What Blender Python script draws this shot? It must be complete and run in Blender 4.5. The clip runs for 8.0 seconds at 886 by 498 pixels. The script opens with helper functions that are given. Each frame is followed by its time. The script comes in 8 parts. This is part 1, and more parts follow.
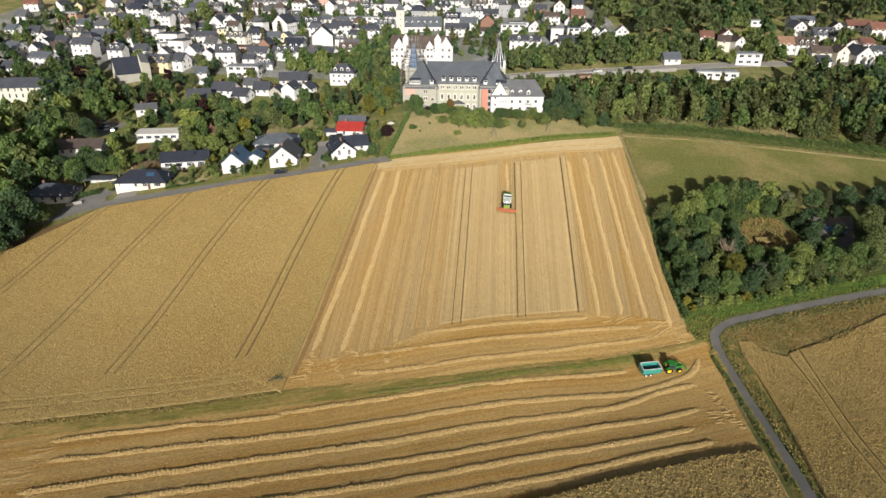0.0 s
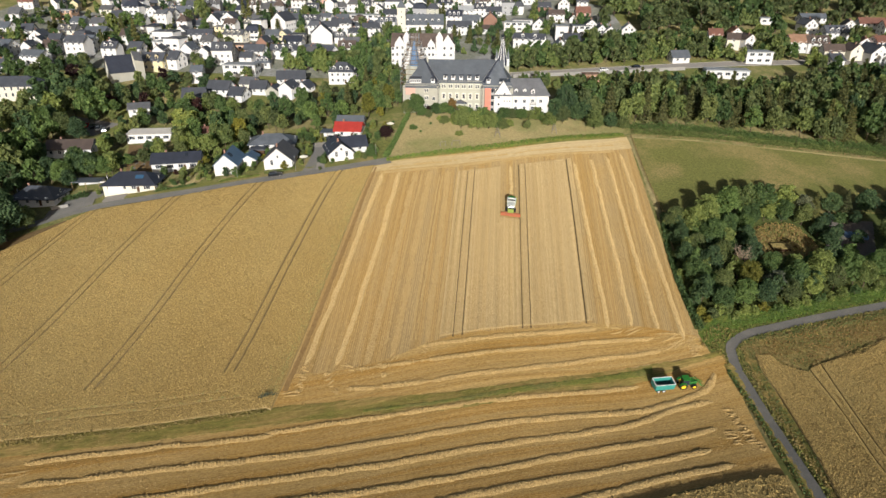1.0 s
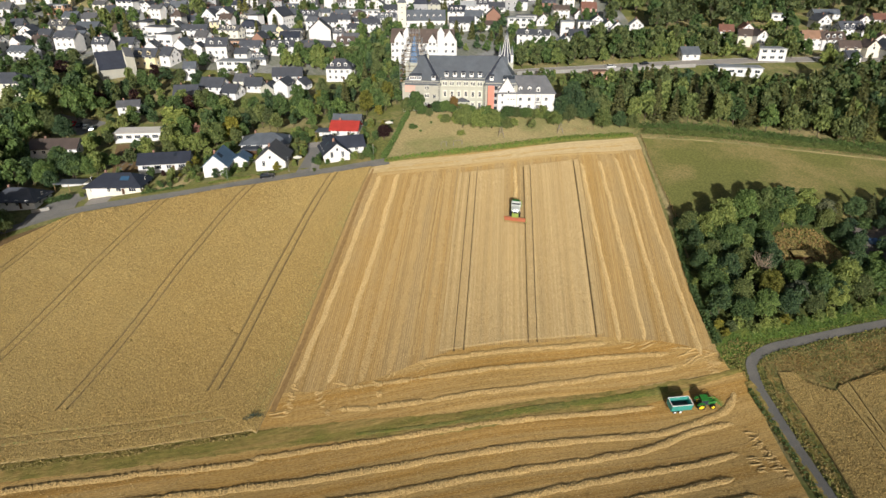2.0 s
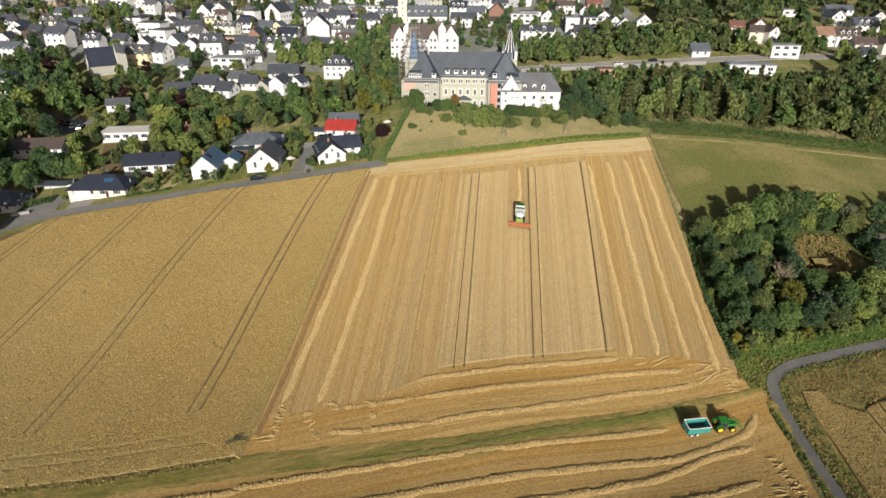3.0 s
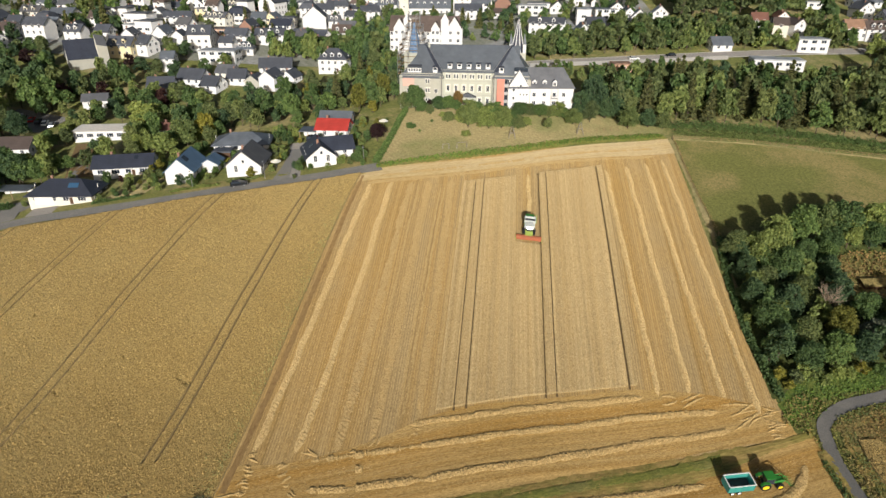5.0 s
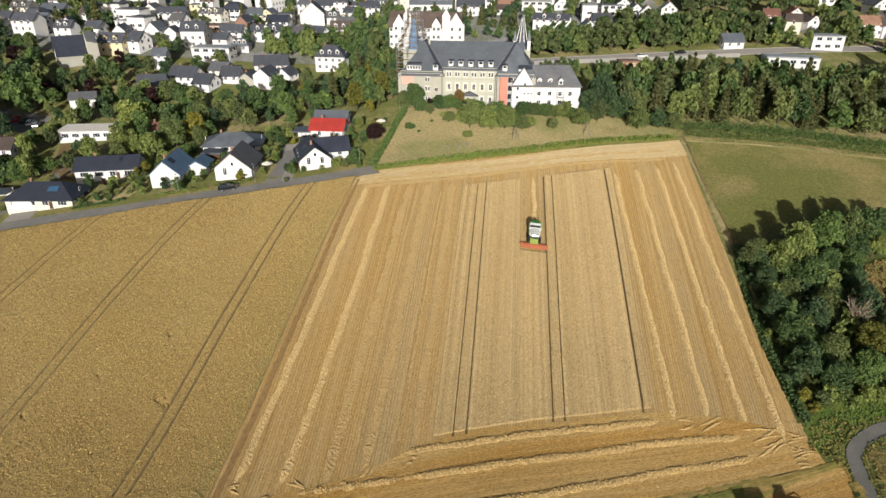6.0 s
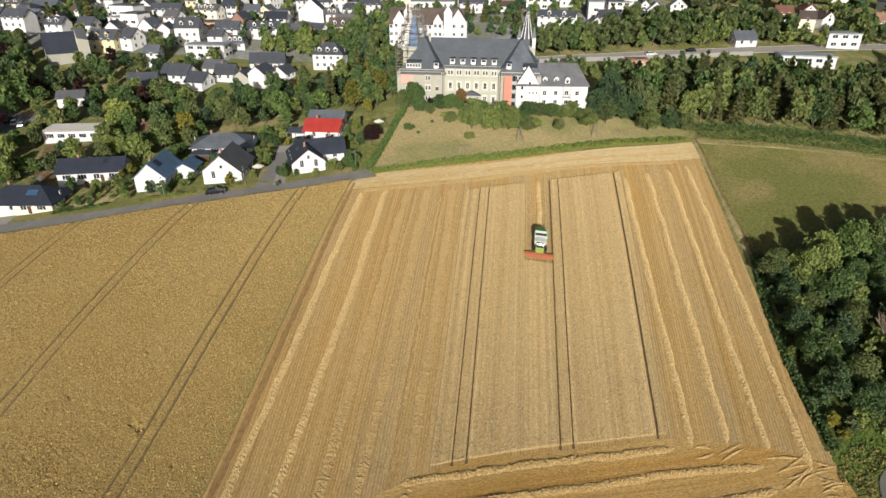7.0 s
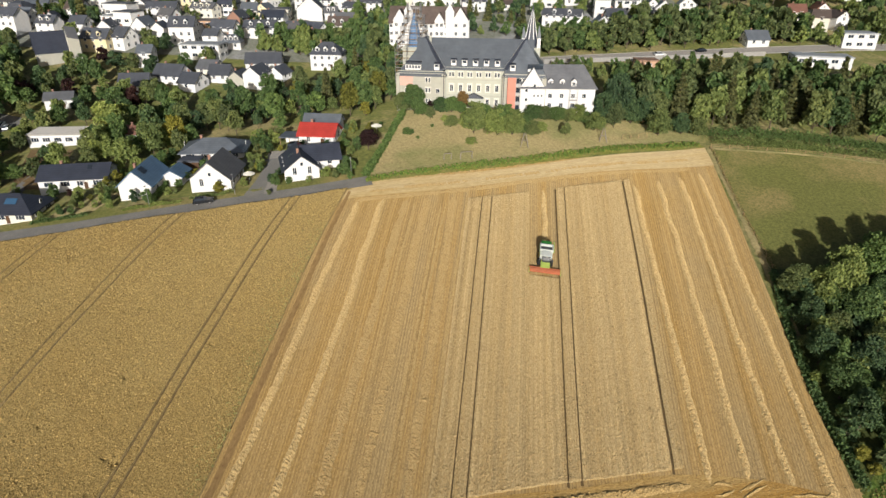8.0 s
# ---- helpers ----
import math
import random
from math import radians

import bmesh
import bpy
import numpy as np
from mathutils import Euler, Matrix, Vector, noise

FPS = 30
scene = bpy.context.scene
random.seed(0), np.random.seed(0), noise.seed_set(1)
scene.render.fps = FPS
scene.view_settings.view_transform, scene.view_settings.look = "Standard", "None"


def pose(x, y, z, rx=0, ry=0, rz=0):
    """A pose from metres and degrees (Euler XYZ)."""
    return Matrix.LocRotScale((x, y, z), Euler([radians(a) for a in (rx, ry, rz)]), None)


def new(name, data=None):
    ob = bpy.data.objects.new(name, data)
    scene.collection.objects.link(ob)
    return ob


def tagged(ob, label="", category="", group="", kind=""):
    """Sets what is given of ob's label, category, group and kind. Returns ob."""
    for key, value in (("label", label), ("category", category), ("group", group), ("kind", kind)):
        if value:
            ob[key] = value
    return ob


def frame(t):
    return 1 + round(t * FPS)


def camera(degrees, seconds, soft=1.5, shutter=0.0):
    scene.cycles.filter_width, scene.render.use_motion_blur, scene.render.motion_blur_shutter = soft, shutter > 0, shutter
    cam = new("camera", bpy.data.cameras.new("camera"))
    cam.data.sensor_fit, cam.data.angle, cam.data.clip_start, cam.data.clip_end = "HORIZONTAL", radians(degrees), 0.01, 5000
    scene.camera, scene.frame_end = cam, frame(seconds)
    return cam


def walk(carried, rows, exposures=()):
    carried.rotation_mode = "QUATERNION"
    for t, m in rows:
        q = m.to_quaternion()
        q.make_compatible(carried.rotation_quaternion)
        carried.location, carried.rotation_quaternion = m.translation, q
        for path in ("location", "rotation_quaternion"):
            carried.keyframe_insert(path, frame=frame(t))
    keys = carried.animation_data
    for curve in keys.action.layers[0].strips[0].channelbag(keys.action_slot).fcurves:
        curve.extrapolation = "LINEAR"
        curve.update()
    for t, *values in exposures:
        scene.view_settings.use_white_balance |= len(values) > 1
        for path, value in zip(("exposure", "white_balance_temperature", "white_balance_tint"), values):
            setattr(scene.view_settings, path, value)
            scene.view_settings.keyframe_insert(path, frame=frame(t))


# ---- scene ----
EXPOSURE = -0.06
# camera: seconds, place, pitch, heading, roll
cam = camera(70, 8.0)
FLIGHT = [
    (0.0, -0.00, 0.00, 94.93, -25.03, 4.40, 0.15),
    (0.5, -0.08, 3.76, 94.09, -24.98, 4.52, 0.15),
    (1.0, -0.28, 8.71, 93.03, -25.06, 4.63, 0.13),
    (1.5, -0.57, 13.99, 91.94, -25.15, 4.72, 0.15),
    (3.0, -0.98, 28.96, 88.89, -25.42, 5.04, 0.18),
    (3.5, -1.15, 33.82, 87.93, -25.49, 5.16, 0.20),
    (4.0, -1.36, 38.57, 86.98, -25.59, 5.23, 0.21),
    (4.5, -1.62, 43.28, 86.19, -25.71, 5.31, 0.26),
    (6.0, -2.16, 57.10, 83.61, -25.98, 5.62, 0.31),
    (6.5, -2.33, 61.52, 82.70, -26.02, 5.73, 0.32),
    (7.0, -2.37, 65.85, 81.84, -26.08, 5.90, 0.35),
    (7.5, -2.44, 70.16, 81.37, -26.18, 6.05, 0.33),
    (8.0, -2.65, 74.43, 81.36, -26.26, 6.17, 0.35),
]
walk(cam, [(t, pose(x, y, z, 90 + pitch, 0, yaw) @ pose(0, 0, 0, 0, 0, roll)) for t, x, y, z, pitch, yaw, roll in FLIGHT],
     exposures=[(0, EXPOSURE), (8, EXPOSURE)])

# ---- light ----
SUN_UP, SUN_AZ = 14.5, -6.0   # height of the sun; the way its shadows fall, clockwise from +y
world = bpy.data.worlds.new("sky")
scene.world = world
world.use_nodes = True
sky = world.node_tree.nodes.new("ShaderNodeTexSky")
sky.sky_type = "NISHITA"
sky.sun_disc = False
sky.dust_density = 2.6
sky.ozone_density = 0.5
sky.sun_elevation = radians(SUN_UP)
sky.sun_rotation = radians(180 + SUN_AZ)
world.node_tree.nodes["Background"].inputs[1].default_value = 0.078
world.node_tree.links.new(sky.outputs[0], world.node_tree.nodes["Background"].inputs[0])
sun = new("sun", bpy.data.lights.new("sun", "SUN"))
sun.data.energy = 4.75
sun.data.angle = radians(0.6)
sun.data.color = (1.0, 0.97, 0.915)
sd = Vector((math.sin(radians(SUN_AZ)), math.cos(radians(SUN_AZ)), -math.tan(radians(SUN_UP))))
sun.matrix_basis = sd.to_track_quat("-Z", "Y").to_matrix().to_4x4()

# ---- land ----
GX = [-300, -150, -80, -40, 0, 40, 80, 150, 300]
GY = [-100, 60, 105, 130, 160, 190, 220, 250, 300, 360, 560]
GZ = [
    [2.0, 2.0, 2.0, 2.0, 2.0, 2.0, 2.0, 2.0, 2.0],
    [3.4, 2.7, 2.2, 2.0, 2.0, 0.6, -0.2, 0.2, 2.6],
    [7.8, 7.1, 5.2, 2.9, 2.6, -0.4, 0.4, 3.1, 6.7],
    [10.5, 10.4, 10.1, 7.1, 6.4, 0.3, 2.1, 5.6, 9.2],
    [14.1, 14.6, 18.9, 16.2, 13.0, 8.4, 7.1, 9.8, 12.4],
    [18.1, 18.4, 25.5, 24.9, 21.1, 17.3, 14.9, 15.0, 15.7],
    [22.5, 22.0, 27.5, 30.5, 28.2, 25.5, 24.5, 20.7, 19.2],
    [27.4, 25.6, 28.2, 34.8, 35.4, 31.9, 31.1, 26.1, 22.8],
    [36.1, 32.6, 30.2, 35.3, 38.6, 38.1, 37.0, 33.9, 29.5],
    [45.6, 41.6, 36.0, 38.3, 41.7, 44.1, 45.0, 43.0, 39.2],
    [70.3, 66.8, 65.7, 65.7, 66.3, 67.4, 68.7, 70.9, 72.8],
]


def hermite(ks, vs, q):
    """Smooth interpolation of rows vs at knots ks."""
    ks, vs, q = np.asarray(ks, float), np.asarray(vs, float), np.asarray(q, float)
    q = np.clip(q, ks[0], ks[-1])
    i = np.clip(np.searchsorted(ks, q, side="right") - 1, 0, len(ks) - 2)
    d = np.diff(vs, axis=0) / np.diff(ks).reshape((-1,) + (1,) * (vs.ndim - 1))
    m = np.concatenate([d[:1], (d[1:] + d[:-1]) / 2, d[-1:]])
    h = (ks[i + 1] - ks[i])
    s = (q - ks[i]) / h
    return i, s, h, m


def ground(x, y):
    """Height of the land at x, y (arrays)."""
    x, y = np.broadcast_arrays(np.asarray(x, float), np.asarray(y, float))
    shape = x.shape
    x, y = x.ravel(), y.ravel()
    zz = np.asarray(GZ, float)
    i, s, h, m = hermite(GY, zz, y)
    s, h = s[:, None], h[:, None]
    rows = ((1 + 2 * s) * (1 - s) ** 2 * zz[i] + s * (1 - s) ** 2 * h * m[i]
            + s * s * (3 - 2 * s) * zz[i + 1] + s * s * (s - 1) * h * m[i + 1])
    k = np.asarray(GX, float)
    q = np.clip(x, k[0], k[-1])
    j = np.clip(np.searchsorted(k, q, side="right") - 1, 0, len(k) - 2)
    d = np.diff(rows, axis=1) / np.diff(k)
    mm = np.concatenate([d[:, :1], (d[:, 1:] + d[:, :-1]) / 2, d[:, -1:]], axis=1)
    n = np.arange(len(x))
    w = k[j + 1] - k[j]
    s = (q - k[j]) / w
    z = ((1 + 2 * s) * (1 - s) ** 2 * rows[n, j] + s * (1 - s) ** 2 * w * mm[n, j]
         + s * s * (3 - 2 * s) * rows[n, j + 1] + s * s * (s - 1) * w * mm[n, j + 1])
    far = np.clip(y - 560, 0, None)
    z = z + 0.17 * far
    return z.reshape(shape)


# ---- materials ----
MATS = {}


def nodes_of(name, rough=0.8, metal=0.0):
    m = bpy.data.materials.new(name)
    m.use_nodes = True
    t = m.node_tree
    b = t.nodes["Principled BSDF"]
    b.inputs["Roughness"].default_value = rough
    b.inputs["Metallic"].default_value = metal
    b.inputs["Specular IOR Level"].default_value = 0.25
    b.inputs["Diffuse Roughness"].default_value = 0.9 if rough >= 0.8 else 0.0
    MATS[name] = m
    return m, t, b


def add(t, kind, **values):
    n = t.nodes.new(kind)
    for k, v in values.items():
        n.inputs[k.replace("_", " ")].default_value = v
    return n


def mixed(t, fac, a, b, blend="MIX"):
    n = t.nodes.new("ShaderNodeMix")
    n.data_type, n.blend_type = "RGBA", blend
    for i, v in ((0, fac), (6, a), (7, b)):
        if isinstance(v, bpy.types.NodeSocket):
            t.links.new(v, n.inputs[i])
        elif i:
            n.inputs[i].default_value = (*v, 1)
        else:
            n.inputs[i].default_value = v
    return n.outputs[2]


def span(t, v, lo, hi, a=0.0, b=1.0):
    n = t.nodes.new("ShaderNodeMapRange")
    n.inputs[1].default_value, n.inputs[2].default_value = lo, hi
    n.inputs[3].default_value, n.inputs[4].default_value = a, b
    t.links.new(v, n.inputs[0])
    return n.outputs[0]


def place(t, scale=(1, 1, 1), turn=0.0):
    """World places, turned by some degrees and then stretched."""
    at = t.nodes.new("ShaderNodeNewGeometry").outputs["Position"]
    if turn:
        n = add(t, "ShaderNodeMapping")
        n.inputs["Rotation"].default_value = (0, 0, radians(turn))
        t.links.new(at, n.inputs["Vector"])
        at = n.outputs[0]
    n = add(t, "ShaderNodeMapping")
    n.inputs["Scale"].default_value = scale
    t.links.new(at, n.inputs["Vector"])
    return n.outputs[0]


def cloud(t, vec, scale, detail=4.0, rough=0.6):
    n = add(t, "ShaderNodeTexNoise", Scale=scale, Detail=detail, Roughness=rough)
    t.links.new(vec, n.inputs["Vector"])
    return n.outputs[0]


def bumped(t, b, height, strength=0.4, distance=0.1):
    n = add(t, "ShaderNodeBump", Strength=strength, Distance=distance)
    t.links.new(height, n.inputs["Height"])
    t.links.new(n.outputs[0], b.inputs["Normal"])


def surface(name, dark, light, large=0.03, fine=1.5, patch=None, patch_scale=0.012, rough=0.85, bump=0.4, reach=0.15,
            stretch=(1, 1, 1), turn=0.0, rows=None, row_mix=0.2, band=None, band_scale=0.35, band_turn=0.0, band_stretch=(1, 0.004, 0), hard=0.18, streaks=0.0, detail=6.0):
    """A ground or plant surface: two tones at two scales, patches, and rows across x (metres apart)."""
    m, t, b = nodes_of(name, rough)
    at = place(t, (1, 1, 1))
    at2 = place(t, stretch, turn)
    coarse = cloud(t, at, large, 5)
    grain = cloud(t, at2, fine, detail, 0.75)
    mean = [(p + q) / 2 for p, q in zip(dark, light)]
    col = mixed(t, span(t, coarse, 0.35, 0.7, 0, 0.55), mean, [v * 1.14 for v in mean])
    if patch:
        spots = cloud(t, at, patch_scale, 4)
        col = mixed(t, span(t, spots, 0.47, 0.62, 0, 0.8), col, patch)
    if band:
        streak = cloud(t, place(t, band_stretch, band_turn), band_scale, 3)
        col = mixed(t, span(t, streak, 0.42, 0.62, 0, 0.75), col, band)
    speck = mixed(t, span(t, grain, 0.5 - hard, 0.5 + hard), [p / m for p, m in zip(dark, mean)], [q / m for q, m in zip(light, mean)])
    col = mixed(t, 1.0, col, speck, "MULTIPLY")
    if rows:
        w = add(t, "ShaderNodeTexWave", Scale=0.314 / rows, Distortion=0.5, Detail=3.0)
        w.inputs["Detail Scale"].default_value = 0.4
        t.links.new(place(t, (1, 1, 1), turn), w.inputs["Vector"])
        col = mixed(t, span(t, w.outputs[1], 0.2, 0.9, 0, row_mix), col, [c * 0.55 for c in dark])
    if streaks:
        # long thin lines left by the drill and the wheels
        lines = cloud(t, place(t, band_stretch, band_turn), 1.1, 5, 0.75)
        col = mixed(t, span(t, lines, 0.30, 0.70), mixed(t, 1.0, col, [1 - streaks] * 3, "MULTIPLY"), mixed(t, 1.0, col, [1 + streaks] * 3, "MULTIPLY"))
    t.links.new(col, b.inputs["Base Color"])
    bumped(t, b, grain, bump, reach)
    return m


def painted(name, colour, rough=0.6, stain=0.12, scale=0.6, metal=0.0):
    """Render, paint, tile or sheet, with faint streaks and stains."""
    m, t, b = nodes_of(name, rough, metal)
    g = t.nodes.new("ShaderNodeTexCoord")
    n = cloud(t, g.outputs["Object"], scale, 5)
    info = t.nodes.new("ShaderNodeObjectInfo")
    col = mixed(t, span(t, n, 0.35, 0.75, 0, 1), colour, [c * (1 - 2 * stain) for c in colour])
    col = mixed(t, span(t, info.outputs["Random"], 0, 1, 0, stain), col, [c * 0.6 for c in colour])
    t.links.new(col, b.inputs["Base Color"])
    bumped(t, b, cloud(t, g.outputs["Object"], 7.0, 4), 0.2, 0.02)
    return m


def tiled(name, colour, rough=0.55):
    """Roof cover: courses across the slope and blotches."""
    m, t, b = nodes_of(name, rough)
    g = t.nodes.new("ShaderNodeTexCoord")
    w = add(t, "ShaderNodeTexWave", Scale=0.9, Distortion=0.4, Detail=2.0)
    w.bands_direction = "Z"
    t.links.new(g.outputs["Object"], w.inputs["Vector"])
    n = cloud(t, g.outputs["Object"], 0.35, 6, 0.65)
    info = t.nodes.new("ShaderNodeObjectInfo")
    col = mixed(t, span(t, n, 0.35, 0.7), [c * 0.8 for c in colour], [min(1, c * 1.25) for c in colour])
    col = mixed(t, span(t, info.outputs["Random"], 0, 1, 0, 0.5), col, [c * 0.6 for c in colour])
    col = mixed(t, span(t, w.outputs[1], 0.6, 1, 0, 0.25), col, [c * 0.5 for c in colour])
    t.links.new(col, b.inputs["Base Color"])
    bumped(t, b, w.outputs[1], 0.3, 0.05)
    return m


def leafy(name, dark, light, tint=0.25):
    """Leaves: each its own tone, each tree its own hue, light shining through."""
    m, t, b = nodes_of(name, 0.6)
    g = t.nodes.new("ShaderNodeNewGeometry")
    info = t.nodes.new("ShaderNodeObjectInfo")
    col = mixed(t, g.outputs["Random Per Island"], dark, light)
    col = mixed(t, span(t, info.outputs["Random"], 0, 1, 0, tint), col, [light[0] * 1.1, light[1] * 1.0, light[2] * 0.9])
    n = cloud(t, place(t), 0.25, 3)
    col = mixed(t, span(t, n, 0.3, 0.7, 0, 0.4), col, [c * 0.8 for c in dark])
    deep = t.nodes.new("ShaderNodeMath")
    deep.operation = "FRACT"
    t.links.new(span(t, info.outputs["Random"], 0, 1, 0, 7.0), deep.inputs[0])
    col = mixed(t, 1.0, col, mixed(t, deep.outputs[0], (0.70, 0.74, 0.80), (1.28, 1.24, 1.08)), "MULTIPLY")
    t.links.new(col, b.inputs["Base Color"])
    tr = t.nodes.new("ShaderNodeBsdfTranslucent")
    t.links.new(col, tr.inputs[0])
    mx = t.nodes.new("ShaderNodeMixShader")
    mx.inputs[0].default_value = 0.27
    t.links.new(b.outputs[0], mx.inputs[1])
    t.links.new(tr.outputs[0], mx.inputs[2])
    t.links.new(mx.outputs[0], t.nodes["Material Output"].inputs[0])
    return m


def eared(name, dark, light, hue=None):
    """Heads of grain and grass: every tuft its own tone, with broad drifts over the field."""
    m, t, b = nodes_of(name, 0.85)
    g = t.nodes.new("ShaderNodeNewGeometry")
    col = mixed(t, g.outputs["Random Per Island"], dark, light)
    drift = cloud(t, place(t), 0.035, 5)
    col = mixed(t, span(t, drift, 0.4, 0.66, 0, 0.45), col, hue or [d * 0.5 + q * 0.4 for d, q in zip(dark, light)])
    t.links.new(col, b.inputs["Base Color"])
    return m


surface("meadow", (0.05, 0.065, 0.018), (0.16, 0.16, 0.05), 0.05, 0.9, (0.22, 0.18, 0.09), 0.06)
surface("pasture", (0.060, 0.072, 0.018), (0.158, 0.153, 0.048), 0.06, 1.6, (0.19, 0.155, 0.064), 0.05, bump=0.6, reach=0.15, hard=0.16)
surface("orchard_grass", (0.168, 0.14, 0.0648), (0.336, 0.276, 0.14), 0.06, 1.4, (0.16, 0.16, 0.063), 0.05)
surface("verge", (0.175, 0.122, 0.040), (0.40, 0.285, 0.105), 0.12, 2.4, (0.15, 0.14, 0.034), 0.14, bump=0.7, reach=0.2, stretch=(0.25, 1, 1), turn=-19, band=(0.15, 0.142, 0.033), band_scale=0.45, band_turn=-19, band_stretch=(0.05, 1, 0), streaks=0.2)
surface("lush_grass", (0.075, 0.088, 0.018), (0.19, 0.192, 0.045), 0.15, 2.6, (0.17, 0.155, 0.055), 0.16, bump=0.8, reach=0.2, stretch=(0.35, 1, 1), turn=-19, hard=0.15)
surface("bank_grass", (0.042, 0.088, 0.013), (0.135, 0.205, 0.04), 0.15, 2.4, (0.13, 0.15, 0.035), 0.2, bump=0.8, reach=0.2, hard=0.15)
surface("dry_weeds", (0.115, 0.09, 0.032), (0.33, 0.255, 0.098), 0.12, 1.6, (0.125, 0.13, 0.04), 0.12, bump=0.9, reach=0.3, hard=0.15)
surface("stubble", (0.235, 0.164, 0.074), (0.475, 0.350, 0.172), 0.04, 6.5, (0.37, 0.245, 0.092), 0.02, stretch=(1, 0.1, 1), rows=0.5, row_mix=0.26, band=(0.355, 0.222, 0.072), band_scale=0.28, band_stretch=(1, 0.003, 0), streaks=0.24, bump=0.5, hard=0.15)
surface("pale_stubble", (0.3, 0.228, 0.117), (0.495, 0.4, 0.235), 0.04, 3.4, (0.39, 0.296, 0.148), 0.05, stretch=(0.2, 1, 1), turn=-21, band=(0.375, 0.272, 0.113), band_scale=0.3, band_turn=-21, band_stretch=(0.02, 1, 0), streaks=0.12)
surface("low_stubble", (0.225, 0.145, 0.05), (0.52, 0.362, 0.146), 0.05, 7.0, (0.37, 0.245, 0.085), 0.035, stretch=(0.22, 1, 1), turn=-19, band=(0.315, 0.172, 0.037), band_scale=0.3, band_turn=-19, band_stretch=(0.010, 1, 0), streaks=0.26, bump=0.6, hard=0.14)
# darker than the ears: lower stalks, plus the shade between ears as colour
surface("wheat", (0.115, 0.08, 0.028), (0.53, 0.395, 0.158), 0.03, 5.5, (0.31, 0.217, 0.077), 0.02, bump=1.0, reach=0.16, hard=0.15, detail=3.0)
surface("wheat_pale", (0.265, 0.187, 0.086), (0.54, 0.415, 0.215), 0.04, 6.0, None, 0.02, bump=0.9, reach=0.12, stretch=(1, 0.3, 1), band=(0.37, 0.265, 0.12), band_scale=0.6, hard=0.18, streaks=0.3, detail=3.0)
surface("straw", (0.27, 0.18, 0.073), (0.65, 0.49, 0.24), 0.2, 3.8, None, bump=0.8, reach=0.12, hard=0.15)
surface("flat_straw", (0.25, 0.165, 0.064), (0.50, 0.365, 0.172), 0.2, 3.8, None, bump=0.6, reach=0.1, hard=0.14)
surface("soil", (0.075, 0.05, 0.023), (0.15, 0.10, 0.048), 0.2, 2.0)
surface("edge_soil", (0.15, 0.092, 0.036), (0.28, 0.182, 0.08), 0.2, 3.0, stretch=(1, 0.2, 1), bump=0.5)
surface("stalks", (0.16, 0.115, 0.05), (0.50, 0.38, 0.19), 0.2, 5.0, stretch=(1, 1, 0.2), bump=0.8)
surface("long_straw", (0.25, 0.165, 0.062), (0.61, 0.44, 0.197), 0.2, 3.6, None, bump=1.0, reach=0.18, hard=0.13)
# earth of the yard, coloured dark grey for the tree shade on it
surface("packed_earth", (0.092, 0.082, 0.074), (0.165, 0.148, 0.132), 0.2, 2.0)
surface("bare_twigs", (0.17, 0.13, 0.09), (0.33, 0.265, 0.195), 0.5, 4.0)
surface("undergrowth", (0.035, 0.05, 0.014), (0.09, 0.105, 0.03), 0.2, 1.5, bump=0.8, reach=0.3)
surface("asphalt", (0.088, 0.086, 0.083), (0.150, 0.146, 0.139), 0.15, 4.0, (0.15, 0.143, 0.133), 0.2, bump=0.2, reach=0.02)
surface("paving", (0.13, 0.12, 0.112), (0.24, 0.225, 0.205), 0.3, 3.0, bump=0.3, reach=0.02)
surface("concrete", (0.28, 0.27, 0.255), (0.40, 0.385, 0.36), 0.2, 2.0, bump=0.2, reach=0.02)
surface("town_ground", (0.085, 0.095, 0.065), (0.19, 0.19, 0.165), 0.05, 0.5, (0.21, 0.21, 0.215), 0.05)
surface("bark", (0.06, 0.045, 0.03), (0.14, 0.11, 0.08), 0.5, 4.0)
surface("dead_wood", (0.18, 0.155, 0.13), (0.32, 0.285, 0.25), 0.5, 4.0)
eared("ears", (0.185, 0.127, 0.044), (0.655, 0.492, 0.207), (0.44, 0.302, 0.10))
eared("ears_pale", (0.305, 0.215, 0.100), (0.585, 0.448, 0.236))
eared("ears_brown", (0.13, 0.09, 0.032), (0.58, 0.43, 0.168))
eared("stubble_blades", (0.215, 0.145, 0.060), (0.56, 0.42, 0.205), (0.36, 0.235, 0.085))
eared("green_ears", (0.175, 0.185, 0.062), (0.39, 0.385, 0.16))
eared("grass_blades", (0.10, 0.118, 0.026), (0.25, 0.255, 0.07), (0.22, 0.19, 0.06))
eared("bank_blades", (0.05, 0.10, 0.016), (0.17, 0.25, 0.05))
eared("rust_blades", (0.15, 0.088, 0.032), (0.36, 0.225, 0.09), (0.22, 0.17, 0.062))
eared("dry_blades", (0.15, 0.115, 0.042), (0.38, 0.285, 0.115), (0.17, 0.155, 0.05))
for key, rgb in dict(white=(0.76, 0.755, 0.75), cream=(0.76, 0.73, 0.64), yellow=(0.78, 0.69, 0.46), pink=(0.70, 0.45, 0.38), salmon=(0.70, 0.30, 0.23), orange=(0.58, 0.38, 0.26),
                     stone=(0.475, 0.465, 0.405), grey=(0.45, 0.46, 0.48), red=(0.55, 0.17, 0.12), green=(0.50, 0.58, 0.42), brick=(0.34, 0.20, 0.15),
                     brown=(0.24, 0.15, 0.10), palestone=(0.53, 0.535, 0.465)).items():
    painted("wall_" + key, rgb, 0.85, 0.06)
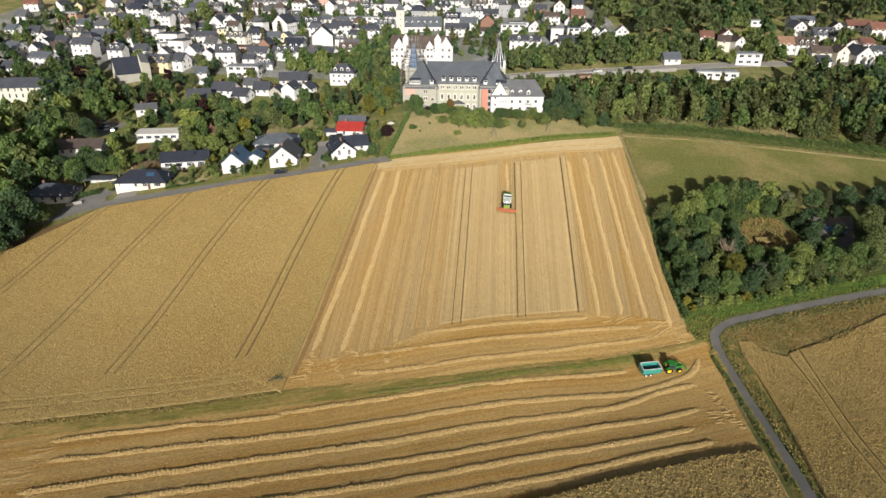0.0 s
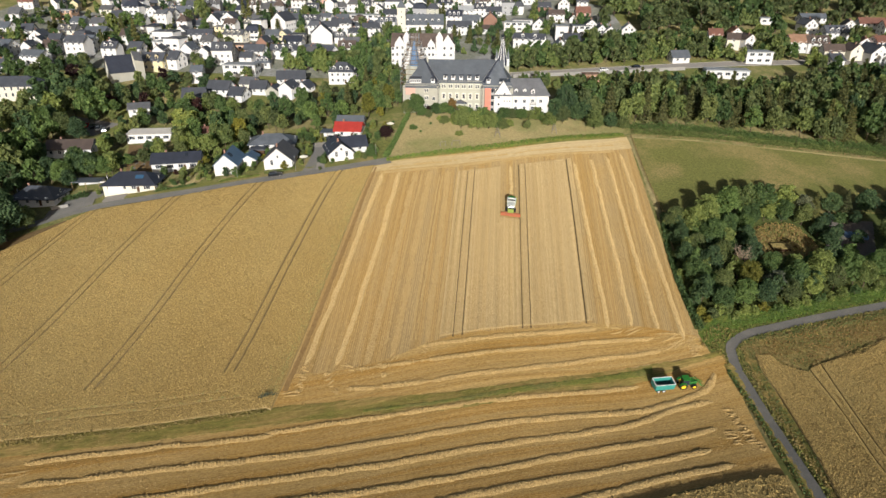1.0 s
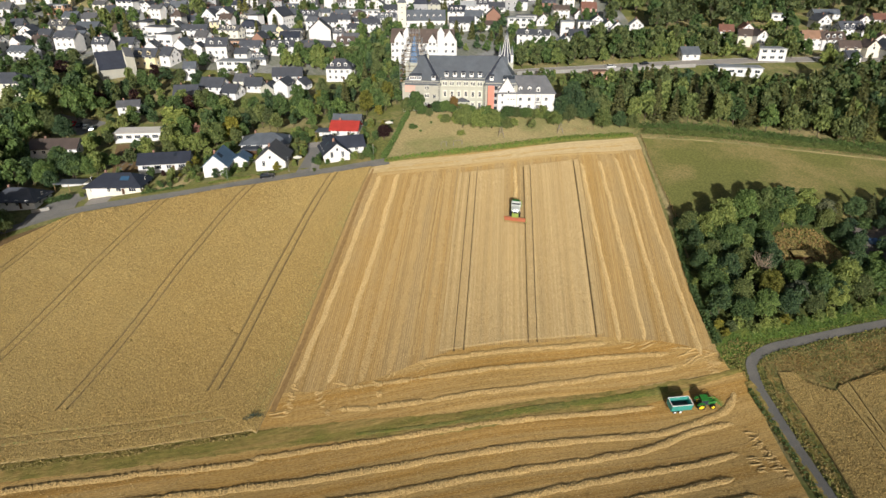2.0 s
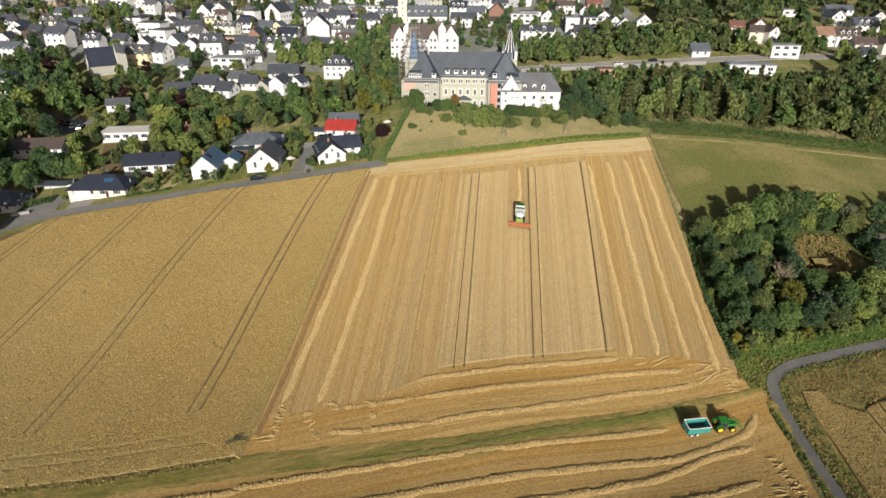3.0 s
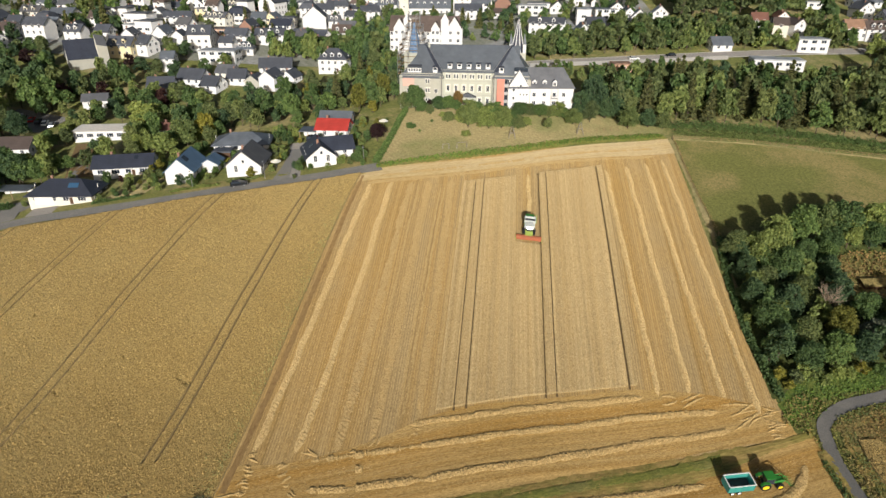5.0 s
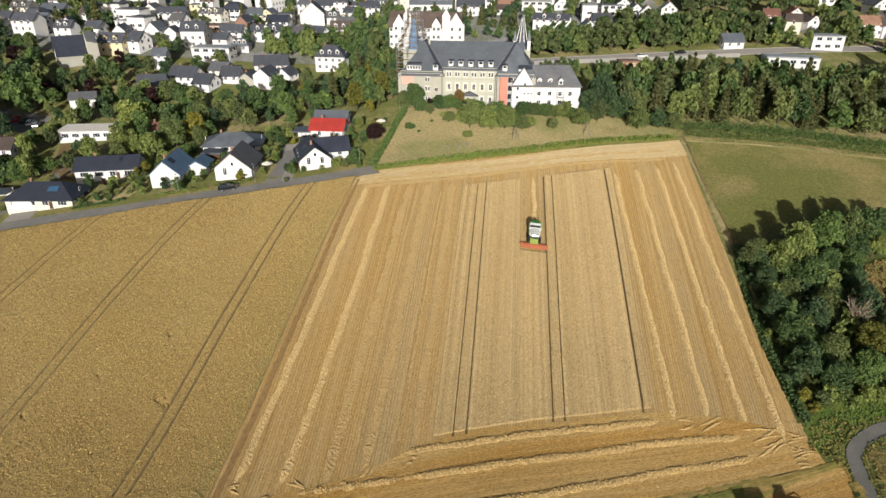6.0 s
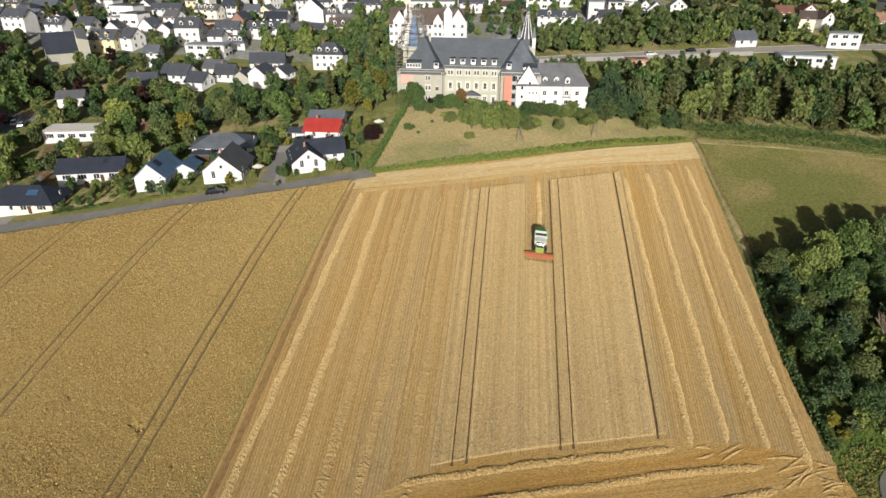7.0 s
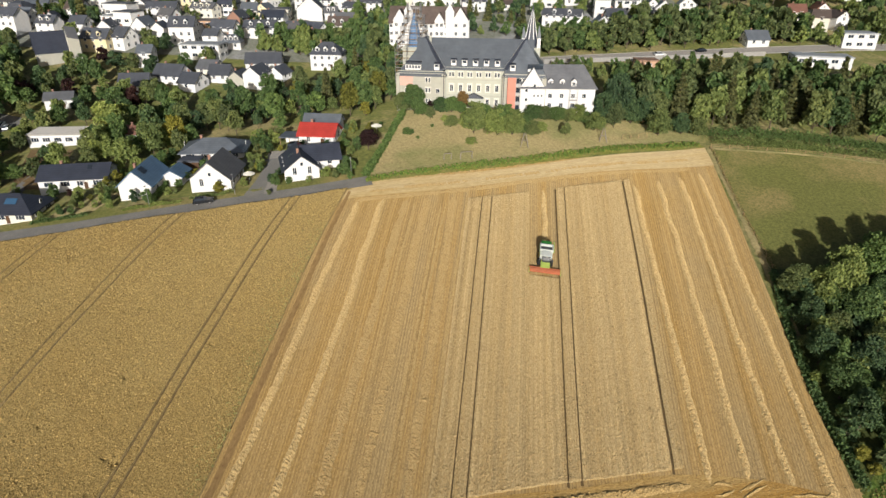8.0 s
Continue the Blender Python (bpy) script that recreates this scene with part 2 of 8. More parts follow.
# blue is a bluish cover with the sky's reflection painted into its colour
for key, rgb in dict(slate=(0.145, 0.163, 0.19), dark=(0.095, 0.103, 0.124), brown=(0.13, 0.10, 0.088), red=(0.25, 0.125, 0.095), orange=(0.36, 0.22, 0.15), grey=(0.15, 0.155, 0.17),
                     pale=(0.42, 0.44, 0.46), bright_red=(0.55, 0.065, 0.052), black=(0.05, 0.057, 0.08), taupe=(0.14, 0.14, 0.147), blue=(0.13, 0.215, 0.325)).items():
    tiled("roof_" + key, rgb, 0.45 if key in ("blue", "slate", "black") else 0.6)
painted("solar_blue", (0.05, 0.12, 0.22), 0.18, 0.05)
painted("frame_white", (0.82, 0.81, 0.79), 0.5, 0.04)
painted("glass", (0.035, 0.045, 0.06), 0.08, 0.05)
painted("dark_wood", (0.10, 0.055, 0.03), 0.7)
painted("timber", (0.32, 0.22, 0.12), 0.75)
painted("metal_grey", (0.42, 0.42, 0.43), 0.4, 0.1, metal=0.6)
painted("teal_paint", (0.055, 0.31, 0.275), 0.4, 0.1)
painted("tractor_green", (0.035, 0.20, 0.035), 0.35, 0.08)
painted("bright_green", (0.055, 0.27, 0.05), 0.4, 0.06)
painted("rim_yellow", (0.85, 0.62, 0.03), 0.4, 0.05)
painted("rubber", (0.02, 0.02, 0.02), 0.9, 0.1)
painted("combine_white", (0.60, 0.63, 0.60), 0.4, 0.06)
painted("combine_green", (0.33, 0.42, 0.10), 0.4, 0.08)
painted("reel_red", (0.50, 0.145, 0.06), 0.5, 0.1)
painted("shadow_grey", (0.08, 0.08, 0.085), 0.6)
painted("tarp_blue", (0.16, 0.27, 0.46), 0.5, 0.15)
painted("car_black", (0.02, 0.022, 0.026), 0.2, 0.02)
painted("car_silver", (0.45, 0.46, 0.48), 0.25, 0.03, metal=0.5)
painted("car_white", (0.75, 0.75, 0.75), 0.25, 0.03)
painted("car_red", (0.40, 0.03, 0.03), 0.25, 0.03)
painted("canvas", (0.60, 0.58, 0.52), 0.8, 0.1)
leafy("leaf_oak", (0.047, 0.092, 0.032), (0.172, 0.258, 0.088))
leafy("leaf_lime", (0.105, 0.152, 0.044), (0.300, 0.358, 0.120))
leafy("leaf_dark", (0.033, 0.068, 0.036), (0.124, 0.196, 0.086))
leafy("leaf_olive", (0.072, 0.102, 0.038), (0.215, 0.258, 0.102))
leafy("leaf_spruce", (0.066, 0.08, 0.03), (0.205, 0.212, 0.082))
leafy("leaf_copper", (0.022, 0.010, 0.012), (0.06, 0.028, 0.026), 0.2)
leafy("leaf_gold", (0.11, 0.115, 0.02), (0.29, 0.28, 0.06), 0.3)
leafy("leaf_silver", (0.10, 0.12, 0.07), (0.24, 0.26, 0.17), 0.2)
leafy("leaf_rust", (0.15, 0.092, 0.034), (0.32, 0.21, 0.08), 0.3)


# ---- building blocks ----
def mesh_of(name, verts, faces, mats, index=None, smooth=False):
    me = bpy.data.meshes.new(name)
    me.from_pydata([tuple(v) for v in verts], [], [tuple(f) for f in faces])
    for m in (mats if isinstance(mats, (list, tuple)) else [mats]):
        me.materials.append(MATS[m])
    if index is not None:
        me.polygons.foreach_set("material_index", list(index))
    if smooth:
        me.polygons.foreach_set("use_smooth", [True] * len(me.polygons))
    me.update()
    return me


def piece(name, data, parent, m=None, label=""):
    """A part: one mesh under its thing, at the pose m of the parent's space."""
    ob = new(name, data)
    ob.parent = parent
    if m is not None:
        ob.matrix_basis = m
    return tagged(ob, label)


def box(verts, faces, x0, x1, y0, y1, z0, z1):
    n = len(verts)
    verts += [(x0, y0, z0), (x1, y0, z0), (x1, y1, z0), (x0, y1, z0), (x0, y0, z1), (x1, y0, z1), (x1, y1, z1), (x0, y1, z1)]
    faces += [(n, n + 3, n + 2, n + 1), (n + 4, n + 5, n + 6, n + 7), (n, n + 1, n + 5, n + 4), (n + 1, n + 2, n + 6, n + 5),
              (n + 2, n + 3, n + 7, n + 6), (n + 3, n, n + 4, n + 7)]


def boxes(name, dims, mat, bevel=0.0):
    """One mesh of bevelled boxes (x0, x1, y0, y1, z0, z1)."""
    bm = bmesh.new()
    for x0, x1, y0, y1, z0, z1 in dims:
        m = Matrix.Translation(((x0 + x1) / 2, (y0 + y1) / 2, (z0 + z1) / 2)) @ Matrix.Diagonal((x1 - x0, y1 - y0, z1 - z0, 1))
        bmesh.ops.create_cube(bm, size=1, matrix=m)
    if bevel:
        bmesh.ops.bevel(bm, geom=bm.edges[:], offset=bevel, segments=2, affect="EDGES")
    me = bpy.data.meshes.new(name)
    bm.to_mesh(me)
    bm.free()
    me.materials.append(MATS[mat])
    return me


def rod(verts, faces, a, b, ra, rb, n=6):
    a, b = Vector(a), Vector(b)
    q = (b - a).to_track_quat("Z", "Y")
    k = len(verts)
    for p, r in ((a, ra), (b, rb)):
        for i in range(n):
            w = 2 * math.pi * i / n
            verts.append(tuple(p + q @ Vector((r * math.cos(w), r * math.sin(w), 0))))
    for i in range(n):
        j = (i + 1) % n
        faces.append((k + i, k + j, k + n + j, k + n + i))
    faces.append(tuple(k + n + i for i in range(n)))


def gz(x, y):
    return float(ground(x, y))


def along(points, n):
    """n points spread evenly along a polyline, rounded at its corners."""
    p = np.asarray(points, float)
    d = np.r_[0, np.cumsum(np.hypot(*np.diff(p, axis=0).T))]
    s = np.linspace(0, d[-1], n)
    m = np.gradient(p, d, axis=0)
    i = np.clip(np.searchsorted(d, s, side="right") - 1, 0, len(d) - 2)
    h = (d[i + 1] - d[i])[:, None]
    u = ((s - d[i])[:, None]) / h
    return ((1 + 2 * u) * (1 - u) ** 2 * p[i] + u * (1 - u) ** 2 * h * m[i] + u * u * (3 - 2 * u) * p[i + 1] + u * u * (u - 1) * h * m[i + 1])


def rough_noise(x, y, scale, seed=0.0):
    """Cheap smooth noise of arrays, about -1 to 1."""
    a = np.sin(x / scale * 1.7 + 1.3 * np.sin(y / scale * 1.1 + seed)) + np.sin(y / scale * 1.9 + seed * 2 + 1.7 * np.sin(x / scale * 0.7))
    return a / 2


def sheet(name, side_a, side_b, nu, nv, lift, mat, label="", category="", rough=0.0, fringe=0.0):
    """A sheet laid on the land between two lines."""
    a, b = along(side_a, nv), along(side_b, nv)
    u = np.linspace(0, 1, nu)[None, :, None]
    p = a[:, None] * (1 - u) + b[:, None] * u
    if fringe:
        for col, way in ((0, -1), (-1, 1)):
            p[:, col] += np.random.uniform(-fringe, fringe, (nv, 2))
    z = ground(p[..., 0], p[..., 1]) + lift
    if rough:
        mid = np.sin(np.pi * u[..., 0]).clip(0, 1) ** 0.35
        z = z - (1 - mid) * (lift - 0.04) + rough * np.random.uniform(0, 1, z.shape) * mid
    v = np.concatenate([p, z[..., None]], -1).reshape(-1, 3)
    i = np.arange(nv * nu).reshape(nv, nu)
    f = np.stack([i[:-1, :-1], i[:-1, 1:], i[1:, 1:], i[1:, :-1]], -1).reshape(-1, 4)
    ob = new(name, mesh_of(name, v, f, mat, smooth=True))
    return tagged(ob, label, category, kind="structure")


def leaves(centres, normals, size, mat_name, jitter=0.6):
    """Many small leaf clumps: bent quads at the given places."""
    n = len(centres)
    nor = normals + np.random.normal(0, jitter, (n, 3))
    nor /= np.linalg.norm(nor, axis=1)[:, None] + 1e-9
    ref = np.random.normal(0, 1, (n, 3))
    a = np.cross(nor, ref)
    a /= np.linalg.norm(a, axis=1)[:, None] + 1e-9
    b = np.cross(nor, a)
    s = size * np.random.uniform(0.5, 1.35, (n, 1))
    a, b = a * s, b * s * np.random.uniform(0.6, 1.0, (n, 1))
    lift = nor * s * 0.35
    v = np.stack([centres - a - b - lift, centres + a - 0.6 * b + lift * 0.4, centres + 0.7 * a + b - lift, centres - 0.8 * a + 0.8 * b + lift * 0.6], 1).reshape(-1, 3)
    f = np.arange(4 * n).reshape(n, 4)
    return v, f


# ---- land and fields ----
def land():
    xs = np.r_[-1800, -1200, -800, -600, -450, np.arange(-360, 361, 4.0), 450, 600, 800, 1200, 1800]
    ys = np.r_[-900, -500, -250, -100, -40, 0, 40, np.arange(64, 560, 4.0), np.arange(560, 800, 12), 900, 1100, 1400, 1900]
    x, y = np.meshgrid(xs, ys)
    z = ground(x, y)
    v = np.stack([x, y, z], -1).reshape(-1, 3)
    i = np.arange(x.size).reshape(x.shape)
    f = np.stack([i[:-1, :-1], i[:-1, 1:], i[1:, 1:], i[1:, :-1]], -1).reshape(-1, 4)
    tagged(new("ground", mesh_of("ground", v, f, "meadow", smooth=True)), "rolling green land under fields, gardens and town", "ground", kind="structure")


land()
sheet("upper_stubble", [(-48, 112.5), (-46.8, 128), (-45, 143), (-43, 171), (-40, 213)], [(55.3, 144), (52.4, 160), (51.1, 187), (50, 213), (49.4, 246)], 90, 90, 0.08, "stubble",
      "harvested golden wheat stubble with drill rows", "stubble field")
sheet("headland_stubble", [(-40, 204.5), (-21, 211.6), (-1, 220.2), (21.5, 228.8), (49.8, 236.5)], [(-38.6, 212), (-15, 220.6), (6.6, 229.2), (28, 238.6), (49.4, 245.6)], 14, 60, 0.11, "pale_stubble",
      "pale straw-strewn headland at the top of the field", "stubble field")
sheet("front_headland", [(-47, 113.6), (-26, 118.4), (-6, 122), (20, 132.2), (40, 140.2), (55.4, 144.4)], [(-43.6, 124), (-36, 125.5), (-22, 131), (-11.5, 137.4), (10, 144.6), (27, 150.4), (40, 151.6), (53.0, 150)], 30, 90, 0.105, "low_stubble",
      "golden stubble of the headland at the field's foot", "stubble field")
sheet("field_edge", [(-45.2, 119), (-44.4, 128), (-43.2, 143), (-41.2, 171), (-39.4, 208)], [(-43.4, 119), (-42.9, 128), (-41.7, 143), (-39.8, 171), (-38.2, 208)], 5, 90, 0.115, "edge_soil", "brown trodden strip along the standing wheat", "stubble field", 0.03, 0.15)
sheet("fence_strip", [(53, 180), (52.0, 195), (50.8, 215), (49.5, 245)], [(54.4, 180), (53.6, 197), (52.2, 215), (51.0, 245)], 5, 60, 0.15, "orchard_grass", "dry grass strip along the pasture fence", "grass", 0.1, 0.2)
sheet("lower_stubble", [(-104, 70), (-80, 76), (-20, 82), (12, 88), (40, 103), (59.5, 108.5)], [(-99, 93), (-78, 100), (-32, 113.6), (-6, 118), (20, 128), (38, 136), (58.4, 144.6)], 40, 110, 0.08, "low_stubble",
      "cut grain field in stubble below the grass strip", "stubble field")
sheet("grass_strip", [(-104, 92), (-78, 98.8), (-32, 112.4), (-6, 117), (20, 126.5), (38, 134.5), (50, 141.0), (58, 144.2)], [(-104, 98.5), (-84, 102.5), (-57, 111), (-44, 115), (-26, 119), (-6, 122.5), (20, 132.6), (38, 139.4), (50, 143.0), (58, 145.6)], 14, 160, 0.13, "verge",
      "rough grass strip between the two fields", "grass", 0.1, 0.4)
sheet("green_strip", [(-26, 114.6), (-6, 119), (10, 124.6), (24, 130.6), (40, 136.6)], [(-26, 115.6), (-6, 120.4), (10, 127), (24, 132.8), (40, 139.6)], 8, 60, 0.2, "lush_grass", "fresh green grass beside the tractor", "grass", 0.08, 0.4)
sheet("pasture", [(53.2, 200), (51.5, 215), (50.6, 245)], [(230, 190), (230, 205), (230, 237)], 60, 30, 0.07, "pasture", "grazed green pasture with dry patches", "pasture")
sheet("orchard_meadow", [(-36, 215), (-14, 225), (6.6, 233), (28, 243), (48, 249)], [(-33, 256), (-16, 258), (6, 258), (28, 258), (52, 258)], 30, 60, 0.07, "orchard_grass", "dry mown orchard meadow below the abbey", "meadow")
sheet("hedge_bank", [(-36, 212.4), (-14, 221.8), (6.6, 229.8), (28, 239.2), (49, 246)], [(-36, 214), (-14, 225.2), (6.6, 233.2), (28, 242.6), (48, 248.4)], 8, 120, 0.2, "lush_grass", "long green grass bank between stubble and orchard", "grass", 0.15, 0.3)
# far side is drawn out; its dark colour there stands for tree shade
sheet("wood_floor", [(53, 152), (52.4, 165), (52, 180), (54, 199)], [(150, 174), (150, 185), (150, 194), (150, 208)], 40, 30, 0.1, "undergrowth", "dark green undergrowth beneath the trees, painted shade at its far side", "ground")
sheet("clearing", [(76.0, 190.5), (79.0, 193.8), (87.6, 197.6), (93.0, 197.0), (96.6, 189.5)], [(75.6, 181.6), (80.0, 180.6), (86.0, 181.4), (92.6, 182.6), (97.0, 186.0)], 24, 36, 0.3, "dry_weeds", "overgrown brown clearing inside the wood", "clearing", 0.5, 0.7)
sheet("yard", [(97.5, 184), (100, 192), (105, 201)], [(112.5, 183), (115.5, 192), (119, 201)], 14, 20, 0.2, "packed_earth", "bare yard in the wood, its shade painted in dark grey", "yard", 0.05, 0.4)
sheet("lane_bank", [(55, 146), (58, 150), (64, 153.5), (74, 156.5), (87, 161), (112, 168), (150, 178)], [(53.5, 151), (58, 156), (64, 159), (74, 162), (87, 165.5), (112, 172.5), (150, 182)], 12, 120, 0.2, "bank_grass", "lush green bank below the trees", "grass", 0.12, 0.3)
sheet("lane_verge", [(57.2, 141), (59.4, 128), (60.8, 112), (61, 96), (61, 70)], [(60, 142), (61.5, 128), (63, 112), (63.5, 96), (64, 70)], 8, 120, 0.16, "verge", "weedy verge of the lane", "grass", 0.1, 0.2)
sheet("far_verge", [(63.3, 146.5), (63.4, 137), (64.6, 122), (66, 108), (66.5, 96), (67, 70)], [(66.5, 145), (66.6, 137), (68, 122), (70.5, 108), (71, 96), (72, 70)], 10, 140, 0.14, "verge", "tall weedy verge of the lane", "grass", 0.12, 0.3)
sheet("weed_patch", [(62.5, 146.5), (66, 149.6), (74, 152.4), (87, 156.8), (101, 160.6), (114, 164), (150, 173)], [(66, 141.6), (71.5, 138.6), (78, 136.8), (87, 141), (95, 145), (108, 153), (150, 163)], 40, 140, 0.15, "dry_weeds", "brown withered weeds between lane and grain", "weeds", 0.15, 0.3)

sheet("grain_soil", [(-170, 90), (-130, 97), (-101, 104), (-68, 113), (-46.5, 119)], [(-152, 150), (-139, 170), (-126, 180), (-100, 184.6), (-72, 193), (-40.2, 206.8)], 60, 60, 0.12, "soil", "bare soil under the standing wheat", "soil")

sheet("town_floor", [(-330, 338), (-140, 330), (-90, 338), (0, 352), (75, 368)], [(-360, 640), (-160, 640), (-60, 620), (10, 560), (75, 480)], 110, 110, 0.4, "town_ground", "yards, gardens and lanes between the houses of the town", "ground")

sheet("dry_slope", [(-345, 470), (-300, 452), (-262, 440)], [(-345, 520), (-300, 510), (-255, 500)], 20, 20, 0.6, "orchard_grass", "dry pale grass slope above the town", "meadow")

# lanes and streets
LANE = [(66, 70), (64.8, 86), (64.1, 96), (63.5, 106.5), (62.5, 119.5), (61.2, 132), (60.1, 141.4), (60.9, 147.2), (65.4, 151), (73.8, 154.2), (87.3, 158.7), (101, 162.6), (113, 165.6), (150, 176)]


def road(name, line, width, lift, mat, label, kerb=False):
    p = along(line, max(20, int(2 * len(line) * 6)))
    d = np.gradient(p, axis=0)
    d /= np.hypot(*d.T)[:, None]
    n = np.stack([-d[:, 1], d[:, 0]], 1)
    ob = sheet(name, p + n * width / 2, p - n * width / 2, 7, len(p), lift, mat, label, "road")
    if kerb:
        for s in (1, -1):
            c = p + s * n * (width / 2 + 0.1)
            z = ground(c[:, 0], c[:, 1]) + lift
            vs, fs = [], []
            for i in range(len(c) - 1):
                k = len(vs)
                for q, zz in ((i, z[i]), (i + 1, z[i + 1])):
                    o = n[q] * 0.09
                    vs += [(*(c[q] - o), zz - 0.1), (*(c[q] - o), zz + 0.12), (*(c[q] + o), zz + 0.12), (*(c[q] + o), zz - 0.1)]
                fs += [(k, k + 1, k + 5, k + 4), (k + 1, k + 2, k + 6, k + 5), (k + 2, k + 3, k + 7, k + 6)]
            tagged(new("kerb", mesh_of("kerb", vs, fs, "concrete")), "pale concrete kerb along the street", "kerb", kind="structure")
    return ob


road("farm_lane", LANE, 2.45, 0.18, "asphalt", "narrow grey asphalt farm lane with a bend")
STREET = [(-175, 160), (-152, 170.5), (-140, 176.5), (-133, 181.6), (-124, 185.6), (-108.2, 188.4), (-95.7, 190.5), (-84, 193.8), (-72.6, 198.2), (-60.8, 202.6), (-48.6, 207.4), (-38.7, 211.8), (-35, 213.6)]
road("village_street", STREET, 4.3, 0.16, "asphalt", "grey asphalt village street along the grain field")
sheet("street_verge", [(-126, 187.6), (-108.4, 190.6), (-96, 192.7), (-84.6, 196), (-73.2, 200.4), (-61.4, 204.8), (-49.2, 209.6), (-39.2, 214)], [(-127, 191), (-109, 194.6), (-97, 196.6), (-85.8, 200.4), (-74.4, 204.6), (-62.4, 209), (-50, 213), (-40, 216.4)], 8, 90, 0.14, "pasture", "green garden verge along the street", "grass", 0.06, 0.1)
sheet("field_rim", [(-126, 181.4), (-108, 185.2), (-95.2, 187.6), (-83.2, 190.8), (-71.8, 195.2), (-60, 199.6), (-47.8, 204.6), (-38.6, 209)], [(-124.6, 183.8), (-107.8, 186.4), (-95.3, 188.6), (-83.5, 191.9), (-72.1, 196.3), (-60.3, 200.7), (-48.1, 205.5), (-38.4, 209.8)], 5, 90, 0.17, "verge", "dry grass rim between street and wheat", "grass", 0.05, 0.1)
road("side_lane", [(-134, 184), (-128, 196), (-126, 204), (-128, 222)], 4.0, 0.17, "asphalt", "asphalt side lane between the gardens")
road("side_lane", [(-60.5, 203.4), (-61, 216), (-63, 226), (-72, 226)], 4.5, 0.17, "asphalt", "paved yard lane between the houses")
sheet("yard", [(-129.5, 213), (-136, 226), (-143, 240)], [(-119.5, 212.5), (-124, 225), (-129, 240)], 8, 16, 0.16, "soil", "brown gravel yard between the gardens", "yard", 0.03, 0.2)
road("parking_yard", [(-160, 255), (-185, 262)], 14, 0.15, "asphalt", "asphalt car park among trees")
road("main_road", [(-20, 317), (7, 321), (36, 327), (64, 333), (95, 341), (130, 351), (220, 366)], 7, 0.5, "paving", "grey bypass road beyond the trees", True)
def low_wall(line, height, thick, mat, label):
    c = along(line, 60)
    d = np.gradient(c, axis=0)
    d /= np.hypot(*d.T)[:, None]
    n = np.stack([-d[:, 1], d[:, 0]], 1) * thick / 2
    z = ground(c[:, 0], c[:, 1])
    v = []
    for k in range(60):
        for o, h in ((-n[k], -1.0), (-n[k], height), (n[k], height), (n[k], -1.0)):
            v.append((c[k, 0] + o[0], c[k, 1] + o[1], z[k] + h))
    f = [(4 * k + i, 4 * k + i + 4, 4 * k + i + 5, 4 * k + i + 1) for k in range(59) for i in range(3)] + [(0, 1, 2, 3), (239, 238, 237, 236)]
    tagged(new("retaining_wall", mesh_of("retaining_wall", v, f, mat)), label, "wall", kind="structure")


low_wall([(8, 316), (36, 321.6), (64, 327.6), (92, 335.2)], 1.5, 0.4, "concrete", "pale concrete wall along the bypass road")
road("hill_road", [(-255, 440), (-215, 452), (-195, 478), (-180, 520)], 6, 0.7, "concrete", "pale gravel road on the slope")
road("town_street", [(-108, 395), (-118, 440), (-126, 500), (-130, 540)], 6, 0.7, "asphalt", "straight street climbing through the town")


# ---- standing grain ----
GAPS = [(-58.5, 138.4, 0.45), (-57.7, 138.7, 0.3), (-59.3, 138.8, 0.32), (-60.0, 139.0, 0.3), (-58.7, 139.6, 0.25), (-66.0, 128.5, 0.4), (-72.0, 142.0, 0.35), (-63.5, 152.0, 0.35), (-80.5, 133.0, 0.4), (-52.4, 160.5, 0.35), (-95.0, 150.0, 0.4), (-70.2, 165.0, 0.35), (-50.8, 133.6, 0.35), (-90.4, 121.0, 0.4)]


def spread(r, l, step):
    """A grid of places, about a step apart, between the lines r and l (each x0, y0, x1, y1)."""
    w = math.hypot(r[0] - l[0], r[1] - l[1])
    nu, nv = max(4, int(w / step)), int(math.hypot(r[2] - r[0], r[3] - r[1]) / step)
    u, q = np.meshgrid(np.linspace(0, 1, nu), np.linspace(0, 1, nv))
    x0, y0 = r[0] + (l[0] - r[0]) * u, r[1] + (l[1] - r[1]) * u
    x1, y1 = r[2] + (l[2] - r[2]) * u, r[3] + (l[3] - r[3]) * u
    return x0 + (x1 - x0) * q, y0 + (y1 - y0) * q


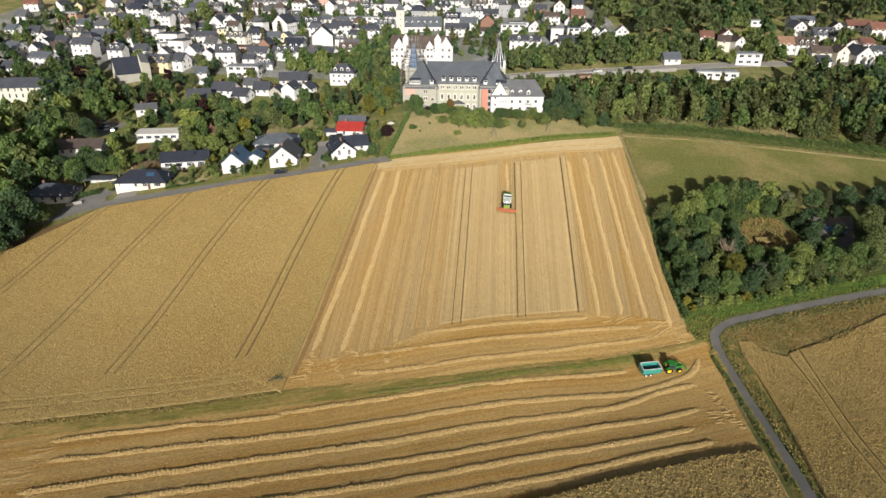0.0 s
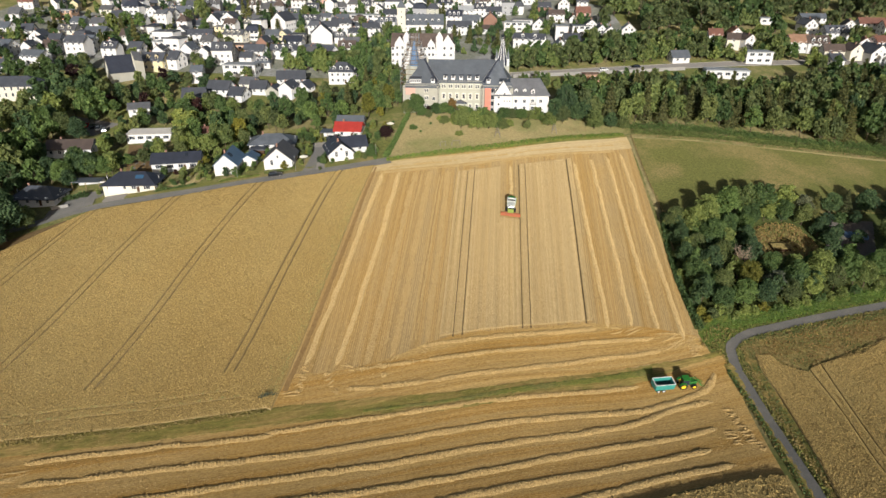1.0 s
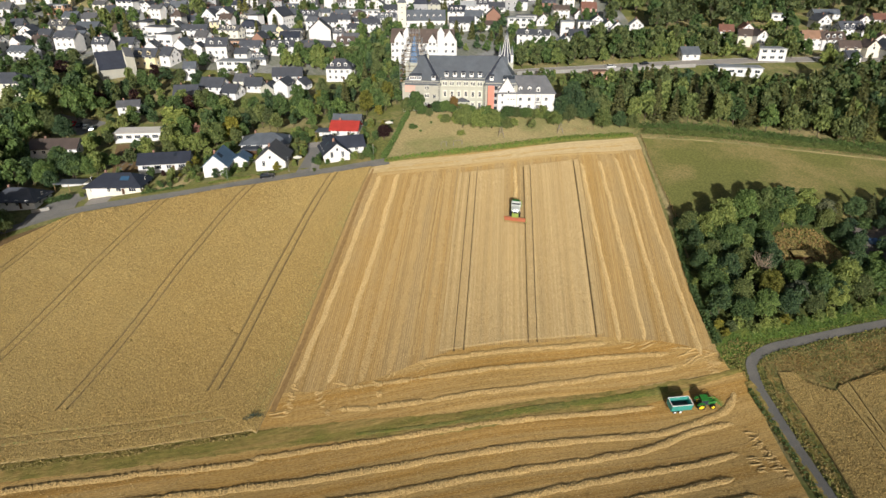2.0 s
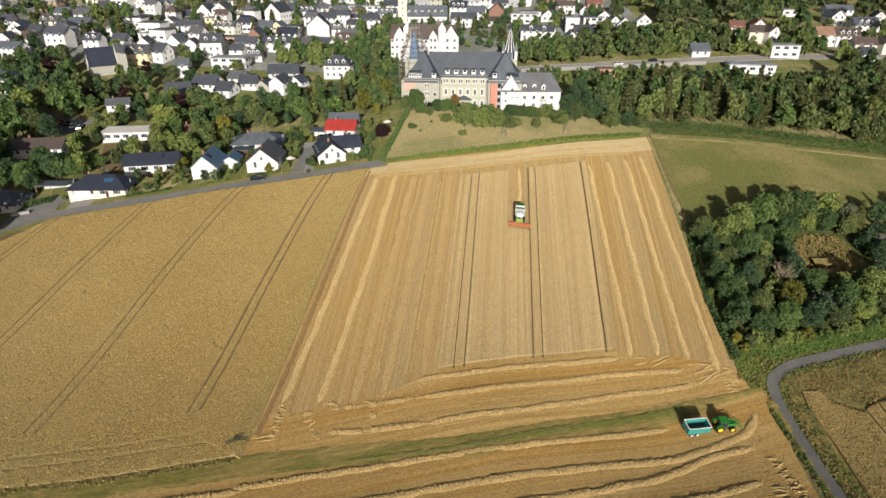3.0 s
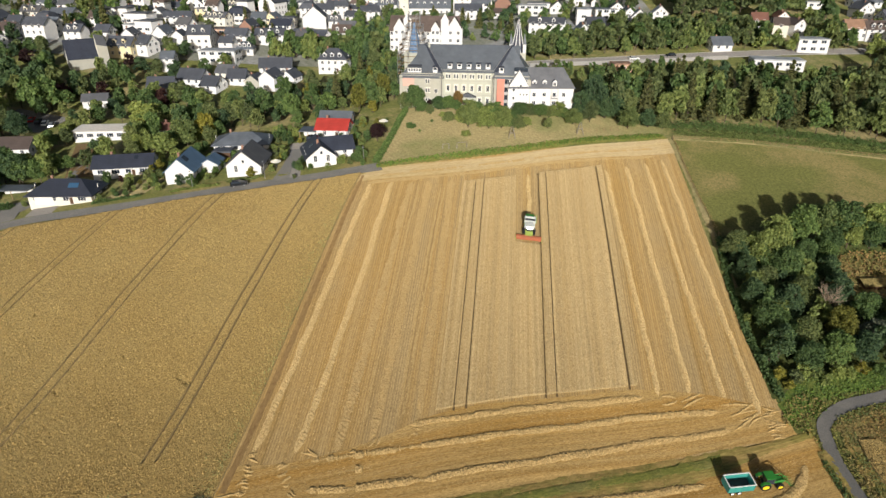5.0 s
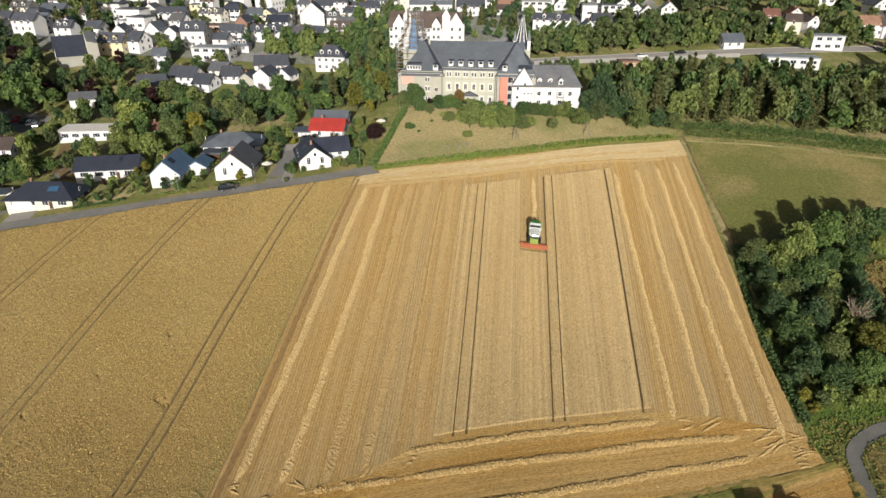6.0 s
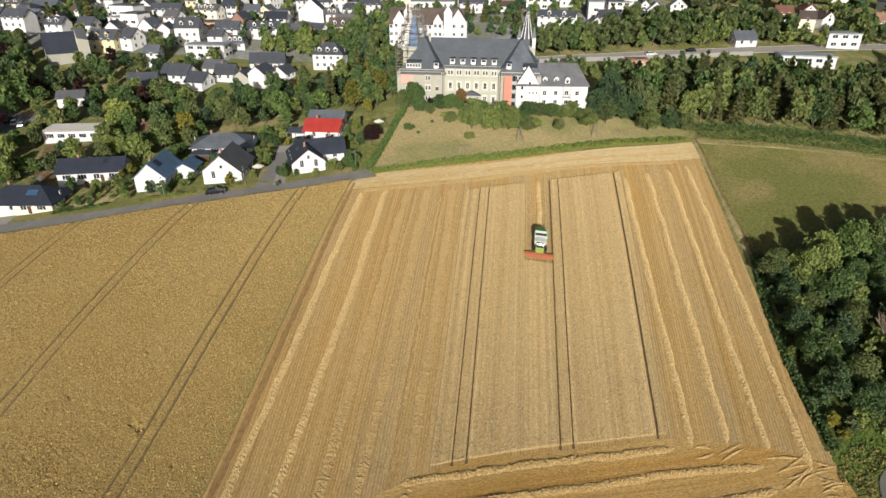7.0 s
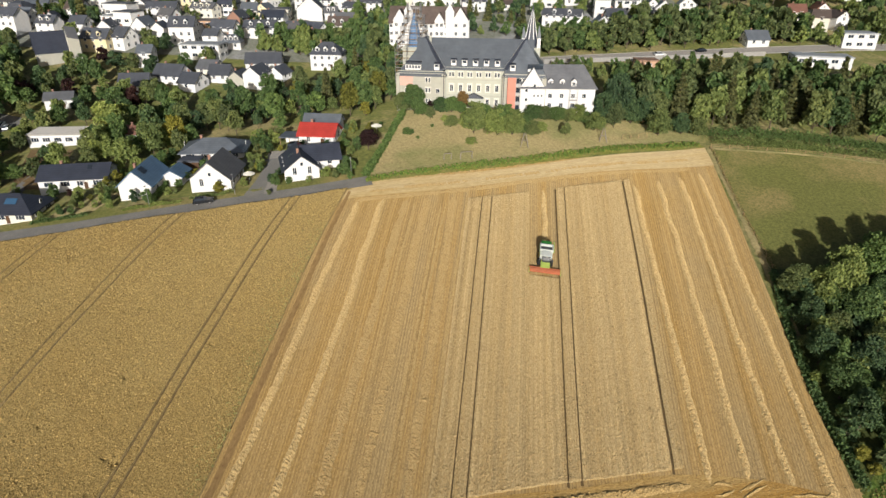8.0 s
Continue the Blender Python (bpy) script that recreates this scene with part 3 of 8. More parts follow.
def left_grain():
    """Ripe grain beside the village street; the wheel tracks run up the slope."""
    lines = [(-45.6, 113.4, -39.6, 208.8), (-57.4, 117.2, -49.3, 204.4), (-59.5, 116.6, -51.2, 203.6), (-85.0, 110.6, -72.5, 195.2), (-87.0, 110.0, -74.6, 194.5),
             (-109.3, 104.6, -96.5, 187.4), (-111.3, 104.2, -98.7, 187.0), (-134, 100, -122.1, 182.6), (-136, 99, -124.3, 181.8), (-156, 93, -147, 150)]
    root = tagged(new("ripe_grain"), "ripe golden wheat standing beside the village street", "grain field", kind="structure")
    for k in range(9):
        r, l = list(lines[k]), list(lines[k + 1])
        if k:
            r[0], r[2] = r[0] - 0.23, r[2] - 0.21
        l[0], l[2] = l[0] + 0.23, l[2] + 0.21
        x, y = spread(r, l, 0.45)
        push = np.random.uniform(-0.12, 0.12, x.shape)
        push[:, [0, -1]] *= 0.25
        slab(root, x + push, y + np.random.uniform(-0.12, 0.12, x.shape), 0.66, tuft=0.04)
        tx, ty = thinned(*strewn([(r[0] - 0.17, r[1]), (r[2] - 0.17, r[3])], [(l[0] + 0.17, l[1]), (l[2] + 0.17, l[3])], 15.0), GAPS)
        tufts(root, tx, ty, 0.70 + np.random.uniform(-0.12, 0.1, tx.size), 0.108, "ears")
    # headland strip below the tracks, sown across
    a = along([(-165, 84.5), (-130, 90.5), (-101, 97.3), (-84.7, 101.6), (-68, 106.4), (-57, 110.3), (-46, 114.2)], 330)
    for d0, d1, h in ((0.0, 3.9, 0.56), (4.02, 6.1, 0.64), (6.22, 11.5, 0.68)):
        u = np.linspace(d0, d1, max(4, int((d1 - d0) / 0.36)))[None]
        x = a[:, :1] - 0.28 * u + np.random.uniform(-0.1, 0.1, (330, u.size))
        y = a[:, 1:] + 0.96 * u + np.random.uniform(-0.1, 0.1, (330, u.size))
        slab(root, x, y, h - 0.04, tuft=0.04)
        tx, ty = strewn(np.stack([a[:, 0] - 0.28 * d0, a[:, 1] + 0.96 * d0], 1), np.stack([a[:, 0] - 0.28 * d1, a[:, 1] + 0.96 * d1], 1), 12.0)
        tufts(root, tx, ty, h + np.random.uniform(-0.1, 0.07, tx.size), 0.115, "ears")


def slab(root, x, y, height, mat="wheat", tuft=0.035):
    nv, nu = x.shape
    z = ground(x, y)
    edge = np.ones(x.shape)
    edge[[0, -1], :] = edge[:, [0, -1]] = 0.84
    for gx, gy, gr in GAPS:
        edge = edge * (1 - 0.95 * np.exp(-((x - gx) ** 2 + (y - gy) ** 2) / gr ** 2))
    top = z + height * edge + np.random.uniform(-tuft, tuft, x.shape) * edge + 0.03 * rough_noise(x, y, 5.7) + 0.02 * rough_noise(x, y, 1.3, 2.0)
    i = np.arange(nu * nv).reshape(nv, nu)
    rim = np.r_[i[0, :], i[1:, -1], i[-1, -2::-1], i[-2:0:-1, 0]]
    v = np.stack([x, y, top], -1).reshape(-1, 3)
    low = v[rim].copy()
    low[:, 2] = z.reshape(-1)[rim] - 0.1
    f = np.stack([i[:-1, :-1], i[:-1, 1:], i[1:, 1:], i[1:, :-1]], -1).reshape(-1, 4).tolist()
    k, m = nu * nv, len(rim)
    f += [(rim[j], k + j, k + (j + 1) % m, rim[(j + 1) % m]) for j in range(m)]
    return piece("grain_stand", mesh_of("grain_stand", np.concatenate([v, low]), f, [mat, "stalks"], [0] * (len(f) - m) + [1] * m), root)


def tufts(root, x, y, rise, size, mat, name="ears", label=""):
    """Small leaning blades at the given places, all in one part."""
    n = x.size
    nor = np.stack([np.random.normal(0, 0.75, n), np.random.normal(-0.2, 0.75, n), np.full(n, 0.5)], 1)
    c = np.stack([x, y, ground(x, y) + rise], 1)
    v, f = leaves(c, nor, size, mat, 0.25)
    ob = piece(name, mesh_of(name, v, f, mat), root, None, label)
    ob["kind"] = "stuff"
    return ob


def strewn(a, b, per):
    """Random places between the lines a and b, so many to the square metre."""
    p, q = along(a, 200), along(b, 200)
    wide = np.hypot(*(p - q).T)
    run = np.r_[np.hypot(*np.diff((p + q) / 2, axis=0).T), 0]
    share = np.cumsum(wide * run)
    n = int(share[-1] * per)
    at = np.interp(np.random.uniform(0, share[-1], n), share, np.arange(200.0))
    u = np.random.uniform(0, 1, n)
    i = np.arange(200.0)
    xa, ya, xb, yb = np.interp(at, i, p[:, 0]), np.interp(at, i, p[:, 1]), np.interp(at, i, q[:, 0]), np.interp(at, i, q[:, 1])
    return xa + (xb - xa) * u, ya + (yb - ya) * u


def thinned(x, y, dips=()):
    """Leaves out the places that lie in a gap."""
    keep = np.ones(x.size, bool)
    for gx, gy, gr in dips:
        keep &= (x - gx) ** 2 + (y - gy) ** 2 > gr ** 2
    return x[keep], y[keep]


left_grain()


def uncut_block():
    """The stand that the combine is still cutting, with three pairs of wheel tracks and the strip already taken."""
    root = tagged(new("uncut_grain"), "block of pale standing wheat still being cut", "grain field", kind="structure")
    front = lambda x: 138.3 + (x + 11.5) * 0.342
    back = lambda x: 210.5 + (x + 11.8) * 0.40
    cols = [(-11.6, -8.48), (-8.24, -6.28), (-6.04, 2.55), (2.55, 8.55), (8.8, 10.66), (10.9, 25.0), (25.42, 27.0)]
    for a, b in cols:
        nu, nv = max(4, int((b - a) / 0.32)), 230
        u, s = np.meshgrid(np.linspace(a, b, nu), np.linspace(0, 1, nv))
        end = np.full(u.shape, 187.6) if a == 2.55 else back(u)
        y = front(u) + (end - front(u)) * s + np.random.uniform(-0.08, 0.08, u.shape)
        if a > 25:
            y = front(u) + (end - front(u)) * s
        push = np.random.uniform(-0.08, 0.08, u.shape)
        push[:, [0, -1]] *= 0.3
        slab(root, u + push, y, 0.43, "wheat_pale", 0.03)
        e = 187.6 if a == 2.55 else None
        tx, ty = strewn([(a + 0.08, front(a)), (a + 0.08, e or back(a))], [(b - 0.08, front(b)), (b - 0.08, e or back(b))], 7.0)
        tufts(root, tx, ty, 0.46 + np.random.uniform(-0.08, 0.05, tx.size), 0.13, "ears_pale")


uncut_block()
for x in (-8.35, -6.15, 8.68, 10.78, 25.22):
    a, b = 138.5 + (x + 11.5) * 0.342, 210.3 + (x + 11.8) * 0.40
    sheet("wheel_track", [(x - 0.22, a - 1.0), (x - 0.22, b)], [(x + 0.22, a - 1.0), (x + 0.22, b)], 3, 60, 0.12, "soil", "dark bare wheel track through the wheat", "wheel track")


def right_grain():
    root = tagged(new("ripe_grain"), "ripe wheat beyond the farm lane with faint tracks", "grain field", kind="structure")
    # one stand beside the lane, a narrow one between the wheel tracks, and the wide rest; each runs up to the weeds
    sides = [[(66.9, 70), (66.9, 99.7), (67.5, 114.2), (66.9, 131), (65.5, 140.7), (65.6, 143.6)], [(80.5, 70), (79.5, 101), (78.5, 110), (77.9, 128), (76.3, 138.6)],
             [(80.76, 70), (79.76, 101), (78.76, 110), (78.16, 128), (76.7, 139.0)], [(83, 70), (82, 101), (81, 110), (80.3, 128), (79.6, 141.2)],
             [(83.28, 70), (82.28, 101), (81.28, 110), (80.58, 128), (79.9, 141.4)], [(160, 70), (160, 90), (156, 110), (152, 140), (150, 168)]]
    top = np.array([(60, 143.7), (69.0, 144.1), (70.9, 140.7), (76.0, 138.6), (77.5, 140.4), (84.0, 143.0), (92.1, 145.9), (97.2, 149.6), (107.3, 155.3), (150, 168)])
    for k in (0, 2, 4):
        n = 240
        a, b = along(sides[k], n), along(sides[k + 1], n)
        m = max(6, int(np.hypot(*(a[n // 2] - b[n // 2])) / 0.42))
        u = np.linspace(0, 1, m)[None, :, None]
        p = a[:, None] * (1 - u) + b[:, None] * u
        lim = np.interp(p[-1, :, 0], top[:, 0], top[:, 1])
        p[..., 1] = 70 + (lim - 70)[None] * (p[..., 1] - 70) / (p[-1, :, 1] - 70)[None]
        slab(root, p[..., 0], p[..., 1], 0.68, tuft=0.04)
        k0, k1 = (0 if k == 0 else 1), min(m - 2, int(30 / 0.42))
        tx, ty = strewn(0.7 * p[:, k0] + 0.3 * p[:, k0 + 1], 0.7 * p[:, k1] + 0.3 * p[:, k1 - 1], 15.0)
        tufts(root, tx, ty, 0.72 + np.random.uniform(-0.12, 0.1, tx.size), 0.12, "ears_brown")
    low = tagged(new("ripe_grain"), "standing brown grain below the cut field", "grain field", kind="structure")
    a = along([(-30, 70), (16.6, 91.6), (28.4, 97.3), (40.7, 102.3), (53.4, 106.6), (59.5, 107.6)], 240)
    b = along([(-30, 60), (12.5, 60), (26, 60), (41, 60), (54, 60), (60, 60)], 240)
    u = np.linspace(0, 1, 110)[None, :, None]
    p = a[:, None] * (1 - u) + b[:, None] * u + np.random.uniform(-0.12, 0.12, (240, 110, 2))
    slab(low, p[..., 0], p[..., 1], 0.86, tuft=0.05)
    tx, ty = strewn(a, b, 5.5)
    tufts(low, tx, ty, 0.9 + np.random.uniform(-0.16, 0.1, tx.size), 0.2, "ears_brown")


right_grain()


def drilled(x, y, gap, turn):
    """Draws places together into drill rows that lie so far apart, turned from +y by some degrees."""
    c, q = math.cos(radians(turn)), math.sin(radians(turn))
    a, b = c * x + q * y, -q * x + c * y
    a = np.round(a / gap) * gap + np.random.normal(0, 0.07, a.size)
    return c * a - q * b, q * a + c * b


def stubble_tufts():
    """The cut stalks that stand in rows on both fields."""
    root = tagged(new("stubble_stalks"), "short cut stalks standing in drill rows", "stubble", kind="stuff")
    x, y = strewn([(-42.6, 126), (-41.4, 143), (-39.6, 171), (-37.6, 206)], [(-12.2, 138.6), (-12.2, 155), (-12.2, 180), (-12.4, 209)], 5.0)
    tufts(root, *drilled(x, y, 0.5, 0), 0.13, 0.085, "stubble_blades", "stalks")
    x, y = strewn([(27.4, 151.5), (27.4, 175), (27.4, 200), (27.4, 226)], [(53.2, 152), (51.6, 175), (50.4, 205), (49.6, 238)], 5.0)
    tufts(root, *drilled(x, y, 0.5, 0), 0.13, 0.085, "stubble_blades", "stalks")
    x, y = strewn([(-42.4, 119), (-26, 119.6), (-6, 123.4), (20, 133.2), (40, 140.6), (54.4, 145)], [(-41.6, 124), (-36, 126), (-22, 131), (-11.5, 137.4), (10, 144.6), (27, 150.4), (40, 151.4), (52.6, 150)], 5.0)
    tufts(root, *drilled(x, y, 0.5, 109), 0.15, 0.085, "stubble_blades", "stalks")
    x, y = strewn([(-100, 74), (-80, 77), (-20, 83.5), (12, 90.5), (40, 104.5), (58.5, 109.5)], [(-97, 92), (-78, 97.8), (-32, 111.4), (-6, 116), (20, 125.6), (38, 133.6), (57, 142)], 4.5)
    tufts(root, *drilled(x, y, 0.5, 109), 0.13, 0.095, "stubble_blades", "stalks")


stubble_tufts()


def grass_tufts():
    """Weeds and grass on the strips between the fields."""
    root = tagged(new("weeds"), "pale green weeds and rough grass along the field edges", "weeds", kind="stuff")
    edge = [(-45.9, 117), (-45.0, 128), (-43.6, 143), (-41.6, 171), (-40.4, 195)]
    for wide, per in ((1.2, 5.0), (2.6, 2.6), (4.4, 1.2)):
        x, y = strewn(edge, [(px - wide, py) for px, py in edge], per)
        tufts(root, x, y, 0.72 + np.random.uniform(-0.1, 0.06, x.size), 0.12, "green_ears", "weed_tufts")
    for d in (4.0, 6.2):
        line = [(-150 - 0.28 * d, 87 + 0.96 * d), (-130 - 0.28 * d, 90.5 + 0.96 * d), (-101 - 0.28 * d, 97.3 + 0.96 * d), (-84.7 - 0.28 * d, 101.6 + 0.96 * d), (-68 - 0.28 * d, 106.4 + 0.96 * d), (-57 - 0.28 * d, 110.3 + 0.96 * d), (-48 - 0.28 * d, 113.6 + 0.96 * d)]
        x, y = strewn(line, [(px, py + 0.5) for px, py in line], 7.0)
        tufts(root, x, y, 0.62 + np.random.uniform(-0.15, 0.1, x.size), 0.14, "green_ears", "weed_tufts")
    low = [(-104, 92), (-78, 98.8), (-32, 112.4), (-6, 117.3), (20, 127), (38, 135)]
    high = [(-104, 98.5), (-84, 102.5), (-57, 111), (-44, 115), (-26, 118.6), (-6, 122.0), (20, 132.0), (38, 138.8)]
    x, y = strewn(low, high, 4.0)
    tufts(root, x, y, 0.12 + np.random.uniform(-0.04, 0.06, x.size), 0.12, "dry_blades", "dry_tufts")
    x, y = strewn(low, high, 5.0)
    keep = rough_noise(x, y, 2.3) + 0.5 * rough_noise(x, y, 0.9, 1.0) + (x + 30) / 60 > 0.1
    tufts(root, x[keep], y[keep], 0.13 + np.random.uniform(-0.04, 0.06, keep.sum()), 0.13, "grass_blades", "grass_tufts")
    x, y = strewn([(-26, 114.6), (-6, 119), (10, 124.6), (24, 130.6), (40, 136.6)], [(-26, 116.0), (-6, 121), (10, 127.4), (24, 133.2), (40, 139.6)], 6.0)
    tufts(root, x, y, 0.15 + np.random.uniform(-0.04, 0.08, x.size), 0.11, "grass_blades", "grass_tufts")
    # both sides of the lane, the bank and the weeds below the bend
    def lane(off, wide, per, mat, name, size=0.17, rise=0.3, part=LANE[1:13]):
        q = along(part, 120)
        d = np.gradient(q, axis=0)
        d /= np.hypot(*d.T)[:, None]
        n = np.stack([d[:, 1], -d[:, 0]], 1)
        x, y = strewn(q + n * off, q + n * (off + wide), per)
        tufts(root, x, y, rise + np.random.uniform(-0.12, 0.2, x.size), size, mat, name)
    lane(1.2, 1.0, 7.0, "grass_blades", "grass_tufts")
    lane(1.5, 2.2, 5.0, "dry_blades", "dry_tufts")
    lane(-2.2, 1.0, 6.0, "grass_blades", "grass_tufts", 0.15, 0.24)
    lane(-2.6, 0.9, 5.0, "dry_blades", "dry_tufts", 0.15, 0.2, LANE[1:7])
    lane(-6.0, 4.8, 7.0, "bank_blades", "grass_tufts", 0.17, 0.3, LANE[7:13])
    upper, lower = [(65, 148.8), (74, 151.6), (87, 156), (101, 160), (114, 163.4)], [(66, 143.8), (71.2, 141.2), (77, 140.2), (87, 144), (95, 148), (114, 158.5)]
    for mat, per, rise in (("rust_blades", 5.0, 0.32), ("dry_blades", 5.0, 0.34), ("grass_blades", 3.0, 0.28)):
        x, y = strewn(upper, lower, per)
        keep = rough_noise(x, y, 2.6, len(mat)) + np.random.uniform(-0.6, 0.6, x.size) > -0.15
        tufts(root, x[keep], y[keep], rise + np.random.uniform(-0.14, 0.14, keep.sum()), 0.15, mat, "weed_tufts")
    for mat, per in (("rust_blades", 3.0), ("dry_blades", 2.5), ("grass_blades", 1.6)):
        x, y = strewn([(76.5, 190.5), (79.4, 193.6), (87.6, 197.2), (93.0, 196.6), (96.2, 189.5)], [(76.2, 182.2), (80.2, 181.2), (86.0, 182.0), (92.4, 183.2), (96.4, 186.4)], per)
        keep = (x - 85.4) ** 2 + (y - 185.4) ** 2 > 9
        tufts(root, x[keep], y[keep], 0.7 + np.random.uniform(-0.2, 0.4, keep.sum()), 0.24, mat, "weed_tufts")
    low, high = [(-36, 212.8), (-14, 222.4), (6.6, 230.4), (28, 239.8), (48.6, 246.2)], [(-36, 214.6), (-14, 225.0), (6.6, 233.0), (28, 242.4), (48, 248.6)]
    x, y = strewn(low, high, 9.0)
    tufts(root, x, y, 0.45 + np.random.uniform(-0.25, 0.3, x.size), 0.22, "bank_blades", "grass_tufts")
    x, y = strewn(low, high, 2.5)
    tufts(root, x, y, 0.45 + np.random.uniform(-0.25, 0.3, x.size), 0.22, "grass_blades", "grass_tufts")
    for mat, per in (("grass_blades", 6.0), ("dry_blades", 5.0), ("bank_blades", 3.0)):
        x, y = strewn([(53.4, 147.0), (55.4, 151.5), (60, 154.5)], [(57.6, 144.2), (59.2, 148.0), (63, 151.4)], per)
        tufts(root, x, y, 0.32 + np.random.uniform(-0.15, 0.25, x.size), 0.18, mat, "grass_tufts")
    x, y = strewn([(53.6, 199), (51.6, 215), (50.6, 245)], [(54.6, 199), (52.6, 215), (51.4, 245)], 5.0)
    tufts(root, x, y, 0.3 + np.random.uniform(-0.1, 0.25, x.size), 0.16, "dry_blades", "dry_tufts")
    # the foot of the wheat, where it thins out into the strip
    foot = [(-150, 87), (-130, 90.5), (-101, 97.3), (-84.7, 101.6), (-68, 106.4), (-57, 110.3), (-46, 114.2)]
    x, y = strewn([(px, py - 1.8) for px, py in foot], [(px, py + 0.3) for px, py in foot], 8.0)
    tufts(root, x, y, 0.25 + np.random.uniform(-0.1, 0.25, x.size), 0.16, "dry_blades", "dry_tufts")


grass_tufts()


# ---- straw ----
def swath(line, width=1.5, height=0.42, broken=0.0, label="loose row of golden straw dropped by the combine", lift=0.08, mat="straw", shag=0.2):
    p = np.asarray(line, float)
    length = np.hypot(*np.diff(p, axis=0).T).sum()
    n = max(12, int(length / 0.19))
    c = along(line, n)
    d = np.gradient(c, axis=0)
    d /= np.hypot(*d.T)[:, None]
    side = np.stack([-d[:, 1], d[:, 0]], 1)
    wander = np.convolve(np.random.uniform(-1, 1, n + 24), np.ones(25) / 25, "valid") * 0.8
    girth = 1 + np.convolve(np.random.uniform(-1, 1, n + 6), np.ones(7) / 7, "valid") * 0.28
    if broken:
        gap = np.convolve(np.random.uniform(-1, 1, n + 14), np.ones(15) / 15, "valid")
        girth *= np.where(gap > 0.18 - 0.22 * broken, np.clip(1 - broken, 0.15, 1), 1)
    k = min(12, n // 3)
    girth[:k] *= np.linspace(0.1, 1, k) ** 0.6
    girth[-k:] *= np.linspace(1, 0.1, k) ** 0.6
    u = np.linspace(-1, 1, 9)
    prof = (1 - u ** 2) ** 0.7
    q = c[:, None] + side[:, None] * ((u[None] * width / 2 * girth[:, None]) + wander[:, None] + np.random.uniform(-0.06, 0.06, (n, 9)))[..., None]
    q = q + np.random.uniform(-0.06, 0.06, q.shape)
    # clumps that lap over one another like the folds of a rope
    fold = np.cumsum(np.random.uniform(0.2, 2.6, n))[:, None] + 1.9 * np.abs(u)[None] + np.convolve(np.random.uniform(-2, 2, n + 10), np.ones(11) / 11, "valid")[:, None]
    clump = 0.92 + 0.16 * np.sin(fold)
    z = ground(q[..., 0], q[..., 1]) + lift - 0.05 + prof[None] * height * girth[:, None] * clump * np.random.uniform(1 - shag, 1 + shag, (n, 9))
    v = np.concatenate([q, z[..., None]], -1).reshape(-1, 3)
    i = np.arange(n * 9).reshape(n, 9)
    f = np.stack([i[:-1, :-1], i[:-1, 1:], i[1:, 1:], i[1:, :-1]], -1).reshape(-1, 4)
    return tagged(new("straw_swath", mesh_of("straw_swath", v, f, mat)), label, "straw", "straw rows")


for line in ([(30.8, 149.7), (29.9, 170), (28.5, 197), (27.9, 224)], [(37.0, 151.4), (36.3, 171), (35, 197), (34.2, 227)],
             [(43.6, 151.3), (42.3, 172), (40.9, 197), (39.7, 229.5)], [(49.7, 148.3), (48.1, 177), (46.6, 198), (44.9, 232)],
             [(-41.8, 127), (-39.7, 149), (-38, 170), (-35.9, 204)], [(-34.6, 127.5), (-33.1, 147.5), (-31.7, 168), (-30.6, 206)]):
    swath(line, 1.45, 0.36, 0.1, shag=0.3)
for line in ([(-27.6, 128.5), (-27, 147), (-26.4, 165), (-25.5, 207)], [(-22, 131.5), (-21.5, 150), (-21.3, 164), (-20.8, 209)], [(-14.6, 136.5), (-14.6, 155), (-14.5, 173), (-14.9, 211)]):
    swath(line, 1.9, 0.22, 0.3, "thin flattened row of straw on the stubble", mat="flat_straw", shag=0.5)
for x in (-24.1, -18.2, -17.3, -12.5):
    swath([(x, 134 + (x + 24) * 0.33), (x + 0.2, 160), (x + 0.8, 206 + (x + 24) * 0.35)], 0.6, 0.11, 0.3, "thin scattered line of straw on the stubble", mat="flat_straw", shag=0.2)
swath([(5.9, 197), (5.9, 206), (5.8, 217.5)], 1.2, 0.3)
for line, gaps in (([(-15.9, 134.8), (-4.7, 138.0), (10, 142.9), (27.7, 148.9)], 0.15), ([(-14.5, 130.4), (6.2, 136.6), (28.6, 144.9), (42, 148.3)], 0.2), ([(-12.7, 124.4), (6.1, 130.4), (28.1, 139.6), (43.4, 144.4)], 0.2),
                   ([(-31.5, 126.2), (-23, 128.2), (-14, 130.6)], 0.55), ([(-31.7, 120.7), (-22, 122.3), (-12.2, 124.6)], 0.55), ([(-28, 124.4), (-20, 126.2)], 0.7)):
    swath(line, 1.5, 0.34, gaps, shag=0.35, mat="long_straw")
for line in ([(-37, 204.5), (-21, 210.6), (-1, 219.3), (21.5, 227.9), (43.5, 234)], [(-36, 208), (-20, 214.8), (0, 223), (22, 232), (45, 239)]):
    swath(line, 1.8, 0.12, 0.3, "thin flattened row of straw on the stubble", mat="flat_straw", shag=0.3)
for line in ([(-87.5, 94), (-71, 99), (-43, 106.8)], [(-45, 107.3), (-27, 112.4), (6, 121.8), (36, 132.6)], [(-85.4, 89), (-56, 97.2)]):
    swath(line, 1.5, 0.35, 0.2, shag=0.3, mat="long_straw")
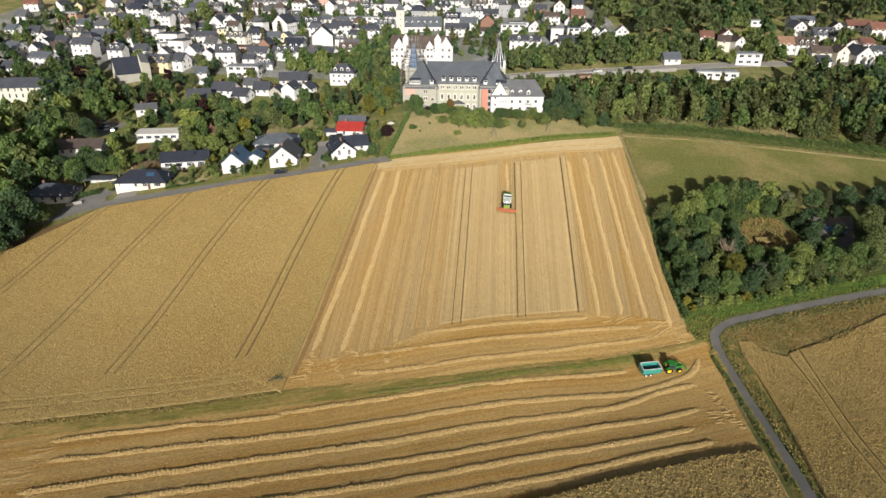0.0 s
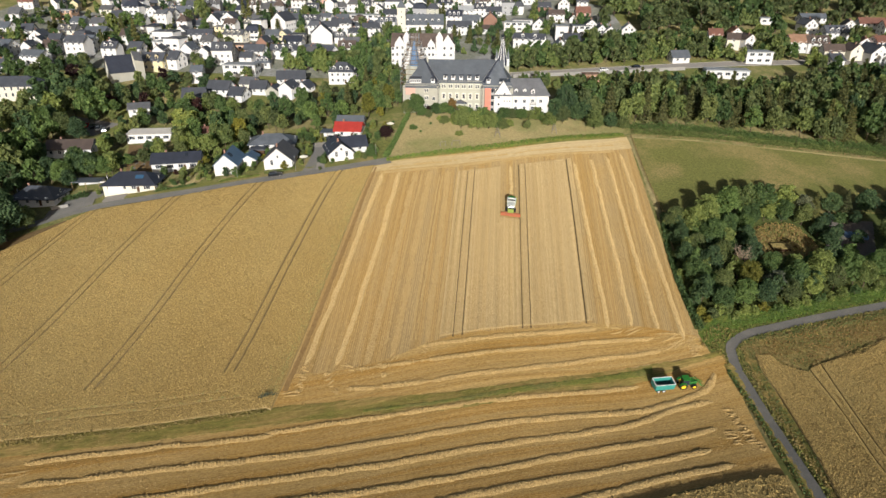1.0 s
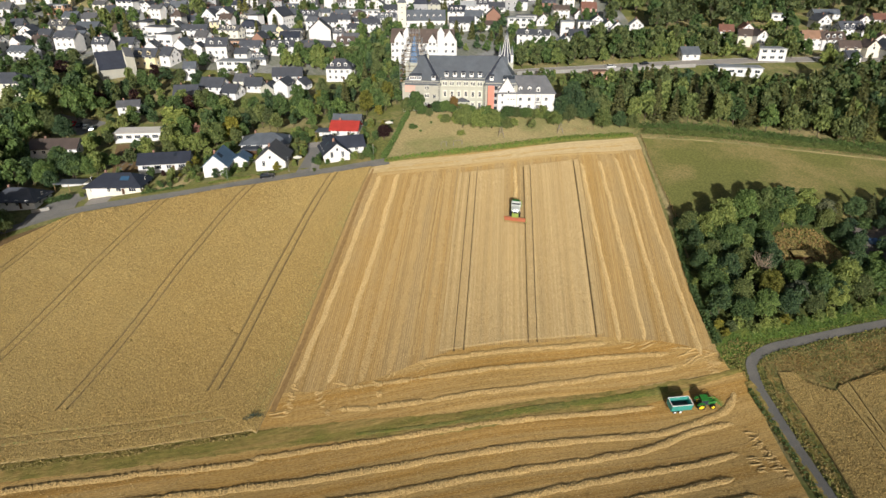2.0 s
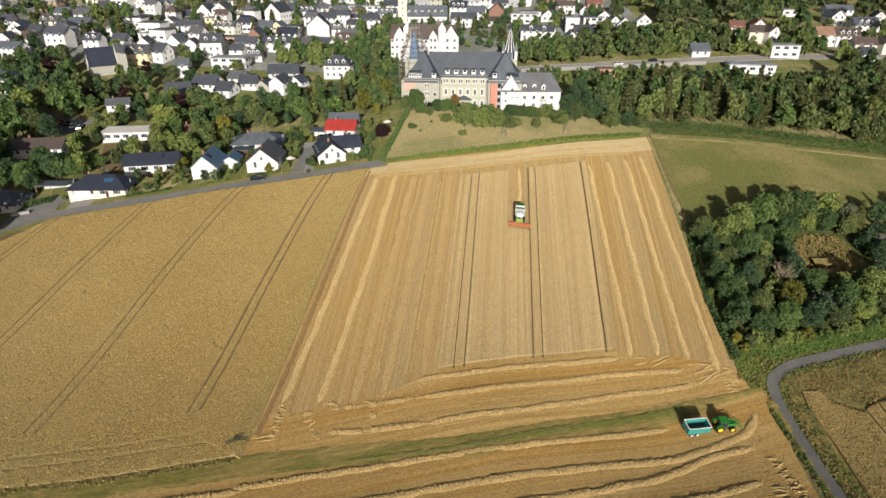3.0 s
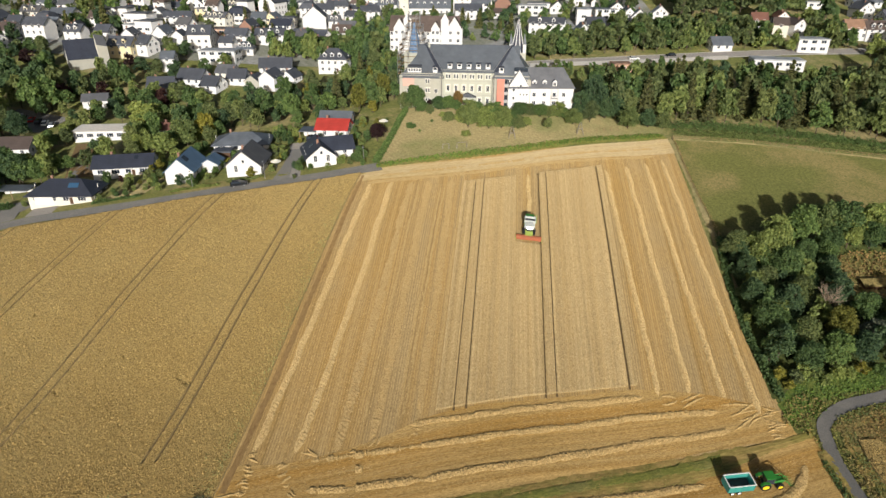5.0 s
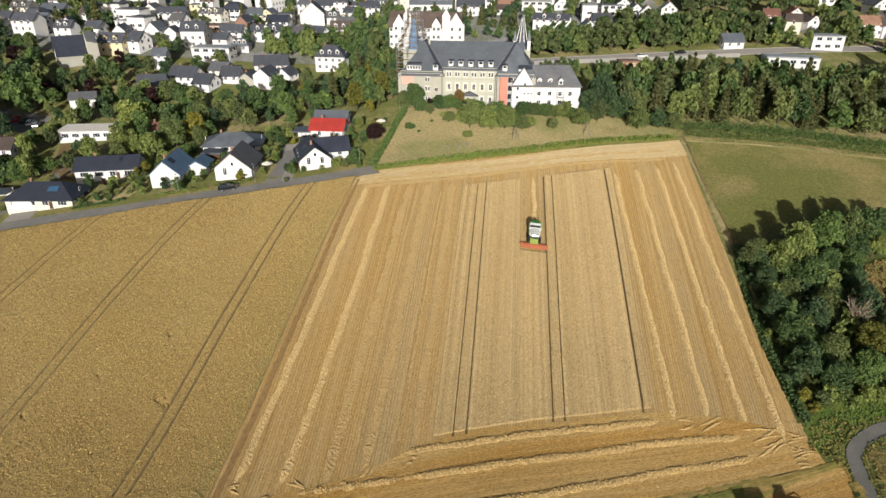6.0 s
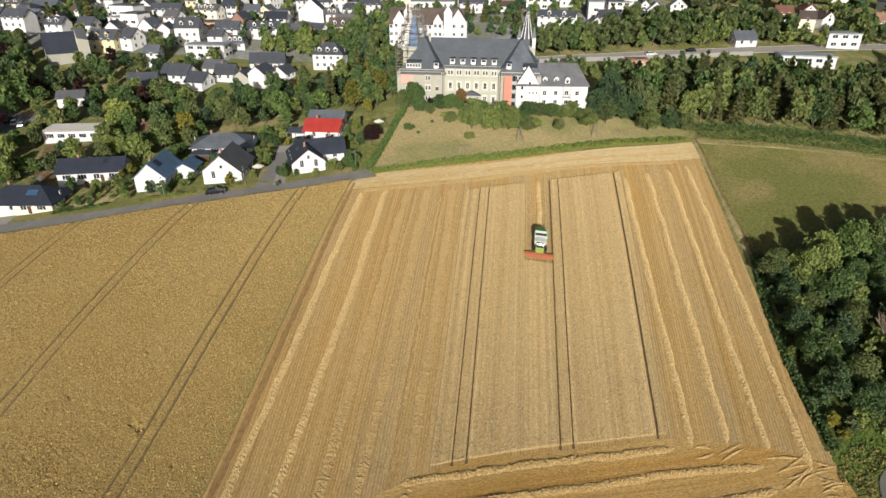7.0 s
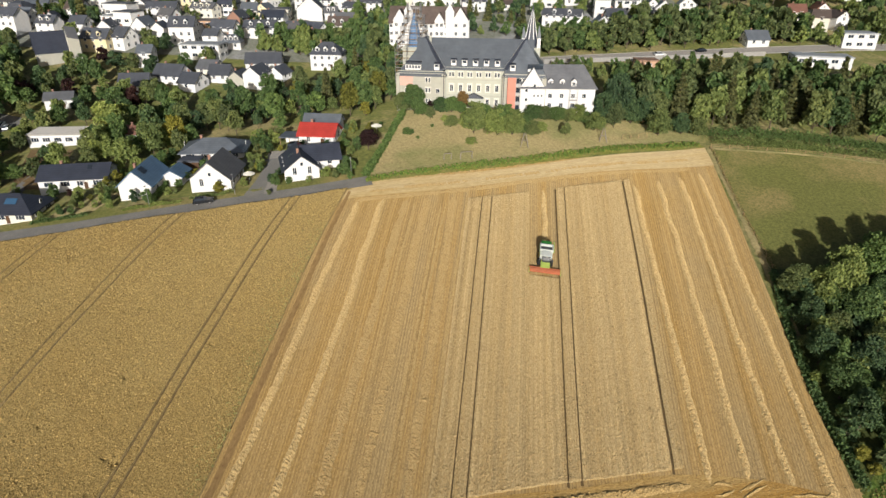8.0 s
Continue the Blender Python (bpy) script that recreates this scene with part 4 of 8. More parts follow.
for line in ([(-58, 96.8), (-18.5, 107.8), (19, 119.6), (44.8, 129.6), (52.5, 134.6), (54.6, 138.4)],
             [(-86, 81.4), (-70, 86.3), (-40, 95.9), (-6, 105.6), (32, 120.2), (44.5, 127.3), (52, 129.6)], [(-80, 77.4), (-64, 82.7), (-38, 90.6), (-5.7, 99.4), (31, 113.8), (50.6, 121.2)],
             [(-60, 78.5), (-35.7, 85.7), (-16, 91.2), (17.6, 102.9), (47.5, 114.7)], [(-22, 83), (-5, 88.7), (17, 96.8), (42, 107.6), (51, 110.4)]):
    swath(line, 1.8, 0.37, 0.12, shag=0.24, mat="long_straw")


def litter(x, y, rx, ry, turn, high=0.3):
    """Crumpled folds of straw lying across where the rows turn: short arcs one behind the other."""
    vs, fs = [], []
    c, s = math.cos(radians(turn)), math.sin(radians(turn))
    u = np.linspace(-1, 1, 7)
    for k in range(max(2, int(ry * 3.0))):
        v0 = -ry + 2 * ry * (k + 0.5) / max(2, int(ry * 3.0)) + np.random.uniform(-0.3, 0.3)
        half, bow, skew = rx * np.random.uniform(0.45, 0.95), np.random.uniform(-0.5, 0.5), np.random.uniform(-0.35, 0.35)
        off = np.random.uniform(-0.3, 0.3) * rx
        t = np.linspace(-1, 1, 14)
        lx, ly = off + half * t, v0 + bow * (1 - t * t) + skew * half * t
        wide = 0.27 * (1 - 0.85 * np.abs(t) ** 3) * np.random.uniform(0.7, 1.2, 14)
        qx = lx[:, None] + np.random.uniform(-0.06, 0.06, (14, 7))
        qy = ly[:, None] + wide[:, None] * u[None] + np.random.uniform(-0.05, 0.05, (14, 7))
        px, py = x + qx * c - qy * s, y + qx * s + qy * c
        z = ground(px, py) + 0.04 + (1 - u[None] ** 2) * high * np.sqrt(1 - 0.9 * np.abs(t[:, None])) * np.random.uniform(0.7, 1.2, (14, 7))
        i = len(vs) * 98 + np.arange(98).reshape(14, 7)
        vs.append(np.stack([px, py, z], -1).reshape(-1, 3))
        fs.append(np.stack([i[:-1, :-1], i[:-1, 1:], i[1:, 1:], i[1:, :-1]], -1).reshape(-1, 4))
    tagged(new("straw_heap", mesh_of("straw_heap", np.concatenate(vs), np.concatenate(fs), "long_straw")), "crumpled folds of straw where the rows turn", "straw", "straw heaps", "stuff")


for x, y, rx, ry, a in [(55.6, 122, 1.4, 5.5, 12), (53.2, 118.4, 1.6, 2.2, 0), (57.4, 118, 1.0, 3.4, 14), (47, 148.2, 4.2, 2.2, 22), (51.8, 146.6, 2.2, 3.6, 5), (37.6, 149.9, 3.4, 0.9, 18), (32.4, 149.0, 2.6, 0.7, 15),
                        (-41.4, 122.8, 1.2, 4.2, 5), (-42.4, 118.6, 2.6, 0.8, 10), (-35.4, 123.6, 1.3, 2.2, 30), (-31.5, 127.4, 2.6, 0.8, -30), (-21.5, 131.2, 1.4, 1.2, 70), (-24.5, 128.6, 1.2, 0.8, 20), (-33, 120, 1.6, 0.9, -40),
                        (-88.5, 85, 4.5, 2.0, 20), (-88.5, 90.5, 3.6, 1.6, 30), (-84, 80, 3.0, 1.4, 15), (-14.5, 134.2, 1.0, 1.6, 0)]:
    litter(x, y, rx, ry, a, 0.14 if x < -80 else 0.28)


# ---- trees ----
def crown_points(n, radius, height, base, lobes, spread=0.62, seed=1):
    """Leaf places on a crown of several rounded lobes, denser outside, with gaps."""
    rng = np.random.RandomState(seed)
    cs, rs = [], []
    for k in range(lobes):
        w = rng.uniform(0, 2 * np.pi)
        t = (k + 0.5) / lobes
        ring = radius * spread * np.sqrt(np.sin(np.pi * min(0.97, 0.12 + 0.85 * t))) * rng.uniform(0.55, 1.1)
        cs.append((ring * np.cos(w), ring * np.sin(w), base + height * (0.15 + 0.72 * t)))
        rs.append(radius * rng.uniform(0.22, 0.50) * (1.15 - 0.5 * t))
    cs, rs = np.array(cs), np.array(rs)
    pick = rng.choice(lobes, n, p=rs ** 2 / (rs ** 2).sum())
    d = rng.normal(0, 1, (n, 3))
    d /= np.linalg.norm(d, axis=1)[:, None]
    d[:, 2] = np.where(d[:, 2] < -0.35, -d[:, 2], d[:, 2])
    r = rs[pick] * rng.uniform(0.5, 1.2, n) ** 0.75
    return cs[pick] + d * r[:, None] * np.array([1, 1, 0.85]), d, cs


def broad_tree(radius, height, trunk, n, size, mat, seed, lobes=16):
    rng = np.random.RandomState(seed)
    np.random.seed(seed)
    c, d, lobe = crown_points(n, radius, height - trunk, trunk, lobes, seed=seed)
    v, f = leaves(c, d, size, mat)
    crown = mesh_of("crown", v, f, mat)
    tv, tf = [], []
    top = (rng.uniform(-0.3, 0.3), rng.uniform(-0.3, 0.3), trunk + (height - trunk) * 0.55)
    rod(tv, tf, (0, 0, -1.0), (0.05, 0.05, trunk), 0.045 * height * 0.5, 0.03 * height * 0.5, 8)
    rod(tv, tf, (0.05, 0.05, trunk), top, 0.03 * height * 0.5, 0.05, 7)
    for q in lobe[:: max(1, lobes // 7)]:
        rod(tv, tf, (0.05, 0.05, trunk * rng.uniform(0.8, 1.2)), tuple(q), 0.016 * height * 0.5, 0.03, 5)
    return mesh_of("trunk", tv, tf, "bark"), crown


def spruce_tree(radius, height, n, size, mat, seed):
    np.random.seed(seed)
    rng = np.random.RandomState(seed)
    t = rng.uniform(0, 1, n) ** 1.35
    tier = np.round(t * height * 0.9) / (height * 0.9)
    w = rng.uniform(0, 2 * np.pi, n)
    lump = 1 + 0.22 * np.sin(5 * w + 7 * tier) * rng.uniform(0, 1, n)
    r = radius * (1 - 0.93 * (0.75 * tier + 0.25 * t)) * rng.uniform(0.35, 1.0, n) ** 0.5 * lump
    c = np.stack([r * np.cos(w), r * np.sin(w), 0.6 + tier * (height - 0.8) - r * 0.35 + rng.uniform(-0.25, 0.25, n)], 1)
    d = np.stack([np.cos(w) * 0.6, np.sin(w) * 0.6, np.full(n, 0.9)], 1)
    v, f = leaves(c, d, size, mat, 0.35)
    tv, tf = [], []
    rod(tv, tf, (0, 0, -1), (0, 0, height * 0.96), 0.022 * height, 0.03, 7)
    return mesh_of("trunk", tv, tf, "bark"), mesh_of("crown", v, f, mat)


KINDS = {}
for key, mat, seed in (("oak", "leaf_oak", 3), ("oak2", "leaf_oak", 5), ("lime", "leaf_lime", 7), ("dark", "leaf_dark", 11), ("olive", "leaf_olive", 13), ("olive2", "leaf_olive", 15),
                       ("copper", "leaf_copper", 17), ("gold", "leaf_gold", 19), ("silver", "leaf_silver", 21), ("rust", "leaf_rust", 23)):
    KINDS[key, "near"] = broad_tree(3.6, 9.0, 1.2, 4300, 0.20, mat, seed, 38)
    KINDS[key, "mid"] = broad_tree(3.6, 9.0, 1.2, 1050, 0.38, mat, seed + 40, 28)
    KINDS[key, "back"] = broad_tree(3.6, 9.0, 1.2, 500, 0.53, mat, seed + 60, 20)
    KINDS[key, "low"] = broad_tree(3.6, 9.0, 1.2, 520, 0.46, mat, seed + 70, 18)
    KINDS[key, "far"] = broad_tree(3.6, 9.0, 1.0, 210, 0.78, mat, seed + 80, 12)
for key, seed in (("spruce", 31), ("spruce2", 33)):
    KINDS[key, "near"] = spruce_tree(2.9, 10.0, 2600, 0.26, "leaf_spruce", seed)
    KINDS[key, "mid"] = spruce_tree(2.9, 10.0, 1100, 0.36, "leaf_spruce", seed)
    KINDS[key, "back"] = spruce_tree(2.9, 10.0, 700, 0.44, "leaf_spruce", seed)
    KINDS[key, "far"] = spruce_tree(2.9, 10.0, 240, 0.75, "leaf_spruce", seed)
np.random.seed(4)
LABELS = dict(oak="broad green deciduous tree with a full crown", oak2="broad green deciduous tree with a full crown", lime="light green deciduous tree with a rounded crown", dark="dark green dense deciduous tree",
              olive="olive green deciduous tree fading in late summer", olive2="olive green deciduous tree fading in late summer", copper="dark copper-leaved tree among green ones", gold="yellow-green tree with golden leaves",
              silver="pale silvery-leaved tree at the wood's edge", rust="tree with browning rusty leaves", spruce="dark green spruce with drooping tiers", spruce2="dark green spruce with drooping tiers")
TREE_RNG = random.Random(12)


def tree(x, y, kind="oak", size=1.0, tall=1.0, detail="mid", group="trees", sink=0.0, name="tree", label=""):
    trunk, crown = KINDS[kind, detail]
    root = new(name)
    root.matrix_basis = pose(x, y, gz(x, y) - sink, TREE_RNG.uniform(-3, 3), TREE_RNG.uniform(-3, 3), TREE_RNG.uniform(0, 360)) @ Matrix.Diagonal((size, size, size * tall, 1))
    tagged(root, label or LABELS[kind], "spruce" if kind.startswith("spruce") else "tree", group)
    piece("trunk", trunk, root)
    piece("crown", crown, root)
    return root


def bush(x, y, kind="lime", size=0.35, tall=0.9, label="rounded green garden shrub", detail="low"):
    root = tree(x, y, kind, size, tall, detail, "shrubs", 0.9 * size, "shrub", label)
    root["category"] = "shrub"
    return root


def inside(x, y, poly):
    hit = False
    for (x0, y0), (x1, y1) in zip(poly, poly[1:] + poly[:1]):
        if (y0 > y) != (y1 > y) and x < (x1 - x0) * (y - y0) / (y1 - y0) + x0:
            hit = not hit
    return hit


BLOCKED = [(-157, 221, 5), (-150, 224, 4), (-134, 238, 8), (-134, 229, 7), (-166, 250, 8), (-160, 243, 7), (-128, 236, 6)]   # x, y, reach: where trees may not stand


def wood(poly, gap, kinds, sizes, detail, group, seed, tall=(0.9, 1.25), clear=1.0, tries=4000, most=400, keep=0):
    """Trees of mixed kinds spread over an area at a least distance from each other and from houses. The first along the front stand
    singly; the rest is one mass of trees."""
    rng = random.Random(seed)
    xs, ys = [p[0] for p in poly], [p[1] for p in poly]
    done = []
    for _ in range(tries):
        x, y = rng.uniform(min(xs), max(xs)), rng.uniform(min(ys), max(ys))
        if not inside(x, y, poly):
            continue
        s = rng.uniform(*sizes)
        if any((x - q[0]) ** 2 + (y - q[1]) ** 2 < (gap * s) ** 2 for q in done):
            continue
        if any((x - a) ** 2 + (y - b) ** 2 < (r + clear * 2.4 * s) ** 2 for a, b, r in BLOCKED):
            continue
        done.append((x, y, rng.choice(kinds), s, rng.uniform(*tall), rng.uniform(0, 360)))
        if len(done) >= most:
            break
    done.sort(key=lambda q: q[1])
    for x, y, k, s, tl, _ in done[:keep]:
        tree(x, y, k, s, tl, detail, group)
    vs, fs, mi, mats, n = [], [], [], [], 0
    for x, y, k, s, tl, w in done[keep:]:
        m = np.array(pose(x, y, gz(x, y), 0, 0, w) @ Matrix.Diagonal((s, s, s * tl, 1)))
        for me in KINDS[k, "back" if detail == "mid" else detail]:
            mat = me.materials[0].name
            if mat not in mats:
                mats.append(mat)
            co = np.empty(3 * len(me.vertices))
            me.vertices.foreach_get("co", co)
            vs.append(co.reshape(-1, 3) @ m[:3, :3].T + m[:3, 3])
            fs += [tuple(i + n for i in p.vertices) for p in me.polygons]
            mi += [mats.index(mat)] * len(me.polygons)
            n += len(me.vertices)
    if vs:
        tagged(new("woodland", mesh_of("woodland", np.concatenate(vs), fs, mats, mi)), "mass of " + group + " in mixed greens", "woodland", kind="stuff")


def hedge(line, width, height, mat, label, density=26, size=0.2):
    p = np.asarray(line, float)
    length = np.hypot(*np.diff(p, axis=0).T).sum()
    n = int(length * density * (width + height))
    c = along(line, 400)[np.random.randint(0, 400, n)]
    u, h = np.random.uniform(-1, 1, n), np.random.uniform(0, 1, n) ** 0.6
    lump = 1 + 0.25 * np.sin(c[:, 0] * 1.3) + 0.2 * np.sin(c[:, 1] * 1.9)
    x, y = c[:, 0] + u * width / 2 + np.random.uniform(-0.2, 0.2, n), c[:, 1] + np.random.uniform(-0.5, 0.5, n) * width
    z = ground(x, y) + h * height * lump * (1 - 0.35 * u ** 2)
    v, f = leaves(np.stack([x, y, z], 1), np.tile([0, -0.3, 0.8], (n, 1)), size, mat)
    return tagged(new("hedge", mesh_of("hedge", v, f, mat)), label, "hedge")


# tall trees at the end of the street
for x, y, k, s in [(-141.6, 167.0, "dark", 1.75), (-140.4, 160.2, "dark", 1.35), (-146.8, 176.0, "dark", 1.2), (-138.4, 172.2, "olive", 0.95), (-141.0, 154.6, "dark", 1.2), (-145.6, 158.8, "olive", 1.5), (-146.5, 171, "dark", 1.2), (-150.5, 163.5, "oak", 1.3), (-149, 155, "dark", 1.2), (-156, 169, "oak2", 1.35), (-158, 159, "dark", 1.3), (-154, 149, "oak", 1.2), (-163, 165, "oak", 1.4), (-152.6, 181, "dark", 1.15), (-142.6, 200.4, "dark", 0.8), (-147.5, 204, "oak", 1.0), (-140.5, 209, "dark", 1.1), (-134.6, 210, "oak2", 0.9), (-152.5, 206, "dark", 1.1), (-146, 212, "oak", 1.2), (-170.5, 243, "olive", 1.4), (-178, 246.5, "dark", 1.5), (-163.6, 241.4, "dark", 1.2), (-186, 247, "olive", 1.5), (-160, 178, "oak2", 1.3)]:
    tree(x, y, k, s, 1.0, "near", "trees at the street's end")
# wood beside the lane, around a clearing
for x, y, k, s, tl in [(54.6, 191, "olive", 0.85, 1.0), (55.5, 183.5, "dark", 0.75, 1.0), (60, 189, "lime", 1.05, 1.05), (65.5, 193.5, "lime", 1.1, 1.05), (59, 180, "olive2", 0.8, 1.0), (64.5, 184.5, "oak2", 1.0, 1.0),
                       (72, 197, "oak", 1.15, 1.1), (78, 200, "lime", 1.1, 1.05), (84, 201.5, "oak2", 1.15, 1.0), (90.5, 202, "lime", 1.1, 1.0), (96, 200.5, "silver", 0.85, 1.0), (100.5, 202, "spruce", 0.8, 0.95),
                       (105.5, 203, "dark", 0.8, 1.0), (111, 204, "spruce2", 0.75, 1.0), (117, 204, "dark", 0.9, 1.0), (124, 203, "dark", 1.0, 1.0), (131, 204, "oak", 1.0, 1.0), (140, 205, "dark", 1.1, 1.0),
                       (55.2, 175.5, "dark", 0.8, 1.0), (56.4, 168.5, "oak2", 0.85, 1.0), (57, 162, "dark", 0.85, 1.0), (61.5, 172.8, "dark", 0.95, 1.0), (62.5, 165.4, "olive", 0.85, 1.0), (66, 177.5, "olive2", 0.85, 1.0),
                       (61.5, 159.2, "oak", 0.8, 1.0), (67.5, 161, "oak2", 0.9, 1.0), (70.5, 168, "gold", 0.85, 1.1), (73.5, 162.5, "dark", 0.8, 1.0), (77.2, 166.5, "silver", 0.8, 1.0), (80, 163.8, "olive", 0.75, 1.0),
                       (83.2, 169, "oak", 0.95, 1.0), (86.8, 166.4, "lime", 0.75, 1.0), (90.2, 171.5, "lime", 1.0, 1.15), (94, 169.6, "olive2", 0.8, 1.0), (98.5, 173.5, "oak2", 0.95, 1.0), (102.5, 171, "lime", 0.85, 1.0),
                       (107, 175, "oak", 0.9, 1.0), (112, 178, "olive", 1.1, 1.2), (111, 173, "olive2", 0.8, 0.9), (118, 179.5, "dark", 1.0, 1.0), (125, 182, "oak", 1.1, 1.0), (117, 189, "olive", 1.05, 1.2), (126, 192, "dark", 1.1, 1.0),
                       (100, 187.5, "dark", 0.8, 0.85), (135, 186, "dark", 1.2, 1.0), (136, 196, "oak", 1.1, 1.0), (145, 190, "dark", 1.2, 1.0), (71.5, 191.5, "oak", 0.8, 0.9)]:
    tree(x, y, k, s * 1.1, tl, "near", "trees of the wood by the lane")
for x, y, k, s in [(55.4, 157, "gold", 0.45), (58.2, 156, "olive", 0.5), (54.5, 160.6, "dark", 0.5), (56.6, 154.6, "gold", 0.36), (60.2, 158, "lime", 0.5), (63, 158.4, "lime", 0.46), (67.2, 158.2, "lime", 0.5), (72.6, 160, "gold", 0.42), (81, 161.4, "lime", 0.5), (84.5, 163, "lime", 0.44), (88.5, 164.2, "oak", 0.5), (95, 166.4, "lime", 0.5), (53.8, 186.5, "dark", 0.4), (53.6, 179, "olive", 0.4), (53.2, 171.5, "lime", 0.35), (70, 158.6, "lime", 0.4), (76.5, 160.2, "oak", 0.4),
                   (91.5, 165.2, "lime", 0.4), (99, 168, "oak", 0.42), (105.5, 169.6, "lime", 0.45), (64.5, 156.6, "lime", 0.38), (74, 181, "olive", 0.4), (97, 183, "dark", 0.5), (71, 184, "dark", 0.55), (70, 188.5, "oak", 0.6), (73.5, 192.5, "dark", 0.6), (77, 196.8, "oak2", 0.6), (81.5, 198.6, "dark", 0.62), (86, 199.4, "oak", 0.6), (90.5, 199.6, "dark", 0.6), (95, 198.4, "lime", 0.55), (98, 194, "dark", 0.6), (99.5, 190, "oak", 0.55), (103, 198, "dark", 0.62), (107.5, 199, "oak2", 0.6), (112, 199.6, "dark", 0.62), (76, 180, "oak", 0.5), (94.5, 180, "dark", 0.6), (66.5, 189.5, "olive", 0.6), (104, 193, "dark", 0.62), (109, 190, "dark", 0.65), (104, 184, "oak", 0.65), (98, 180.5, "dark", 0.6)]:
    bush(x, y, k, s, 0.9, "wild green shrub at the edge of the wood", "mid" if s > 0.5 else "low")


for x, y, k, s, tl in [(75.0, 186.5, "dark", 0.8, 1.0), (76.2, 191.5, "oak", 0.8, 1.0), (79.5, 196.6, "oak2", 0.85, 1.0), (84.5, 198.6, "lime", 0.85, 1.0), (90.0, 199.0, "oak", 0.85, 1.0), (95.4, 197.6, "olive", 0.85, 1.0), (98.6, 193.0, "dark", 0.75, 1.0),
                       (74.2, 178.6, "dark", 0.95, 1.05), (79.0, 175.2, "oak", 0.85, 0.95), (84.6, 174.6, "lime", 0.85, 0.95), (90.6, 175.6, "oak2", 0.85, 0.95), (96.0, 178.0, "dark", 0.9, 1.0)]:
    tree(x, y, k, s, tl, "near", "trees of the wood by the lane")
wood([(56, 158), (66, 160), (100, 170), (140, 182), (140, 184), (100, 176), (70, 178), (72, 190), (62, 196), (55, 194)], 3.4, ["oak", "dark", "oak2", "lime"], (0.5, 0.8), "mid", "young trees of the wood by the lane", 21, most=40, keep=0)


def dead_tree(x, y):
    v, f = [], []
    rng = random.Random(8)
    rod(v, f, (0, 0, -0.5), (0.1, 0, 5.0), 0.2, 0.12)
    for k in range(26):
        w, up = rng.uniform(0, 6.28), rng.uniform(3.2, 5.2)
        a = Vector((0.08, 0, up))
        b = a + Vector((math.cos(w) * rng.uniform(1.2, 2.9), math.sin(w) * rng.uniform(1.2, 2.9), rng.uniform(0.5, 2.2)))
        rod(v, f, a, b, 0.07, 0.04, 4)
        for _ in range(5):
            e = b + Vector((rng.uniform(-0.9, 0.9), rng.uniform(-0.9, 0.9), rng.uniform(0, 1.1)))
            rod(v, f, a.lerp(b, rng.uniform(0.5, 1)), e, 0.04, 0.02, 3)
    ob = tagged(new("dead_tree", mesh_of("dead_tree", v, f, "bare_twigs")), "bare bleached dead tree among green ones", "tree")
    ob.matrix_basis = pose(x, y, gz(x, y), 0, 0, 0) @ Matrix.Diagonal((1.0, 1.0, 1.4, 1))


dead_tree(69.2, 172.5)

# orchard below the abbey
for x, y, k, s, tl in [(-30.4, 252.6, "oak", 1.05, 1.05), (-34.0, 254.4, "olive", 0.85, 0.9), (-28.0, 251.6, "oak", 0.7, 0.7), (-23.2, 253.8, "oak", 0.82, 0.72), (-19.8, 254.0, "oak2", 0.86, 0.72), (-17.4, 253.6, "oak", 0.66, 0.7), (-25.3, 248.2, "olive", 0.46, 0.95),
                       (-26.0, 254.4, "copper", 0.42, 0.9), (-17.2, 256.2, "rust", 0.62, 1.15), (-19.0, 243.2, "olive", 0.62, 0.75), (-21.0, 246.2, "lime", 0.36, 0.7), (-12.4, 240.6, "lime", 1.12, 0.98), (-10.0, 243.4, "oak", 0.9, 1.0), (-14.4, 243.2, "lime", 0.75, 0.9), (-6.2, 240.6, "lime", 1.1, 0.86),
                       (-2.2, 241.2, "lime", 1.05, 0.88), (-4.2, 243.6, "oak2", 1.0, 0.95), (0.8, 243.0, "oak", 0.8, 0.8), (-12.6, 234.6, "lime", 0.5, 0.5), (2.8, 242.0, "olive", 0.78, 0.72), (5.4, 243.4, "lime", 0.55, 0.7), (3.4, 251.4, "oak2", 0.85, 0.7), (6.6, 252.2, "olive", 0.75, 0.7),
                       (10.0, 252.0, "oak", 0.85, 0.68), (12.8, 252.4, "olive2", 0.72, 0.7), (15.6, 253.4, "lime", 0.92, 0.72), (18.0, 252.4, "oak", 0.7, 0.75), (20.2, 249.4, "lime", 0.95, 0.72), (12.0, 243.4, "olive", 0.46, 0.95), (26.0, 253.0, "olive", 0.86, 1.05), (23.4, 255.4, "dark", 1.0, 1.1),
                       (38.0, 251.4, "lime", 1.12, 0.84), (44.6, 253.4, "dark", 0.9, 0.85), (49.0, 252.8, "olive", 0.8, 0.85), (31.2, 257.6, "dark", 1.0, 0.9), (35.0, 259, "dark", 1.1, 1.0), (27.6, 259.4, "dark", 1.25, 1.3)]:
    tree(x, y, k, s, tl, "near" if s > 0.6 else "mid", "orchard trees", 0.9 * s if s > 0.6 else 0.1)
for x, y, s in [(-30.4, 238.4, 0.42), (-29.2, 238.0, 0.36), (-24.0, 243.0, 0.2), (-27.0, 236.0, 0.18)]:
    bush(x, y, "oak", s, 0.6)


